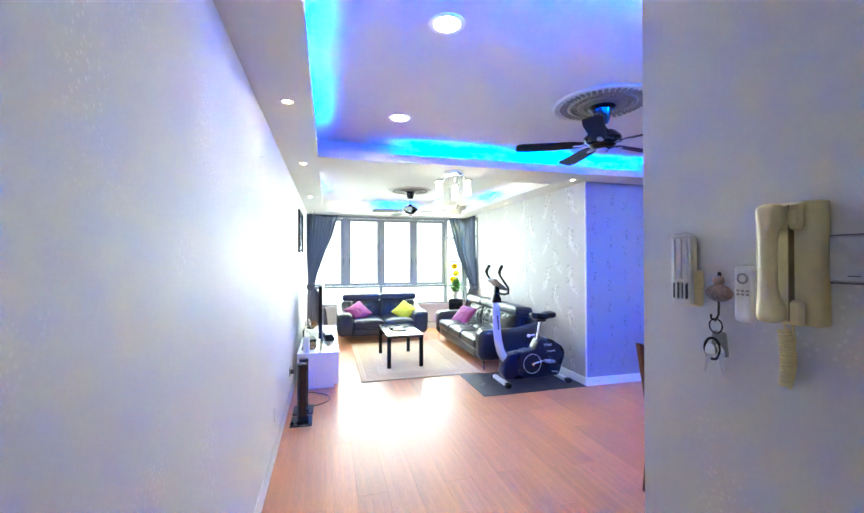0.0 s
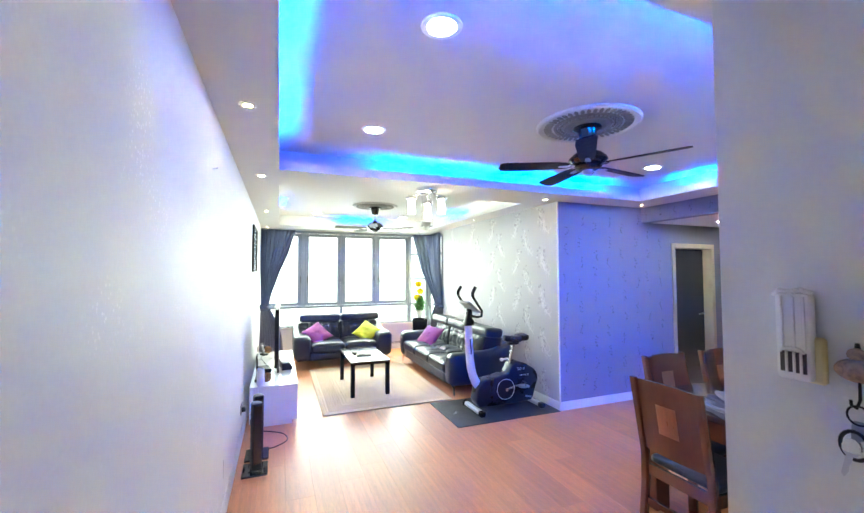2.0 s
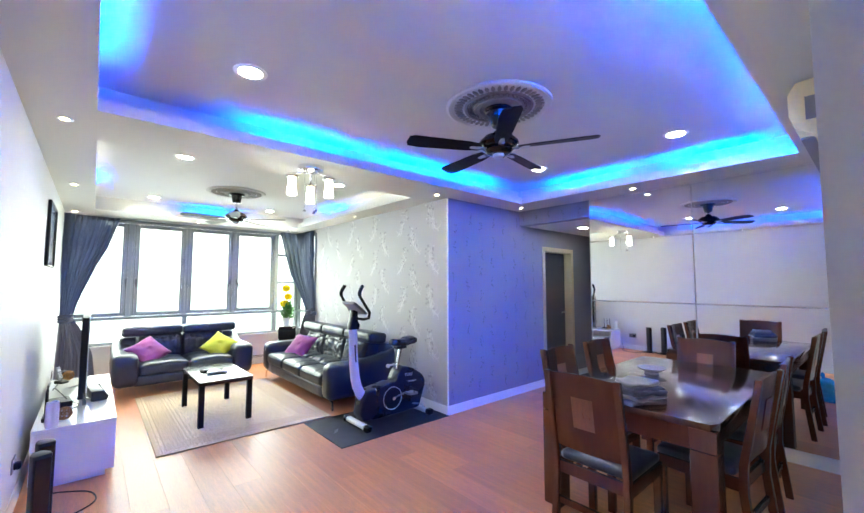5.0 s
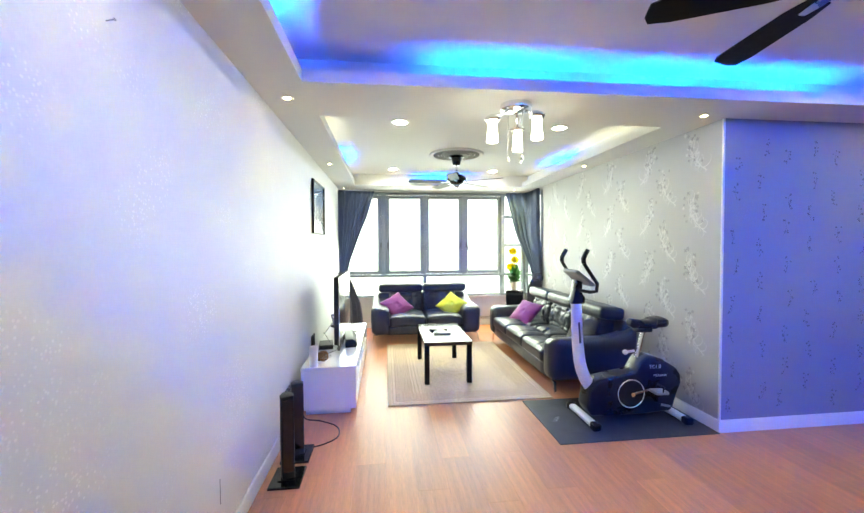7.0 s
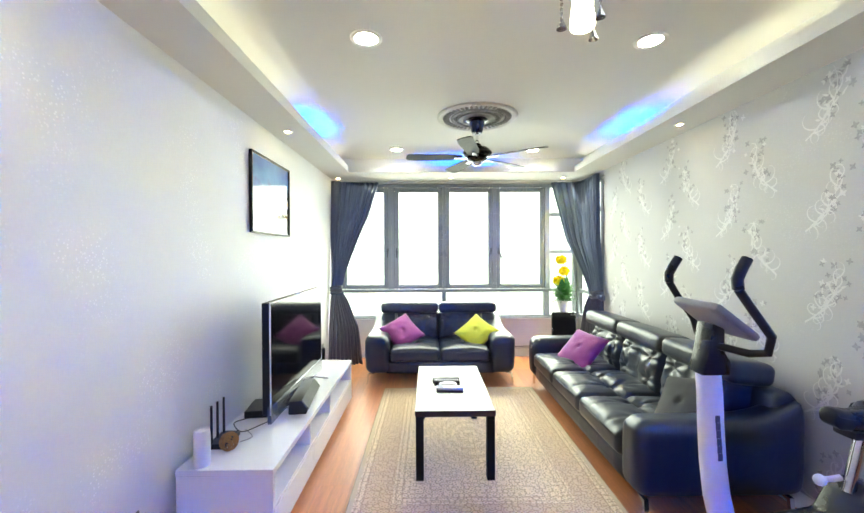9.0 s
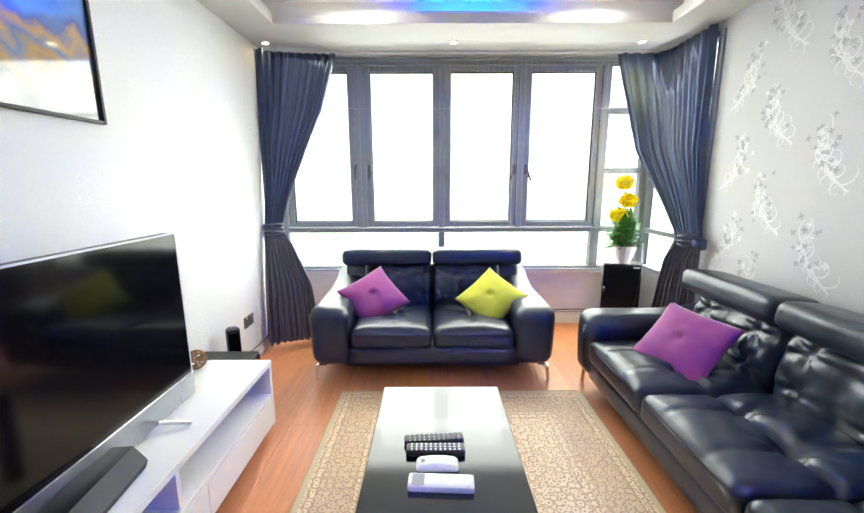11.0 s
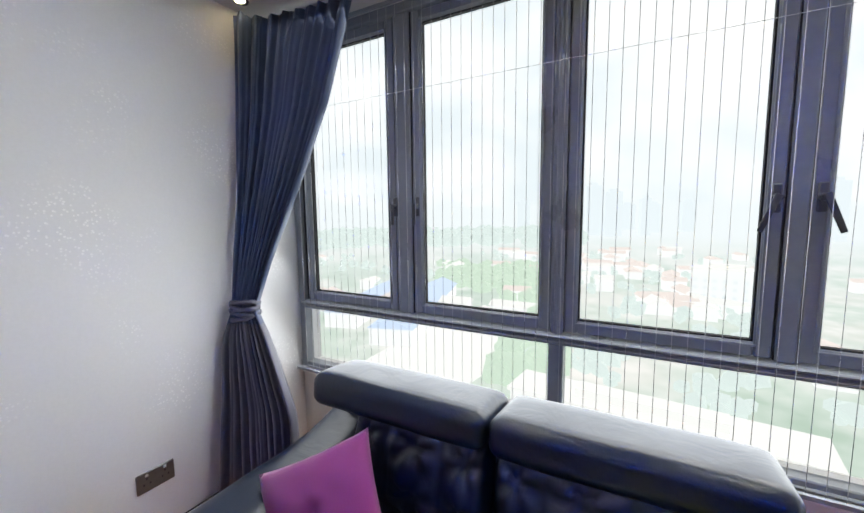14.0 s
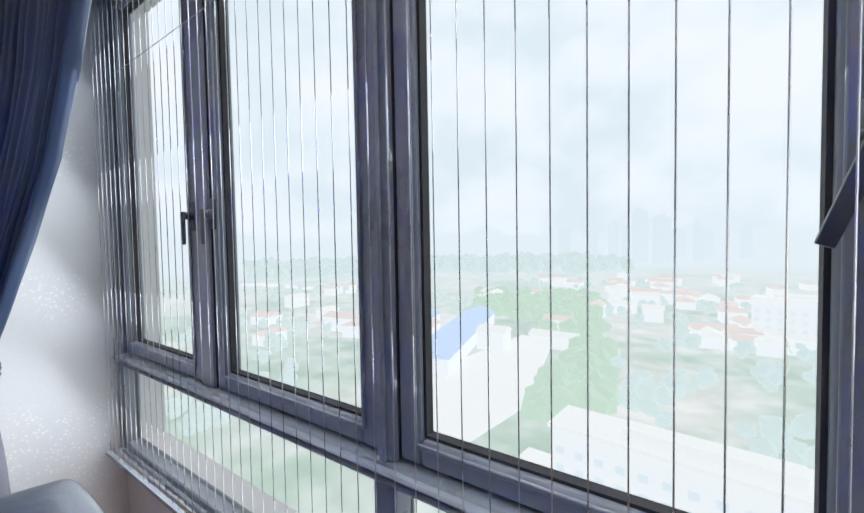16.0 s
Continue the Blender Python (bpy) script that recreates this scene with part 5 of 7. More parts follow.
part("badge", boxes((0.085, -0.0065, 0.632, 0.135, -0.004, 0.64)), M_TEXT_W, dr)
pot = thing("flower_pot", "white ribbed ceramic pot of yellow pompom flowers on the fridge", "potted flowers", pose(2.63, 7.83, 0.66))
bm = bmesh.new()
seg = 60
prof = [(0.062, 0.0), (0.066, 0.006), (0.085, 0.07), (0.098, 0.135), (0.104, 0.15), (0.098, 0.152), (0.092, 0.135), (0.0, 0.125)]
lathe(bm, prof, seg)
for v in bm.verts:
    rr_ = math.hypot(v.co.x, v.co.y)
    if rr_ > 0.06 and v.co.z < 0.14:
        k = 1 + 0.022 * math.sin(math.atan2(v.co.y, v.co.x) * 15 + 3 * math.sin(v.co.z * 60))
        v.co.x *= k
        v.co.y *= k
part("pot", bm, M_WHITEPL, pot, "white ribbed ceramic pot")
rnd = random.Random(11)
heads = [(-0.03, 0.0, 0.69), (0.0, -0.02, 0.54), (-0.075, -0.03, 0.42)]
for hx0, hy0, hz0 in heads:
    bm = bmesh.new()
    tube(bm, [(0.0, 0, 0.12), (hx0 * 0.4 + 0.01, hy0 * 0.5, hz0 * 0.6), (hx0, hy0, hz0)], 0.004, 6)
    st = part("stem", bm, M_LEAF, pot)
    bm = bmesh.new()
    for k in range(230):
        zz = rnd.uniform(-1, 1)
        an = rnd.uniform(0, 6.283)
        rr_ = math.sqrt(1 - zz * zz)
        d = Vector((rr_ * math.cos(an), rr_ * math.sin(an), zz * 0.85))
        c = Vector((hx0, hy0, hz0)) + d * 0.040
        t = d.orthogonal().normalized()
        t.rotate(Matrix.Rotation(rnd.uniform(0, 6.28), 3, d))
        b2 = d.cross(t)
        L_ = rnd.uniform(0.030, 0.044)
        vs = [bm.verts.new(c), bm.verts.new(c + d * L_ * 0.7 + t * 0.012), bm.verts.new(c + d * L_ + b2 * 0.004), bm.verts.new(c + d * L_ * 0.7 - t * 0.012)]
        bm.faces.new(vs)
    bmesh.ops.create_icosphere(bm, subdivisions=2, radius=0.046, matrix=Matrix.Translation((hx0, hy0, hz0)))
    part("flower_head", bm, M_YELLOW, pot, "yellow pompom flower head")
bm = bmesh.new()
for k in range(170):
    an = rnd.uniform(0, 6.283)
    up = rnd.uniform(0.15, 1.0)
    L_ = rnd.uniform(0.11, 0.23)
    base = Vector((0.05 * math.cos(an) * rnd.random(), 0.05 * math.sin(an) * rnd.random(), 0.13 + rnd.uniform(0, 0.17)))
    d = Vector((math.cos(an) * (1.1 - up), math.sin(an) * (1.1 - up), up * 0.8)).normalized()
    s2 = d.cross(Vector((0, 0, 1))).normalized() * L_ * 0.17
    dn = Vector((0, 0, -1)) * L_ * 0.25 * (1.1 - up)
    ps = [base, base + d * L_ * 0.45 + s2, base + d * L_ * 0.45 - s2 * 1.0, base + d * L_ + dn]
    v0, v1, v2, v3 = [bm.verts.new(p) for p in ps]
    vm_ = bm.verts.new(base + d * L_ * 0.45 - Vector((0, 0, 0.006)))
    bm.faces.new((v0, v1, vm_))
    bm.faces.new((v0, vm_, v2))
    bm.faces.new((v1, v3, vm_))
    bm.faces.new((vm_, v3, v2))
part("leaves", bm, M_LEAF, pot, "dense green leaves")
bm = bmesh.new()
tube(bm, [(0.03, 0, 0.13), (0.05, 0, 0.4), (0.10, 0.0, 0.55), (0.12, 0, 0.50), (0.09, 0, 0.42)], 0.0018, 5)
tube(bm, [(-0.01, 0.01, 0.13), (-0.03, 0.01, 0.86)], 0.0018, 5)
part("wire", bm, M_LEAF, pot)

# wall sockets
def socket(label, m, name="wall_socket", w=0.146, h=0.086):
    s = thing(name, label, "wall socket", m)
    part("plate", boxes((-w / 2, -0.008, -h / 2, w / 2, 0, h / 2), bevel=0.003), material("brushed_dark_plate", (0.20, 0.195, 0.19), 0.35, 0.7, vary=0.1), s)
    for sx in ((-0.035, 0.035) if w > 0.1 else (0.0,)):
        for dx, dz in ((0, 0.014), (-0.012, -0.008), (0.012, -0.008)):
            part("pin_hole", boxes((sx + dx - 0.003, -0.0086, dz - 0.004, sx + dx + 0.003, -0.0078, dz + 0.004)), M_TEXT_D, s)
        part("switch", boxes((sx - 0.006, -0.011, 0.024, sx + 0.006, -0.008, 0.036), bevel=0.001), M_WHITEPL, s)
    return s


socket("brushed grey double wall socket above the skirting", pose(XW, 7.27, 0.335, 0, 0, 90))
socket("brushed grey wall socket holding a black plug", pose(XW, 4.29, 0.30, 0, 0, 90))
pl = thing("plug", "black plug pushed into the wall socket", "plug", pose(XW + 0.0085, 4.255, 0.30))
bm = bmesh.new()
rbox(bm, (0.0, -0.022, -0.022), (0.035, 0.022, 0.022), 0.01, (5, 5, 5))
part("body", bm, M_BLACK, pl)
nl = thing("wall_nail", "small steel nail stuck in the papered wall", "nail", pose(XW, 2.35, 2.11))
bm = bmesh.new()
rod(bm, (-0.005, 0, 0), (0.022, 0, 0.006), 0.0022, seg=6)
rod(bm, (0.022, 0, 0.006), (0.024, 0, 0.0065), 0.005, seg=8)
part("shaft", bm, M_STEEL, nl)
tear = solid("wallpaper_tear", boxes((XW, 3.028, 0.25, XW + 0.0012, 3.032, 0.37)), M_TEXT_D, "short dark tear in the white wallpaper", "wallpaper tear")

# ---- ceiling fittings ----
def rosette(label, x, y, r=0.345):
    o_ = thing("ceiling_rosette", label, "ceiling rosette", pose(x, y, HT), "plaster ceiling rosettes")
    bm = bmesh.new()
    lathe(bm, [(r, 0.0), (r, -0.012), (r * 0.96, -0.02), (r * 0.90, -0.016), (r * 0.88, -0.010), (0.0, -0.010)], 64)
    part("rim", bm, M_CEIL, o_, "smooth white plaster rim")
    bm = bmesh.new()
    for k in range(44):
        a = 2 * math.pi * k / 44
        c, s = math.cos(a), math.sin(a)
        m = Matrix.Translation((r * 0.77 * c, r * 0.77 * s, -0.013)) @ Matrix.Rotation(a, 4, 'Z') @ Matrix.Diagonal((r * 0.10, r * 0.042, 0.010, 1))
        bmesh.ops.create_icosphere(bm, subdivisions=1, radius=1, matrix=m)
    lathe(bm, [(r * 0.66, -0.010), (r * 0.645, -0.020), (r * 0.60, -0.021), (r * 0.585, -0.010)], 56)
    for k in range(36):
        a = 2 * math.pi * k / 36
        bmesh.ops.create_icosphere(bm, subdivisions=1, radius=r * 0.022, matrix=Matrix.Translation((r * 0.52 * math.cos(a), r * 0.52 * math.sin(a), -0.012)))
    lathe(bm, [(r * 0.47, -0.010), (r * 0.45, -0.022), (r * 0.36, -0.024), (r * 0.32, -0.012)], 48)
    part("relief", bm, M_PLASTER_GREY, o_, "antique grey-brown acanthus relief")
    return o_


def ceiling_fan(label, x, y, turn, drop=0.30):
    f = thing("ceiling_fan", label, "ceiling fan", pose(x, y, HT - 0.024, 0, 0, turn), "five-blade ceiling fans")
    dk = M_GLOSSBLACK
    bm = bmesh.new()
    lathe(bm, [(0.092, 0.0), (0.095, -0.010), (0.086, -0.018), (0.066, -0.022), (0.060, -0.05), (0.048, -0.105), (0.040, -0.118), (0.0, -0.118)], 28)
    part("canopy", bm, dk, f)
    bm = bmesh.new()
    rod(bm, (0, 0, -0.11), (0, 0, -drop + 0.10), 0.013, seg=14)
    bmesh.ops.create_uvsphere(bm, u_segments=14, v_segments=8, radius=0.022, matrix=Matrix.Translation((0, 0, -drop + 0.135)))
    part("downrod", bm, M_CHROME, f)
    bm = bmesh.new()
    z = -drop
    lathe(bm, [(0.0, z + 0.125), (0.030, z + 0.122), (0.036, z + 0.112), (0.030, z + 0.100), (0.060, z + 0.096), (0.098, z + 0.082), (0.124, z + 0.055), (0.130, z + 0.046), (0.130, z + 0.036), (0.122, z + 0.030), (0.110, z + 0.012), (0.085, z + 0.004), (0.0, z + 0.002)], 36)
    part("motor", bm, dk, f, "glossy black motor housing")
    bm = bmesh.new()
    lathe(bm, [(0.088, z + 0.004), (0.092, z - 0.006), (0.078, z - 0.024), (0.05, z - 0.034), (0.0, z - 0.036)], 32)
    hub = part("hub", bm, dk, f, "glossy black hub under the motor")
    bm = bmesh.new()
    lathe(bm, [(0.04, z - 0.034), (0.04, z - 0.052), (0.02, z - 0.066), (0.0, z - 0.068)], 24)
    part("cap", bm, M_STEEL, hub, "small steel end cap")
    for k in range(5):
        m = Matrix.Rotation(2 * math.pi * k / 5, 4, 'Z')
        bm = bmesh.new()
        pts = [(0.13, -0.038), (0.22, -0.052), (0.52, -0.064), (0.60, -0.055), (0.615, -0.02), (0.605, 0.045), (0.57, 0.060), (0.22, 0.052), (0.13, 0.038)]
        tilt = Matrix.Translation((0, 0, z + 0.005)) @ Matrix.Rotation(radians(11), 4, 'X')
        lo = [bm.verts.new(tilt @ Vector((u, v, -0.003))) for u, v in pts]
        hi = [bm.verts.new(tilt @ Vector((u, v, 0.003))) for u, v in pts]
        bm.faces.new(lo)
        bm.faces.new(hi)
        for i in range(len(pts)):
            j = (i + 1) % len(pts)
            bm.faces.new((lo[i], lo[j], hi[j], hi[i]))
        b_ = part("blade", bm, M_ESPRESSO, f, m=m)
        bm = bmesh.new()
        prism(bm, [(0.07, -0.016), (0.14, -0.02), (0.20, -0.012), (0.20, 0.012), (0.14, 0.02), (0.07, 0.016)], 'z', z - 0.006, z + 0.0)
        part("bracket", bm, M_STEEL, b_, "steel blade bracket")
    return f


rosette("round plaster rosette with antique relief above the dining fan", 1.885, 2.235)
ceiling_fan("glossy black five-blade ceiling fan over the dining end", 1.885, 2.235, 10, 0.27)
rosette("round plaster rosette with antique relief above the lounge fan", 1.26, 6.05)
ceiling_fan("black five-blade ceiling fan on a short rod over the lounge", 1.26, 6.05, 38, 0.33)


def downlight(x, y, z, label="recessed round ceiling downlight with a white rim, switched on"):
    d_ = thing("downlight", label, "ceiling light", pose(x, y, z), "recessed downlights")
    bm = bmesh.new()
    lathe(bm, [(0.060, -0.002), (0.062, -0.007), (0.078, -0.010), (0.086, -0.006), (0.087, 0.0)], 36)
    part("rim", bm, M_TRIM, d_)
    bm = bmesh.new()
    lathe(bm, [(0.0, -0.004), (0.058, -0.004)], 28)
    part("diffuser", bm, M_BULB, d_, "glowing diffuser")


for x, y in ((0.515, 1.60), (0.515, 2.87), (3.31, 1.63), (3.31, 2.88), (0.50, 4.81), (2.07, 4.83), (0.48, 7.09), (2.03, 7.12)):
    downlight(x, y, HT)
downlight(5.09, 3.35, HC)


def halogen(x, y, z=H, watts=6.0, color=(1.0, 0.86, 0.66), tx=0.0, ty=0.0):
    d_ = thing("halogen_spot", "small brass-rimmed halogen spot in the ceiling edge, lit", "ceiling light", pose(x, y, z), "small halogen spots")
    bm = bmesh.new()
    lathe(bm, [(0.022, -0.001), (0.026, -0.005), (0.036, -0.006), (0.040, -0.003), (0.041, 0.0)], 24)
    part("rim", bm, M_STEEL, d_)
    bm = bmesh.new()
    lathe(bm, [(0.0, -0.0025), (0.021, -0.0025)], 18)
    part("lamp", bm, M_BULB_WARM, d_, "glowing halogen lamp")
    spot_lamp(x, y, z - 0.012, watts, color, 74, 0.8, tx, ty)


for x, y, tx, ty in ((-0.265, 2.24, -0.10, 0), (-0.265, 3.75, -0.10, 0), (-0.285, 5.80, -0.1, 0), (-0.325, 7.74, 0, 0.05), (1.13, 7.73, 0, 0.03), (2.59, 7.74, 0.08, 0.22), (2.72, 3.79, 0.1, 0), (2.76, 5.64, 0.1, 0),
                     (4.05, 3.64, 0, 0.1), (4.06, 2.26, 0.0, 0)):
    halogen(x, y, tx=tx, ty=ty, watts=SPOTS * (8 if x > 2.5 and y > 7 else 0.3 if y > 7 else 1), color=(1.0, 0.76, 0.2) if y > 7 else (1.0, 0.88, 0.72))

# ---- three-light chrome ceiling lamp ----
CX, CY = 1.245, 3.72
ch = thing("ceiling_lamp", "chrome three-light ceiling lamp with frosted glass shades and crystal strings", "ceiling lamp", pose(CX, CY, H))
bm = bmesh.new()
lathe(bm, [(0.105, 0.0), (0.108, -0.012), (0.104, -0.034), (0.09, -0.04), (0.0, -0.042)], 40)
part("ceiling_plate", bm, M_CHROME, ch, "round mirror-chrome ceiling plate")
for ax_, ay_ in ((-0.175, -0.04), (0.075, 0.18), (0.095, -0.14)):
    bm = bmesh.new()
    tube(bm, [(ax_ * 0.3, ay_ * 0.3, -0.04), (ax_ * 0.6, ay_ * 0.6, -0.075), (ax_ * 0.95, ay_ * 0.95, -0.085), (ax_, ay_, -0.10)], 0.007, 10)
    arm_ = part("arm", bm, M_CHROME, ch)
    bm = bmesh.new()
    lathe(bm, [(0.0, -0.088), (0.03, -0.092), (0.046, -0.104), (0.05, -0.120), (0.044, -0.128), (0.0, -0.126)], 28, (ax_, ay_, 0))
    for k in range(12):
        a = 2 * math.pi * k / 12
        bmesh.ops.create_icosphere(bm, subdivisions=1, radius=0.006, matrix=Matrix.Translation((ax_ + 0.05 * math.cos(a), ay_ + 0.05 * math.sin(a), -0.113)))
    part("holder", bm, M_CHROME, arm_, "chrome holder with crystal beads")
    bm = bmesh.new()
    lathe(bm, [(0.022, -0.126), (0.030, -0.136), (0.031, -0.19), (0.036, -0.23), (0.038, -0.262), (0.034, -0.268), (0.02, -0.262), (0.0, -0.26)], 28, (ax_, ay_, 0))
    part("shade", bm, M_SHADE, arm_, "lit frosted glass shade")
for x, y in ((-0.06, -0.02), (0.045, 0.03), (0.02, -0.07)):
    bm = bmesh.new()
    z = -0.045
    while z > -0.36:
        bmesh.ops.create_icosphere(bm, subdivisions=1, radius=0.0048, matrix=Matrix.Translation((x, y, z)))
        z -= 0.0125
    bmesh.ops.create_cone(bm, cap_ends=True, segments=8, radius1=0.014, radius2=0.001, depth=0.03, matrix=Matrix.Translation((x, y, z + 0.0)))
    part("crystal_string", bm, M_CRYSTAL, ch, "string of clear crystal beads")

# ---- air conditioner above the dining table ----
ac = thing("air_conditioner", "old cream wall-mounted air conditioner near the ceiling", "air conditioner", pose(2.92, YS, 2.272))
bm = bmesh.new()
prism(bm, [(0.0, -0.14), (0.10, -0.145), (0.175, -0.10), (0.20, -0.03), (0.20, 0.08), (0.17, 0.13), (0.0, 0.14)], 'x', -0.53, 0.53, 0.008)
part("casing", bm, M_CREAM, ac)
part("louvre", boxes((-0.48, 0.115, -0.138, 0.48, 0.165, -0.128)), M_GREY, ac)
part("side_vent", boxes((-0.5315, 0.05, -0.06, -0.5295, 0.14, 0.05)), M_GREY, ac)

# ---- dining set ----
dt = thing("dining_table", "dark cherry wooden dining table with thick square legs", "dining table", pose(3.10, 1.685, 0))
TXH, TYH = 0.86, 0.495
bm = bmesh.new()
prism(bm, [(-TXH, -TYH + 0.03), (-TXH + 0.05, -TYH), (TXH - 0.05, -TYH), (TXH, -TYH + 0.03), (TXH, TYH - 0.03), (TXH - 0.05, TYH), (-TXH + 0.05, TYH), (-TXH, TYH - 0.03)], 'z', 0.715, 0.75, 0.004)
part("tabletop", bm, M_WOOD_TOP, dt, "polished dark cherry tabletop")
part("apron", boxes((-TXH + 0.02, -TYH + 0.03, 0.60, -TXH + 0.05, TYH - 0.03, 0.715), (TXH - 0.05, -TYH + 0.03, 0.60, TXH - 0.02, TYH - 0.03, 0.715),
                    (-TXH + 0.05, -TYH + 0.03, 0.60, TXH - 0.05, -TYH + 0.06, 0.715), (-TXH + 0.05, TYH - 0.06, 0.60, TXH - 0.05, TYH - 0.03, 0.715), bevel=0.002), M_WOOD_DARK, dt)
for sx in (-1, 1):
    for sy in (-1, 1):
        x, y = sx * (TXH - 0.065), sy * (TYH - 0.065)
        lg = part("leg", boxes((x - 0.06, y - 0.06, 0, x + 0.06, y + 0.06, 0.60), bevel=0.003), M_WOOD_DARK, dt)
        part("leg_block", boxes((x - 0.0605, y - 0.0605, 0.605, x + 0.0605, y + 0.0605, 0.714), bevel=0.003), M_WOOD_DARK, lg)


def dining_chair():
    """Faces +y; the origin lies on the floor below the middle of the seat."""
    c = thing("dining_chair", "dark cherry dining chair with amber inlay and black padded seat", "chair", pose(0, 0, 0), "chairs round the dining table")
    sw, sd = 0.215, 0.21
    bm = bmesh.new()
    rbox(bm, (-sw + 0.012, -sd + 0.035, 0.425), (sw - 0.012, sd + 0.01, 0.475), 0.02, (12, 12, 4), lambda u, v, w, p: Vector((p.x, p.y, p.z + 0.012 * (1 - u * u) * (1 - v * v) * max(0, w))))
    part("seat", bm, M_LEATHER, c, "black padded seat")
    part("seat_frame", boxes((-sw, -sd, 0.365, -sw + 0.025, sd, 0.43), (sw - 0.025, -sd, 0.365, sw, sd, 0.43), (-sw + 0.025, sd - 0.025, 0.365, sw - 0.025, sd, 0.43), (-sw + 0.025, -sd, 0.365, sw - 0.025, -sd + 0.025, 0.43), bevel=0.002), M_WOOD_DARK, c)
    for sx in (-1, 1):
        bm = bmesh.new()
        prism(bm, [(sx * (sw - 0.04), sd - 0.042), (sx * sw, sd - 0.042), (sx * sw, sd), (sx * (sw - 0.04), sd)], 'z', 0.0, 0.366, 0.003)
        part("leg", bm, M_WOOD_DARK, c)
        # rear leg running up as the back post, leaning back
        bm = bmesh.new()
        prism(bm, [(-sd - 0.06, 0.0), (-sd - 0.02, 0.0), (-sd + 0.02, 0.36), (-sd + 0.015, 0.50), (-sd - 0.075, 0.955), (-sd - 0.105, 0.955), (-sd - 0.025, 0.50), (-sd - 0.02, 0.36)], 'x',
              min(sx * sw, sx * (sw - 0.034)), max(sx * sw, sx * (sw - 0.034)), 0.003)
        part("back_post", bm, M_WOOD_DARK, c)
    # curved back panel with an inlaid square
    bm = bmesh.new()
    N = 12

    def bp(i, z, off):
        u = -1 + 2 * i / N
        lean = (z - 0.50) * 0.155
        return (u * (sw - 0.034), -sd - 0.012 - lean - 0.018 * (1 - u * u) + off, z + 0.012 * (1 - u * u) * (1 if z > 0.9 else 0))
    for off in (0.0, 0.018):
        for i in range(N):
            q = [bm.verts.new(bp(i, 0.53, off)), bm.verts.new(bp(i + 1, 0.53, off)), bm.verts.new(bp(i + 1, 0.945, off)), bm.verts.new(bp(i, 0.945, off))]
            bm.faces.new(q)
    for i in range(N):
        for z in (0.53, 0.945):
            bm.faces.new([bm.verts.new(bp(i, z, 0.0)), bm.verts.new(bp(i + 1, z, 0.0)), bm.verts.new(bp(i + 1, z, 0.018)), bm.verts.new(bp(i, z, 0.018))])
    bmesh.ops.remove_doubles(bm, verts=bm.verts[:], dist=0.0005)
    bk = part("backrest", bm, M_WOOD_DARK, c)
    bm = bmesh.new()
    for off in (-0.0025, 0.0205):
        for i in (4, 5, 6, 7):
            bm.faces.new([bm.verts.new(bp(i, z, off)) if k < 2 else bm.verts.new(bp(i, z, off)) for k, (i, z) in enumerate(((i, 0.66), (i + 1, 0.66), (i + 1, 0.83), (i, 0.83)))])
    bmesh.ops.remove_doubles(bm, verts=bm.verts[:], dist=0.0005)
    part("inlay", bm, M_WOOD_INLAY, bk, "amber square wood inlay")
    part("stretcher", boxes((-sw + 0.034, -sd - 0.016, 0.20, sw - 0.034, -sd + 0.004, 0.235), bevel=0.002), M_WOOD_DARK, c)
    return c


first = dining_chair()
first.matrix_basis = pose(2.20, 1.715, 0, 0, 0, -90)
for x, y, rz in ((2.66, 2.01, 180), (3.27, 2.00, 180), (2.72, 1.345, -4), (3.32, 1.35, 2), (3.73, 1.68, 90)):
    copy_thing(first, pose(x, y, 0, 0, 0, rz))

cls = thing("folded_clothes", "stack of folded dark and grey cloths on the dining table", "folded cloth", pose(2.38, 1.62, 0.75, 0, 0, -20))
for k, (w, h0, h1, mt) in enumerate(((0.135, 0.0, 0.032, M_CLOTH), (0.128, 0.030, 0.052, M_GREY), (0.132, 0.050, 0.082, M_CURTAIN_SHEER), (0.120, 0.080, 0.100, M_CLOTH), (0.10, 0.098, 0.122, M_GREY))):
    bm = bmesh.new()
    rbox(bm, (-w, -w * 0.8, h0), (w, w * 0.8, h1), 0.012, (16, 14, 3), lambda u, v, ww, p: Vector((p.x + wrinkle(p, 9, 0.035, k * 5), p.y + wrinkle(p, 7, 0.035, k * 3 + 4), p.z + wrinkle(p, 16, 0.010, k) * (1 if k else max(0, ww)))))
    part("fold", bm, mt, cls)
ash = thing("footed_dish", "shallow pale glass dish on the dining table", "dish", pose(3.20, 1.83, 0.75))
bm = bmesh.new()
lathe(bm, [(0.05, 0.0), (0.052, 0.006), (0.040, 0.012), (0.055, 0.022), (0.090, 0.036), (0.102, 0.048), (0.097, 0.050), (0.06, 0.032), (0.0, 0.026)], 32)
part("bowl", bm, M_GREYGLASS, ash)
bag = thing("plastic_bag", "bulging tied blue plastic bag on the floor by the dining wall", "plastic bag", pose(1.73, 1.16, 0))
bm = bmesh.new()
bmesh.ops.create_icosphere(bm, subdivisions=4, radius=0.17)
for v in bm.verts:
    n1 = noise.noise(v.co * 9) * 0.03 + noise.noise(v.co * 22) * 0.012
    v.co += v.co.normalized() * n1
    v.co.z = max(v.co.z * 0.85, -0.135) + 0.135
part("sack", bm, M_BLUEBAG, bag)
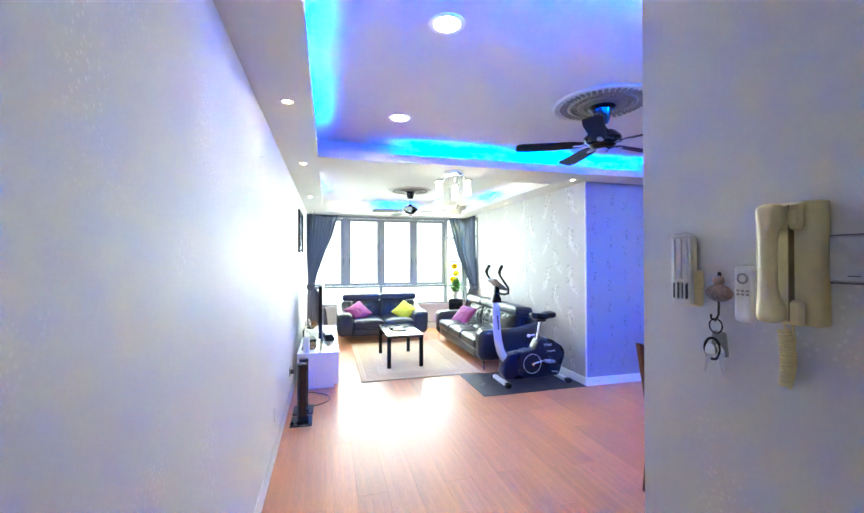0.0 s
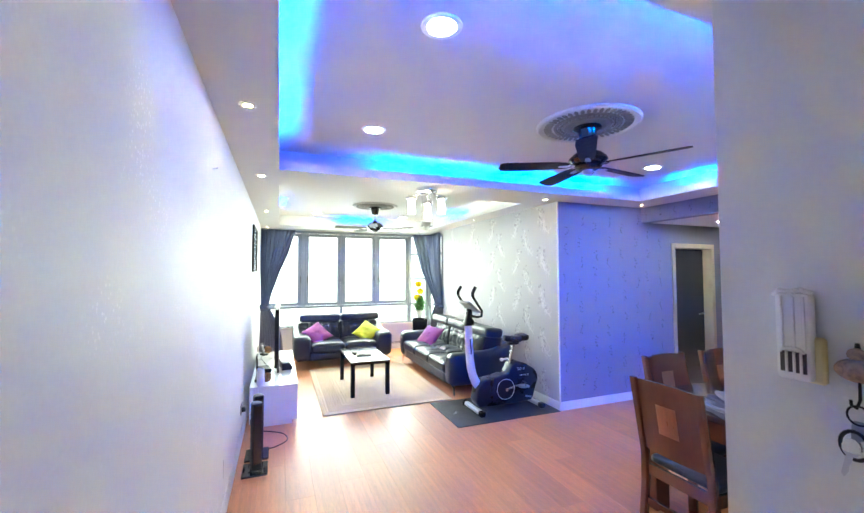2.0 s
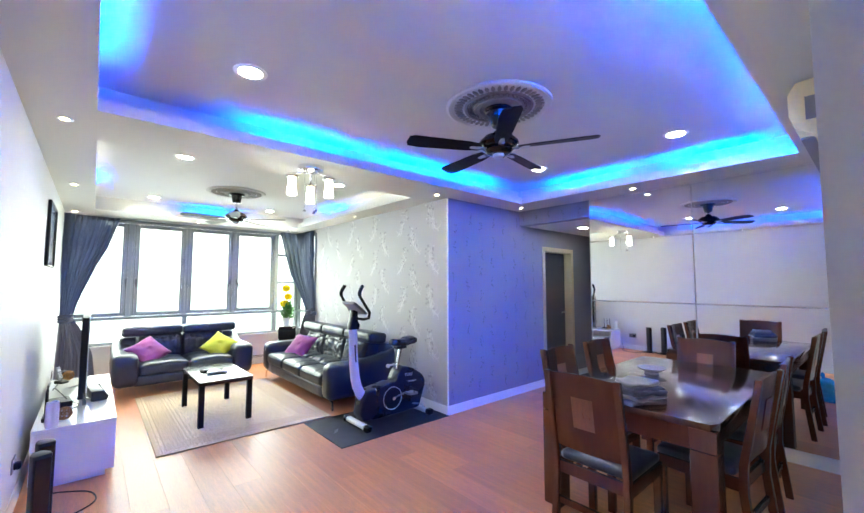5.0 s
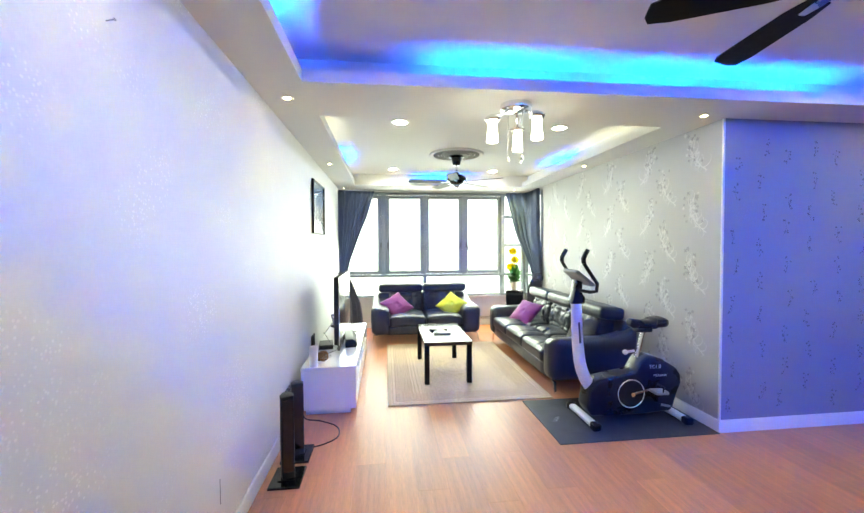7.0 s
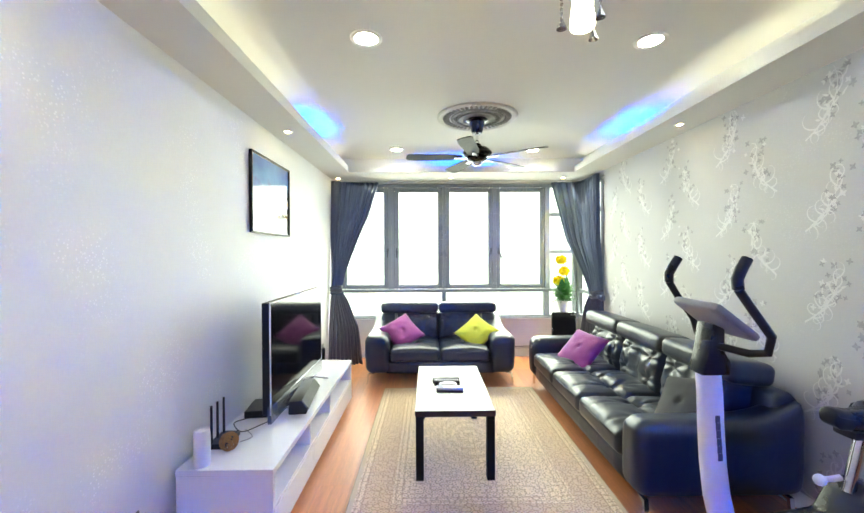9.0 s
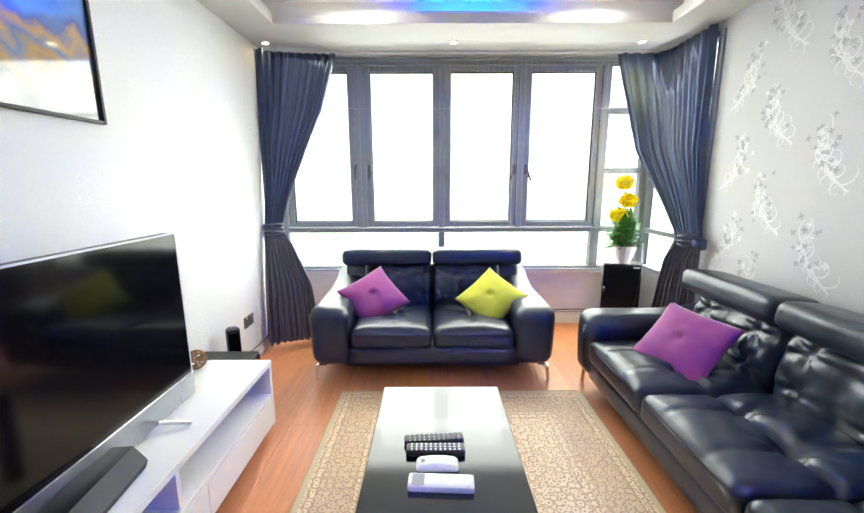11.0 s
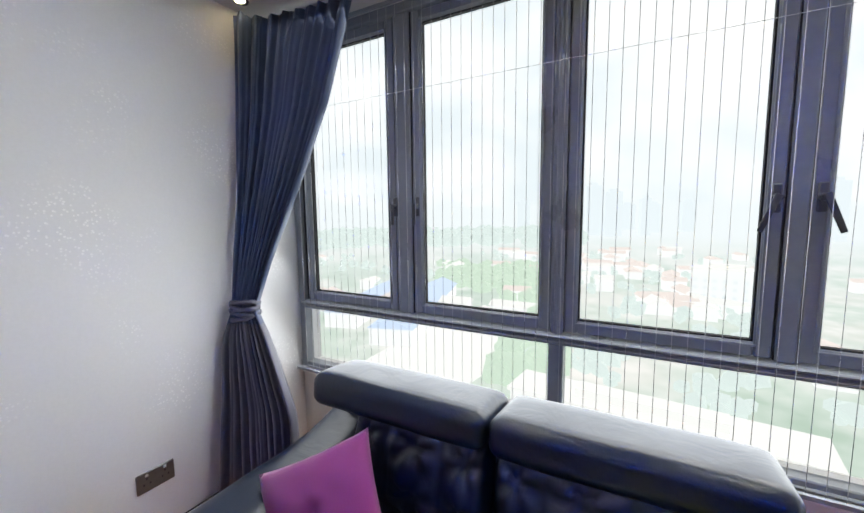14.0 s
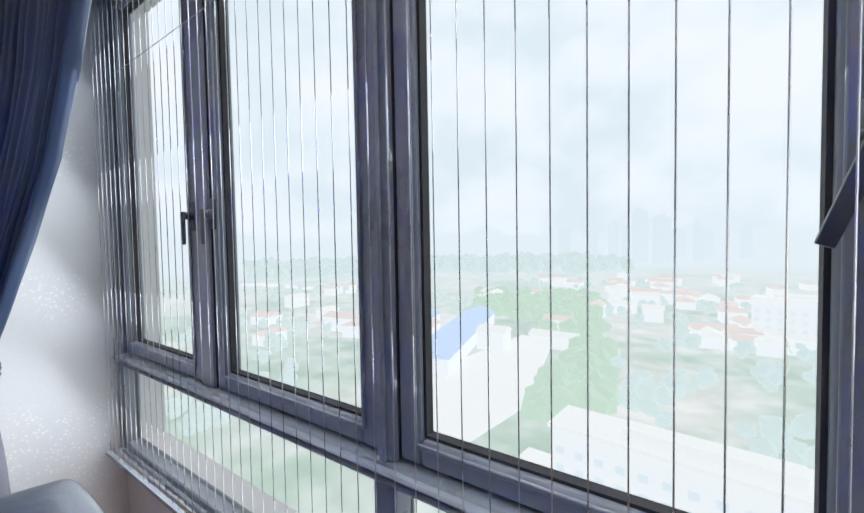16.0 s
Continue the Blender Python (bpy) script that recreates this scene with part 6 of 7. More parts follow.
bm = bmesh.new()
for k in range(2):
    tube(bm, [(0.0, 0, 0.27), (0.04 * (1 - 2 * k), 0.01, 0.32), (0.07 * (1 - 2 * k), 0.02, 0.33), (0.05 * (1 - 2 * k), 0.0, 0.29)], [0.014, 0.02, 0.016, 0.006], 7)
part("knot", bm, M_BLUEBAG, bag)

# ---- exercise bike on its mat ----
mat_ = thing("exercise_mat", "black rubber exercise mat under the bike", "mat", pose(2.255, 4.20, 0))
part("sheet", boxes((-0.645, -0.405, 0.0005, 0.645, 0.40, 0.009), bevel=0.003), M_MAT, mat_)
bm = bmesh.new()
for k in range(3):
    prism(bm, [(-0.55 + 0.02 * k, -0.05 + 0.03 * k), (-0.50 + 0.02 * k, -0.03 + 0.03 * k), (-0.49 + 0.02 * k, -0.04 + 0.03 * k)], 'z', 0.009, 0.0096)
part("emblem", bm, M_GREY, mat_, "faint grey printed emblem")

bk = thing("exercise_bike", "upright exercise bike with silver mast and dark housing on a mat", "exercise bike", pose(2.375, 4.17, 0.009))
for nm, x in (("front", -0.395), ("rear", 0.39)):
    bm = bmesh.new()
    rbox(bm, (x - 0.032, -0.235, 0.008), (x + 0.032, 0.235, 0.055), 0.02, (6, 14, 6))
    st = part("stabiliser", bm, M_SILVER, bk, "silver floor bar")
    for sy in (-1, 1):
        bm = bmesh.new()
        rbox(bm, (x - 0.036, sy * 0.205 - 0.035, 0.0), (x + 0.036, sy * 0.205 + 0.035, 0.06), 0.015, (6, 6, 6))
        part("end_cap", bm, M_NAVY, st)
bm = bmesh.new()
prism(bm, [(-0.36, 0.05), (-0.40, 0.12), (-0.375, 0.27), (-0.31, 0.345), (-0.15, 0.372), (0.02, 0.40), (0.08, 0.50), (0.14, 0.535), (0.26, 0.50), (0.39, 0.42), (0.43, 0.36), (0.435, 0.29), (0.40, 0.21), (0.365, 0.10), (0.34, 0.06), (0.1, 0.045)], 'y', -0.085, 0.085, 0.022, 3)
hs = part("housing", bm, M_NAVY, bk, "dark navy moulded housing")
for sy in (-1, 1):
    bm = bmesh.new()
    pts = [(-0.02 + 0.115 * math.cos(a), sy * 0.0875, 0.225 + 0.115 * math.sin(a)) for a in [2 * math.pi * k / 40 for k in range(40)]]
    tube(bm, pts, 0.0028, 6, closed=True)
    part("trim_ring", bm, M_WHITEPL, hs, "thin silver ring on the flywheel cover")
    bm = bmesh.new()
    prism(bm, [(-0.02 + 0.105 * math.cos(a), 0.225 + 0.105 * math.sin(a)) for a in [2 * math.pi * k / 32 for k in range(32)]], 'y', min(sy * 0.085, sy * 0.089), max(sy * 0.085, sy * 0.089))
    part("flywheel_cover", bm, M_BLACK, hs)
    # crank and pedal
    ax_ = 0.05 * sy
    bm = bmesh.new()
    p0, p1 = Vector((-0.02, sy * 0.10, 0.225)), Vector((-0.02 - 0.155 * -1 * (1 if sy < 0 else -1), sy * 0.125, 0.225 + 0.045 * (1 if sy < 0 else -1)))
    rod(bm, (-0.02, sy * 0.086, 0.225), (-0.02, sy * 0.115, 0.225), 0.018, seg=16)
    tube(bm, [p0, p0.lerp(p1, 0.5), p1], [0.012, 0.010, 0.009], 8)
    cr_k = part("crank", bm, M_CHROME, bk, "silver crank arm")
    bm = bmesh.new()
    q = p1 + Vector((0.02, sy * 0.06, 0.0))
    rbox(bm, q - Vector((0.055, 0.05, 0.014)), q + Vector((0.055, 0.05, 0.014)), 0.012, (6, 6, 4))
    pd = part("pedal", bm, M_GREY, cr_k, "grey pedal with strap")
    bm = bmesh.new()
    tube(bm, [q + Vector((0, sy * -0.045, 0.01)), q + Vector((0.01, sy * -0.04, 0.05)), q + Vector((0.01, sy * 0.04, 0.05)), q + Vector((0, sy * 0.045, 0.01))], 0.006, 6)
    part("strap", bm, M_BLACK, pd)
# curved silver mast
bm = bmesh.new()
path = [(-0.33, 0.27), (-0.372, 0.33), (-0.405, 0.40), (-0.428, 0.50), (-0.442, 0.62), (-0.450, 0.76), (-0.455, 0.90), (-0.462, 0.985)]
ring = []
for i, (x, z) in enumerate(path):
    a, b = path[max(0, i - 1)], path[min(len(path) - 1, i + 1)]
    t = Vector((b[0] - a[0], 0, b[1] - a[1])).normalized()
    n_ = Vector((t.z, 0, -t.x))
    w = 0.052 - 0.008 * i / 7
    ring.append([bm.verts.new(Vector((x, 0, z)) + n_ * w * math.cos(k) + Vector((0, 0.038 * math.sin(k), 0))) for k in [2 * math.pi * j / 20 for j in range(20)]])
for r0, r1 in zip(ring, ring[1:]):
    for j in range(20):
        bm.faces.new((r0[j], r0[(j + 1) % 20], r1[(j + 1) % 20], r1[j]))
mast = part("mast", bm, M_SILVER, bk, "curved silver mast")
for k in range(6):
    bm = boxes((-0.009, -0.0006, -0.014 + 0.0, 0.009, 0.0006, 0.014), bevel=0.0)
    part("lettering", bm, M_TEXT_D, mast, m=pose(-0.441 - 0.0022 * k, -0.0395, 0.66 + 0.029 * k))
# neck, console, handlebars
bm = bmesh.new()
prism(bm, [(-0.515, 0.97), (-0.405, 0.97), (-0.40, 1.02), (-0.425, 1.06), (-0.425, 1.15), (-0.475, 1.17), (-0.49, 1.06)], 'y', -0.045, 0.045, 0.010)
neck = part("neck", bm, M_NAVY, bk)
bm = bmesh.new()
mc = pose(-0.44, 0, 1.185, 0, 38, 0)
rbox(bm, (-0.10, -0.125, -0.018), (0.10, 0.125, 0.018), 0.016, (10, 10, 4), None, mc)
con = part("console", bm, M_GREY, bk, "grey tilted console")
bm = bmesh.new()
box(bm, -0.08, -0.095, 0.018, 0.05, 0.095, 0.0205, m=mc)
part("display", bm, M_SCREEN, con, "blank dark display")
for sy in (-1, 1):
    bm = bmesh.new()
    P = [(-0.46, sy * 0.02, 1.085), (-0.40, sy * 0.12, 1.075), (-0.38, sy * 0.175, 1.09), (-0.385, sy * 0.195, 1.15), (-0.45, sy * 0.195, 1.24), (-0.495, sy * 0.19, 1.31)]
    tube(bm, P, 0.0145, 10)
    hb = part("handlebar", bm, M_BLACK, bk)
    bm = bmesh.new()
    tube(bm, [(-0.495, sy * 0.19, 1.31), (-0.497, sy * 0.187, 1.345), (-0.480, sy * 0.184, 1.38), (-0.458, sy * 0.182, 1.415)], [0.0185, 0.019, 0.019, 0.018], 10)
    part("grip", bm, M_NAVY, hb, "foam grip")
# seat post and saddle
bm = bmesh.new()
tube(bm, [(0.09, 0, 0.50), (0.145, 0, 0.73)], 0.021, 14)
post = part("seat_post", bm, M_CHROME, bk, "chrome seat post")
bm = bmesh.new()
rod(bm, (0.06, 0, 0.555), (-0.01, 0, 0.548), 0.012, 0.009, seg=12)
bmesh.ops.create_uvsphere(bm, u_segments=14, v_segments=8, radius=0.022, matrix=Matrix.Translation((-0.02, 0, 0.547)))
part("adjusting_knob", bm, M_SILVER, post)
bm = bmesh.new()
rbox(bm, (0.07, -0.045, 0.715), (0.20, 0.045, 0.75), 0.012, (5, 5, 3))
part("clamp", bm, M_BLACK, post)
bm = bmesh.new()


def saddle_fn(u, v, w, p):
    k = 0.36 + 0.64 * (1 / (1 + math.exp(-(u - 0.05) * 7)))
    return Vector((p.x, p.y * k, p.z + 0.02 * u * u * (1 if w > 0 else 0.3) - 0.02 * v * v * max(0, w) + (0.012 if u > 0.3 else 0)))


rbox(bm, (0.005, -0.115, 0.75), (0.305, 0.115, 0.82), 0.035, (18, 14, 6), saddle_fn)
part("saddle", bm, M_NAVY, bk, "dark padded saddle")
lettering("TC1.0", 0.042, M_TEXT_W, hs, pose(0.19, -0.0858, 0.44, 90, 0, 0))
lettering("TITANIUM", 0.026, M_TEXT_W, hs, pose(0.235, -0.0858, 0.365, 90, 0, 0))
part("logo", boxes((-0.045, -0.0006, -0.010, 0.045, 0.0006, 0.010)), M_GREY, hs, m=pose(0.29, -0.0862, 0.11, 0, 12, 0))

# ---- things on the entrance wall ----
XP = 0.77


def on_wall(y, z):
    """Local x runs towards -y, local y out of the wall towards the passage, local z up."""
    return Matrix.Translation((XP, y, z)) @ Matrix(((0, -1, 0, 0), (-1, 0, 0, 0), (0, 0, 1, 0), (0, 0, 0, 1)))


ph = thing("intercom_phone", "aged cream intercom handset hanging on the wall", "intercom", on_wall(0.322, 1.487))
bm = bmesh.new()
prism(bm, [(-0.036, 0.0), (0.039, 0.0), (0.037, 0.022), (0.026, 0.032), (-0.036, 0.032)], 'z', -0.105, 0.106, 0.004)
part("base", bm, M_CREAM, ph)
for z0, z1 in ((0.058, 0.104), (-0.104, -0.062)):
    part("rest", boxes((-0.030, 0.032, z0, 0.024, 0.046, z1), bevel=0.005), M_CREAM, ph)
part("hook_button", boxes((0.006, 0.046, 0.066, 0.020, 0.050, 0.092), bevel=0.0015), M_CREAM, ph)


def handset_fn(u, v, w, p):
    """Thick ear and mouth pieces with a slimmer grip between them."""
    grip = max(0.0, 1 - (abs(w) / 0.66) ** 4)
    return Vector((p.x - (0.010 * grip if u > 0 else 0.0), p.y - 0.007 * (1 - w * w) * max(0.0, v) + 0.010 * grip * max(0.0, -v), p.z))


bm = bmesh.new()
rbox(bm, (-0.037, 0.040, -0.103), (0.004, 0.072, 0.104), 0.014, (10, 8, 26), handset_fn)
part("handset", bm, M_CREAM, ph, "cream telephone handset")
# dark strip that paints the shadow in the gap beside the handset
part("gap_shadow", boxes((0.0045, 0.034, -0.098, 0.0062, 0.0465, 0.100)), material("shadow_gap_plastic", (0.30, 0.22, 0.10), 0.6), ph, "narrow dark strip coloured as the shadow beside the handset")
bm = bmesh.new()
pts = []
for k in range(240):
    t = k / 239
    a = 2 * math.pi * 20 * t
    r_ = 0.0085 + 0.0025 * math.sin(t * math.pi)
    pts.append((-0.022 + 0.006 * math.sin(t * 3.0) + r_ * math.cos(a), 0.016 + r_ * math.sin(a) * 0.8, -0.118 - 0.102 * t))
tube(bm, [(-0.020, 0.018, -0.104), (-0.020, 0.017, -0.113)] + pts, 0.0021, 6)
tube(bm, [(-0.012, 0.012, -0.104), (-0.008, 0.012, -0.135), (-0.012, 0.013, -0.175), (-0.018, 0.014, -0.218)], 0.0024, 6)
part("cord", bm, M_CREAM, ph, "coiled cream cord")

bz = thing("doorbell_box", "small clear-fronted plastic box on the wall", "wall box", on_wall(0.541, 1.468))
part("base", boxes((-0.018, 0, -0.078, 0.033, 0.014, 0.002), bevel=0.004), M_CREAM, bz, "cream back box")
bm = bmesh.new()
rbox(bm, (-0.032, 0.002, -0.076), (0.020, 0.026, 0.078), 0.007, (6, 4, 16))
part("cover", bm, M_WHITEPL, bz, "clear-white plastic cover")
bm = bmesh.new()
tube(bm, [(-0.036, 0.016, 0.074), (-0.024, 0.024, 0.083), (-0.008, 0.026, 0.080), (0.008, 0.026, 0.084), (0.022, 0.018, 0.078)], 0.004, 7)
part("rim", bm, M_WHITEPL, bz, "crumpled clear plastic edge")
for x in (-0.020, -0.003, 0.012):
    part("rib", boxes((x - 0.0025, 0.0255, -0.02, x + 0.0025, 0.029, 0.072), bevel=0.001), M_WHITEPL, bz)
part("window", boxes((-0.024, 0.0255, -0.062, 0.014, 0.0268, -0.026)), M_TEXT_D, bz, "small dark window")
for x in (-0.014, -0.003, 0.007):
    part("bar", boxes((x - 0.002, 0.0268, -0.064, x + 0.002, 0.0295, -0.026), bevel=0.0006), M_WHITEPL, bz)
bm = bmesh.new()
tube(bm, [(-0.006 + 0.017 * math.cos(a), 0.0275, -0.028 + 0.010 * math.sin(a)) for a in [math.pi * k / 10 for k in range(11)]], 0.0022, 6)
part("arch", bm, M_WHITEPL, bz)

rm = thing("wall_remote", "white fan remote in a holder on the wall", "remote control", on_wall(0.411, 1.427))
part("holder", boxes((-0.020, 0.0, -0.052, 0.020, 0.010, -0.012), bevel=0.003), M_WHITEPL, rm)
bm = bmesh.new()
rbox(bm, (-0.019, 0.006, -0.055), (0.019, 0.022, 0.055), 0.018, (8, 4, 14))
part("body", bm, M_WHITEPL, rm)
bm = bmesh.new()
tube(bm, [(0.009 * math.cos(a), 0.0225, 0.03 + 0.009 * math.sin(a)) for a in [2 * math.pi * k / 16 for k in range(16)]], 0.002, 5, closed=True)
part("dial", bm, M_GREY, rm)
for i in range(3):
    for j in range(2):
        part("button", boxes((-0.011 + i * 0.009, 0.0215, 0.004 - j * 0.007, -0.006 + i * 0.009, 0.0232, 0.008 - j * 0.007)), M_GREY, rm)

hk = thing("key_hook", "small carved brown wall hook holding a bunch of keys", "hook", on_wall(0.470, 1.424))
bm = bmesh.new()
bmesh.ops.create_icosphere(bm, subdivisions=3, radius=1, matrix=Matrix.Translation((0, 0.008, 0.0)) @ Matrix.Diagonal((0.030, 0.011, 0.019, 1)))
bmesh.ops.create_icosphere(bm, subdivisions=2, radius=1, matrix=Matrix.Translation((0, 0.009, 0.026)) @ Matrix.Diagonal((0.013, 0.008, 0.011, 1)))
for v in bm.verts:
    v.co += Vector((0, 1, 0)) * 0.004 * noise.noise(v.co * 130)
part("ornament", bm, material("speckled_brown_resin", (0.30, 0.19, 0.13), 0.6, vary=0.5, scale=120), hk, "speckled brown ornament")
bm = bmesh.new()
tube(bm, [(0.003, 0.012, -0.012), (0.003, 0.013, -0.045), (0.001, 0.02, -0.058), (-0.002, 0.027, -0.052), (-0.003, 0.026, -0.044)], 0.0022, 7)
part("wire_hook", bm, M_BLACK, hk, "black wire hook")
bm = bmesh.new()
rod(bm, (0, 0.006, 0.036), (0, 0.007, 0.044), 0.004, 0.003, seg=8)
part("screw", bm, M_BLACK, hk)
ky = thing("key_bunch", "bunch of metal keys on a ring hanging from the hook", "keys", on_wall(0.466, 1.360))
bm = bmesh.new()
tube(bm, [(0.014 * math.cos(a), 0.022, -0.004 + 0.015 * math.sin(a)) for a in [2 * math.pi * k / 20 for k in range(20)]], 0.0016, 6, closed=True)
part("ring", bm, M_BLACK, ky, "dark split ring")
bm = bmesh.new()
rbox(bm, (-0.012, 0.012, -0.066), (0.020, 0.022, -0.014), 0.008, (8, 4, 10), lambda u, v, w, p: Vector((p.x * (1 - 0.15 * w), p.y, p.z)))
part("fob", bm, M_GREY, ky, "worn grey key fob")
bm = bmesh.new()
tube(bm, [(-0.006 + 0.017 * math.cos(a), 0.024, -0.052 + 0.022 * math.sin(a)) for a in [2 * math.pi * k / 20 for k in range(20)]], 0.0030, 6, closed=True)
part("loop", bm, M_BLACK, ky, "black cord loop")
for k, (dx, rot) in enumerate(((0.004, -14), (-0.004, 12))):
    bm = bmesh.new()
    prism(bm, [(0.010 * math.cos(a), -0.016 + 0.012 * math.sin(a)) for a in [2 * math.pi * q / 14 for q in range(14)]], 'y', 0.024 + 0.003 * k, 0.0256 + 0.003 * k)
    prism(bm, [(-0.0035, -0.026), (0.0035, -0.026), (0.0040, -0.036), (0.0022, -0.040), (0.0040, -0.046), (0.0, -0.056), (-0.0035, -0.052)], 'y', 0.024 + 0.003 * k, 0.0256 + 0.003 * k)
    part("key", bm, M_STEEL, ky, "pale metal key", m=pose(dx, 0, -0.036, 0, rot, 0) @ Matrix.Diagonal((1.15, 1, 1.25, 1)))

M_SWITCH = material("pearl_grey_switch", (0.60, 0.61, 0.68), 0.28, vary=0.05, scale=25)


def switch_plate(y0, y1, gangs):
    """A flat wall plate between two places along the wall, with upright rockers."""
    w = (y0 - y1) / 2
    sw_ = thing("light_switch", "pearl grey wall switch with %s and dark edging" % ("tall rockers" if gangs > 1 else "one plain rocker"), "light switch",
                on_wall((y0 + y1) / 2, 1.495), "switches beside the intercom")
    # edging strips; the lower one draws the shadow line under the plate
    part("frame", boxes((-w, 0.0, -0.0405, w, 0.005, -0.0375), (-w, 0.0, 0.0375, w, 0.005, 0.0395), (-w, 0.0, -0.0375, -w + 0.0022, 0.006, 0.0375), (w - 0.0022, 0.0, -0.0375, w, 0.006, 0.0375)), M_PLAQUE_EDGE, sw_, "dark blue-grey edging with a drawn shadow line below")
    part("plate", boxes((-w + 0.003, 0.0, -0.0368, w - 0.003, 0.006, 0.0368), bevel=0.001), M_SWITCH, sw_)
    g = (2 * w - 0.008) / gangs
    for k in range(gangs):
        x0 = -w + 0.004 + k * g
        rk = part("rocker", boxes((x0 + 0.0006, 0.005, -0.0355, x0 + g - 0.0006, 0.0092 + 0.0008 * (k % 2), 0.0355), bevel=0.0012), M_SWITCH, sw_)
        part("mark", boxes((x0 + g * 0.38, 0.0090, -0.028, x0 + g * 0.62, 0.0104, -0.0265)), M_TEXT_D, rk, "small dark mark")


for y0, y1, gangs in ((0.287, 0.2135, 1), (0.2075, 0.1315, 4), (0.1255, 0.0495, 3), (0.0435, -0.0325, 3)):
    switch_plate(y0, y1, gangs)

ns = thing("wall_anchor", "small dark screw anchor high on the papered wall", "screw", on_wall(0.12, 1.885))
bm = bmesh.new()
rod(bm, (0, -0.002, 0), (0, 0.006, 0), 0.006, 0.004, seg=10)
part("head", bm, M_GREY, ns)

# ---- hazy distance outside the window ----
def haze_material():
    """Glowing ground and sky with the haze painted in; colour runs from patchy green and pale earth to white with
    distance.
    """
    m = bpy.data.materials.new("hazy_distance")
    m.use_nodes = True
    nt = m.node_tree
    nt.nodes.clear()
    N, L = nt.nodes.new, nt.links.new
    out, em = N("ShaderNodeOutputMaterial"), N("ShaderNodeEmission")
    ge, sp = N("ShaderNodeNewGeometry"), N("ShaderNodeSeparateXYZ")
    L(ge.outputs["Position"], sp.inputs[0])

    def noise_of(scale, detail, stretch=None):
        n = N("ShaderNodeTexNoise")
        n.inputs["Scale"].default_value, n.inputs["Detail"].default_value = scale, detail
        if stretch:
            mp = N("ShaderNodeMapping")
            mp.inputs["Scale"].default_value = stretch
            L(ge.outputs["Position"], mp.inputs[0])
            L(mp.outputs[0], n.inputs["Vector"])
        else:
            L(ge.outputs["Position"], n.inputs["Vector"])
        return n.outputs[0]

    def ramp(fac, stops):
        r = N("ShaderNodeValToRGB")
        e = r.color_ramp.elements
        e[0].position, e[0].color = stops[0][0], (*stops[0][1], 1)
        e[1].position, e[1].color = stops[-1][0], (*stops[-1][1], 1)
        for p, c in stops[1:-1]:
            k = e.new(p)
            k.color = (*c, 1)
        L(fac, r.inputs[0])
        return r.outputs[0]

    def rng(v, a, b):
        r = N("ShaderNodeMapRange")
        r.inputs[1].default_value, r.inputs[2].default_value = a, b
        L(v, r.inputs[0])
        return r.outputs[0]

    def mix(f, a, b):
        n = N("ShaderNodeMix")
        n.data_type = 'RGBA'
        L(f, n.inputs[0])
        L(a, n.inputs[6])
        L(b, n.inputs[7])
        return n.outputs[2]
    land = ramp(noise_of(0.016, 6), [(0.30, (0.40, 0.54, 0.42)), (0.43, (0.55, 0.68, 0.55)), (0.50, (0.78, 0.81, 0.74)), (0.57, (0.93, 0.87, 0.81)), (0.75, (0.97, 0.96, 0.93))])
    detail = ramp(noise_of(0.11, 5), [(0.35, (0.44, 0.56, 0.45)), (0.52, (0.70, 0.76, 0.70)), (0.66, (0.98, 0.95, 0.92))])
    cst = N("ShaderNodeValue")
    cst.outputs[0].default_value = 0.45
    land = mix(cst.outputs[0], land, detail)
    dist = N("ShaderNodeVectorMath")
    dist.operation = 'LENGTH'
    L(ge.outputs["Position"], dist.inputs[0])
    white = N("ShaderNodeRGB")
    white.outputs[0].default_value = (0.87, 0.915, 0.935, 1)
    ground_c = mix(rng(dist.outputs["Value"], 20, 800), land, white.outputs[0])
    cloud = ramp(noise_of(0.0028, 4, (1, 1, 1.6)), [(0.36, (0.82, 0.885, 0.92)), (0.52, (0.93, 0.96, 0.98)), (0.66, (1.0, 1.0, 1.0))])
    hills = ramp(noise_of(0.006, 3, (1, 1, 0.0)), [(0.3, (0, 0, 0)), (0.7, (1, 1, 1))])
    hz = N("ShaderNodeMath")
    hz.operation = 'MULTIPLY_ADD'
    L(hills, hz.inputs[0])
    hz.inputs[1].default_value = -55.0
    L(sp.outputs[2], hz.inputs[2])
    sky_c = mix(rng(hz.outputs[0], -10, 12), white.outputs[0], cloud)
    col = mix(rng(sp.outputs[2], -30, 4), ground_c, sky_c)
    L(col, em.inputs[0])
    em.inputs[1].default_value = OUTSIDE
    L(em.outputs[0], out.inputs[0])
    return m


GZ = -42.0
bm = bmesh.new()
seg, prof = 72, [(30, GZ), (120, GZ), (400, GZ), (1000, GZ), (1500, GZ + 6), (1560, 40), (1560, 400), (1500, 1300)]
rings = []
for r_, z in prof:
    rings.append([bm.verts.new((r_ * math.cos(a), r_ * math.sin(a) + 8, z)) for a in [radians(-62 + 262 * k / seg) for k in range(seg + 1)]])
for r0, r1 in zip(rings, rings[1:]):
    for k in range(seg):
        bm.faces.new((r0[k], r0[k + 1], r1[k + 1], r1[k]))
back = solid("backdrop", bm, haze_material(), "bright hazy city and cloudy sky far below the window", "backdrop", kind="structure")


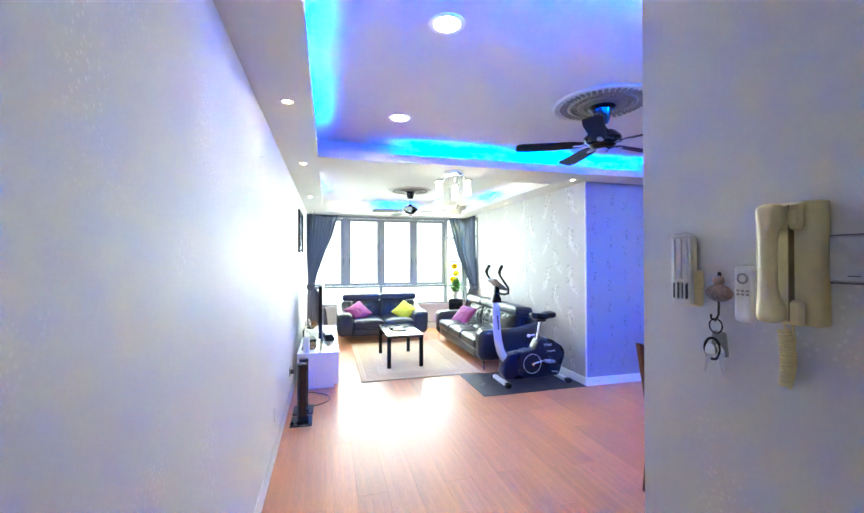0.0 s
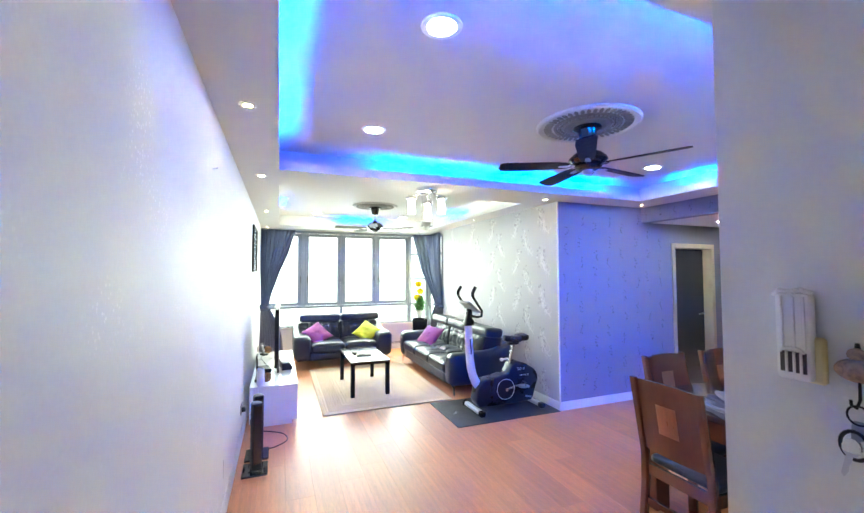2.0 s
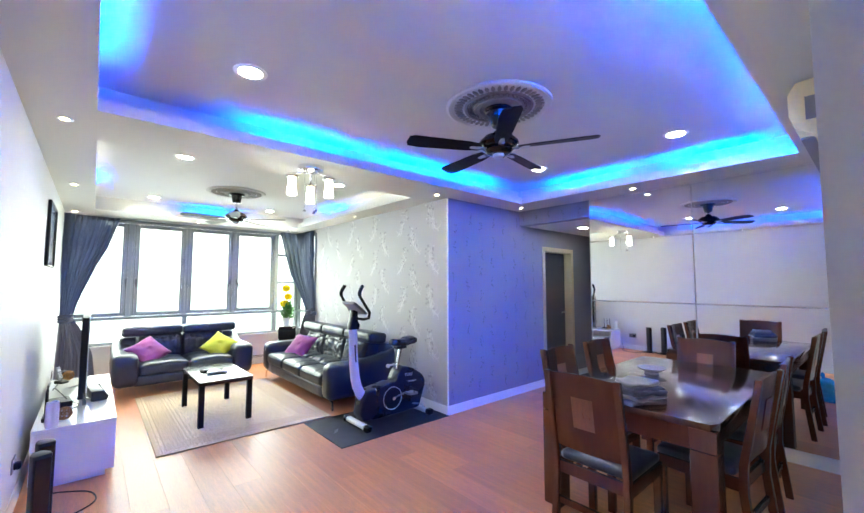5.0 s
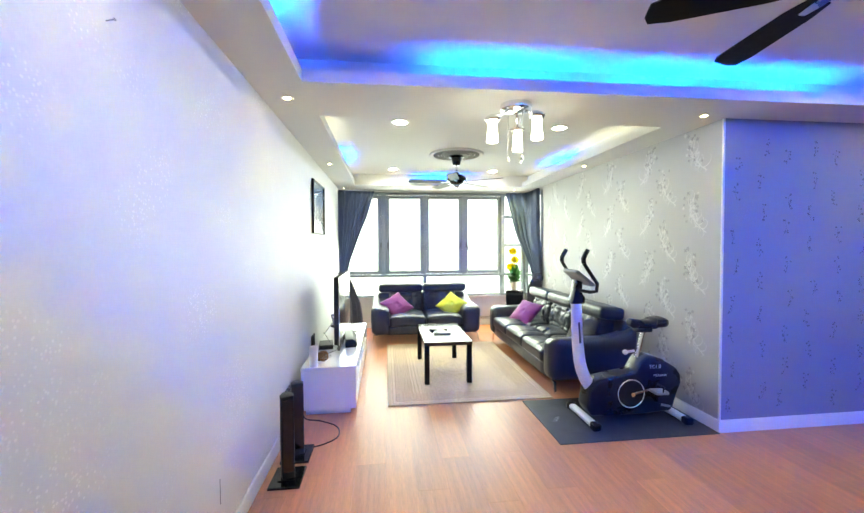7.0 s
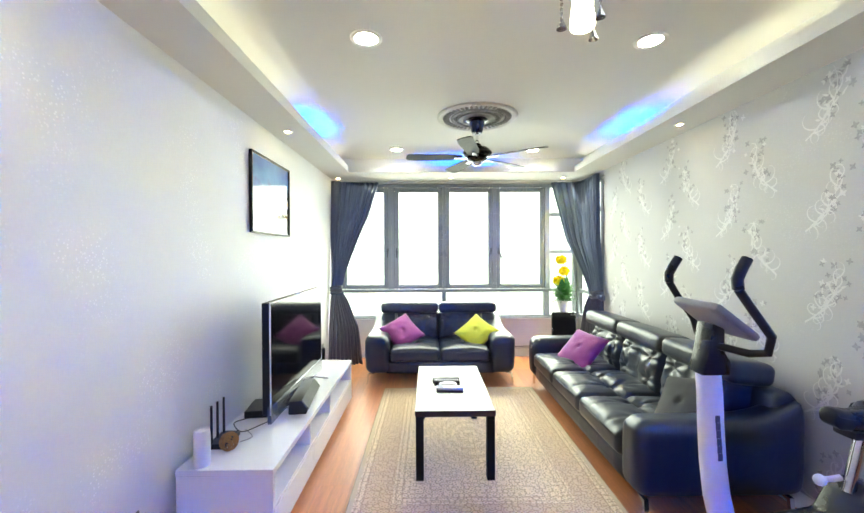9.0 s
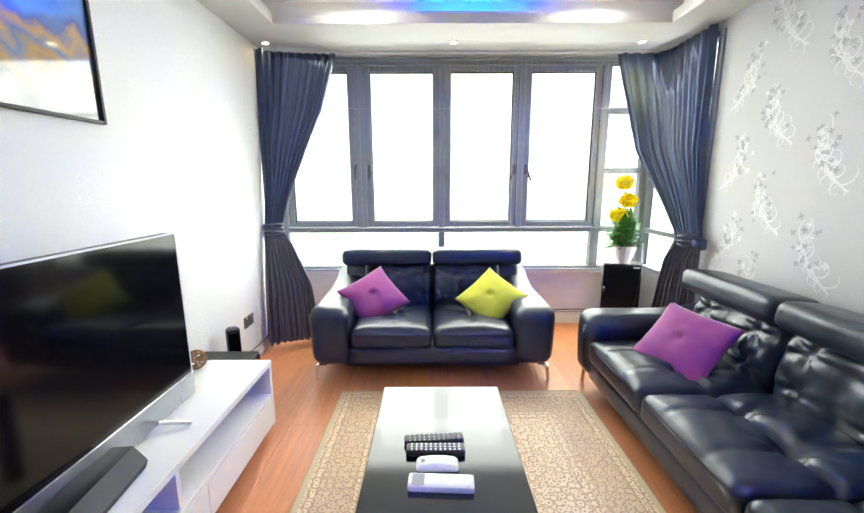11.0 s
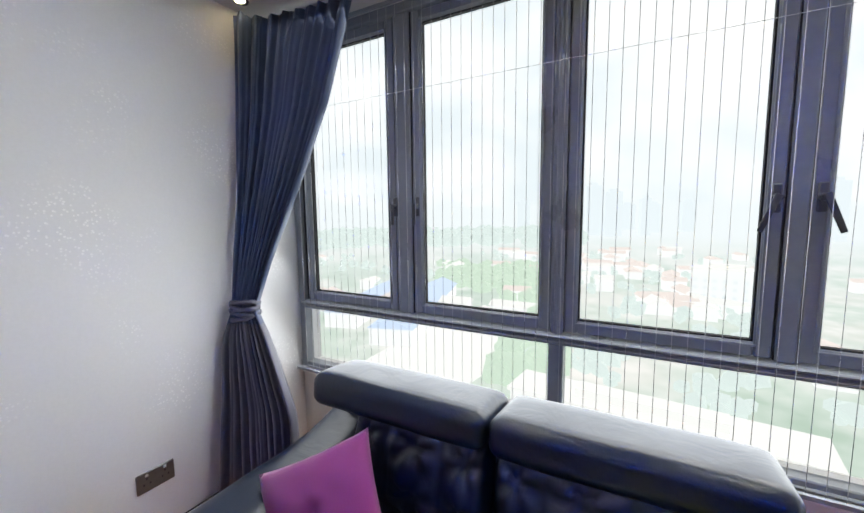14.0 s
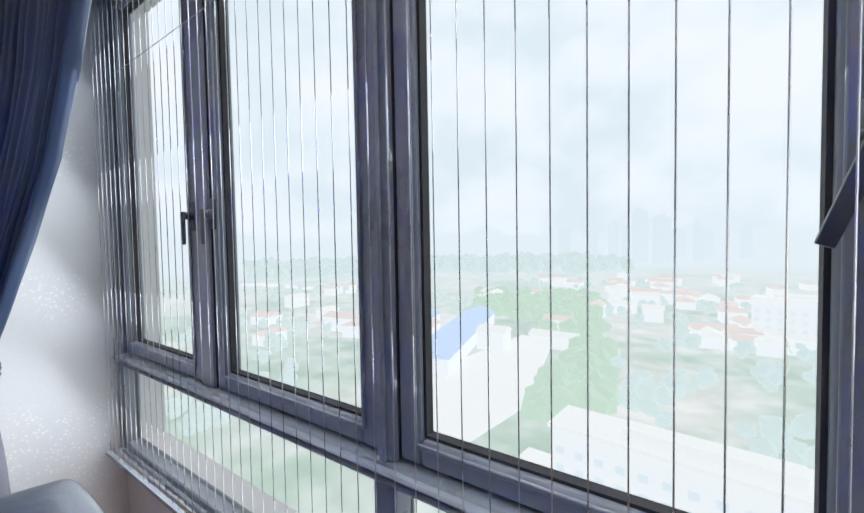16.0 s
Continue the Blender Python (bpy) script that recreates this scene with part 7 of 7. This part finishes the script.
def haze_glow(name, color, veil=0.35):
    """Far things that glow, with bright haze mixed into their colour; veil is the share of haze."""
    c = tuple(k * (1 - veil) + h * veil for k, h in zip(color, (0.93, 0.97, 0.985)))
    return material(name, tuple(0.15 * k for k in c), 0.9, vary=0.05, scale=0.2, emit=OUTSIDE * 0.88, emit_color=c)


M_FARWALL = haze_glow("hazy_far_wall", (0.74, 0.82, 0.87), 0.5)
M_NEARWALL = haze_glow("hazy_pale_house_wall", (0.98, 0.97, 0.95))
M_FARROOF = haze_glow("hazy_far_roof", (0.88, 0.70, 0.62))
M_BLUEROOF = haze_glow("hazy_blue_sheet_roof", (0.50, 0.66, 0.95))
M_FARGLASS = haze_glow("hazy_far_window", (0.70, 0.79, 0.84), 0.55)
M_FARTREE = haze_glow("hazy_far_trees", (0.60, 0.73, 0.66), 0.45)
M_NEARTREE = haze_glow("hazy_near_trees", (0.50, 0.68, 0.46))
M_EARTH = haze_glow("hazy_pale_earth", (1.0, 0.94, 0.86), 0.5)


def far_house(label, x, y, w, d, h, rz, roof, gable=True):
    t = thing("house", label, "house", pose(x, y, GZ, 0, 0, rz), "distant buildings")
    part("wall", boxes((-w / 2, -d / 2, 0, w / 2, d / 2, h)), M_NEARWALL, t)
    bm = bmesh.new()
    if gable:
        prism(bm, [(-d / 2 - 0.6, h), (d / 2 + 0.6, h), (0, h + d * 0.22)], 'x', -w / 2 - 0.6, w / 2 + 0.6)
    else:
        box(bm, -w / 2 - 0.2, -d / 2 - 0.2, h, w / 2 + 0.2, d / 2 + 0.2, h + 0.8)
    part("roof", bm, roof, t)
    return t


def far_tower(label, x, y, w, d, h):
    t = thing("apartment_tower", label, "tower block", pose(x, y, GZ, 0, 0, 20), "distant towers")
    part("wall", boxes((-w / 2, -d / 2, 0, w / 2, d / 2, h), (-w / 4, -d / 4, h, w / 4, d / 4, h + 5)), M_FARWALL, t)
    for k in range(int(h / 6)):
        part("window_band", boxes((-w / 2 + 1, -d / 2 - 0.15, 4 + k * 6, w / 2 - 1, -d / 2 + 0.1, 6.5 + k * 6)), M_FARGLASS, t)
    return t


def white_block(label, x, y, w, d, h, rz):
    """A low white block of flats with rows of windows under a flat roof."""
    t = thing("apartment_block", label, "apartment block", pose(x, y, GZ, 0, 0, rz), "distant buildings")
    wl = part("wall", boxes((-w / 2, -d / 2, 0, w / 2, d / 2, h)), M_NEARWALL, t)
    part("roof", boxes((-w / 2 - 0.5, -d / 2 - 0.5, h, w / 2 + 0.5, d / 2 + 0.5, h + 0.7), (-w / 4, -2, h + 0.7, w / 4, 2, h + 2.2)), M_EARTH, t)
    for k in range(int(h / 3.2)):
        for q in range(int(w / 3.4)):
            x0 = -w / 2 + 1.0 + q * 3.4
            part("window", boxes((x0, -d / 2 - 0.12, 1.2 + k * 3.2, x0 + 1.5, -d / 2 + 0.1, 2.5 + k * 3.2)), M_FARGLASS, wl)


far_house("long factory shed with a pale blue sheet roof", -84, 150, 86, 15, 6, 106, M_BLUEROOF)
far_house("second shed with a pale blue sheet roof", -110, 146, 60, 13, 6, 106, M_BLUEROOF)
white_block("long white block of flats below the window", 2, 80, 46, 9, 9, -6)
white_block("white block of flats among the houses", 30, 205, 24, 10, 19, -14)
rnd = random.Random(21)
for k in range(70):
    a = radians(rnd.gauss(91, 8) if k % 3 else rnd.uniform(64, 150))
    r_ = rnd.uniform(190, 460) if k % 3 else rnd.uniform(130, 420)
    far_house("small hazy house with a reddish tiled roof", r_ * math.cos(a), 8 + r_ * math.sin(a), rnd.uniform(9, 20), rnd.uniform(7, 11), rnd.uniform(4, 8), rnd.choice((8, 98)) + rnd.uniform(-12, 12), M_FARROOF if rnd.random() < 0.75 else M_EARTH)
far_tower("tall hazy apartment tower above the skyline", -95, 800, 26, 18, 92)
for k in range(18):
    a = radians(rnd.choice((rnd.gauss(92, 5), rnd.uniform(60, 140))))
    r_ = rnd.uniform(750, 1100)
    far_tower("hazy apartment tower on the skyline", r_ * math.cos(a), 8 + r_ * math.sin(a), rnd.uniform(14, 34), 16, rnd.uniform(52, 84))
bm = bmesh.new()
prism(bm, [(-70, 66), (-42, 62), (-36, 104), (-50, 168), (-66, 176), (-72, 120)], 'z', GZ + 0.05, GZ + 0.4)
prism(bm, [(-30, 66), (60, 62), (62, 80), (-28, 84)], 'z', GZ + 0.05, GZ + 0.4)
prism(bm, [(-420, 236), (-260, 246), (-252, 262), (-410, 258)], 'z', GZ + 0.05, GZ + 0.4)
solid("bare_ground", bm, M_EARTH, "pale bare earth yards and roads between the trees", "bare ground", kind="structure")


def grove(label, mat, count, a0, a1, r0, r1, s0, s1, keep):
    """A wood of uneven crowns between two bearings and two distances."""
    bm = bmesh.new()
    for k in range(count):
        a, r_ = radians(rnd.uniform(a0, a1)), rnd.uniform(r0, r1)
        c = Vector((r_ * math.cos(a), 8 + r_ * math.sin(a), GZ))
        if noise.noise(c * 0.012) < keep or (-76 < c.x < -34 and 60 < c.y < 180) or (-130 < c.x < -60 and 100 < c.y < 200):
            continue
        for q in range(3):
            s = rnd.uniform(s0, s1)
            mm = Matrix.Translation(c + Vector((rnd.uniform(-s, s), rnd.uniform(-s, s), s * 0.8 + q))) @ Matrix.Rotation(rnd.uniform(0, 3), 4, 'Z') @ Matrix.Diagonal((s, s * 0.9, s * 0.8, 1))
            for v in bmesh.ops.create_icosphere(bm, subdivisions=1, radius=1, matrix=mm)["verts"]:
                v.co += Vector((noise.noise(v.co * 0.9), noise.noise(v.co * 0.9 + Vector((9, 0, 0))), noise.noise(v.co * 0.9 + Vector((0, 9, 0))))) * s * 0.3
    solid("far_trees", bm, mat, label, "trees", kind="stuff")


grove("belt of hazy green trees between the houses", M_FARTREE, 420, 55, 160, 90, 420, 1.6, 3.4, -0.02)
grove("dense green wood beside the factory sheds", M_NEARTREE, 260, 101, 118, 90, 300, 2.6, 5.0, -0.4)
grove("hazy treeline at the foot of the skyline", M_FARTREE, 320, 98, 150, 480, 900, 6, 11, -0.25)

# ---- laminate floor, plank by plank ----
floor = thing("floor", "reddish-brown wood laminate floor with a satin sheen", "floor", kind="structure")


def plank_mesh(length, width):
    bm = bmesh.new()
    box(bm, 0.0002, 0.0002, -0.012, width - 0.0002, length - 0.0002, 0.0, bevel=0.0006)
    return mesh_of("plank", bm, M_FLOOR, smooth=False)


PW, PL = 0.193, 1.38
full = plank_mesh(PL, PW)
cut = {}
rnd = random.Random(7)
n = 0
for i in range(int((6.2 - XW) / PW) + 1):
    x = XW + i * PW
    y = -3.0 + (-rnd.uniform(0.1, 1.2))
    end = YF if x < XE - 0.01 else YN + 0.15
    start = -3.0 if x < 0.77 else YS
    if x > XM:
        start = 2.84
    while y < end:
        y0, y1 = max(y, start), min(y + PL, end)
        y += PL
        if y1 - y0 < 0.05:
            continue
        if y1 - y0 > PL - 1e-4:
            me = full
        else:
            key = round(y1 - y0, 2)
            me = cut.get(key) or cut.setdefault(key, plank_mesh(key, PW))
        o = new("plank", me)
        o.parent = floor
        o.location = (x, y0, 0)
        n += 1
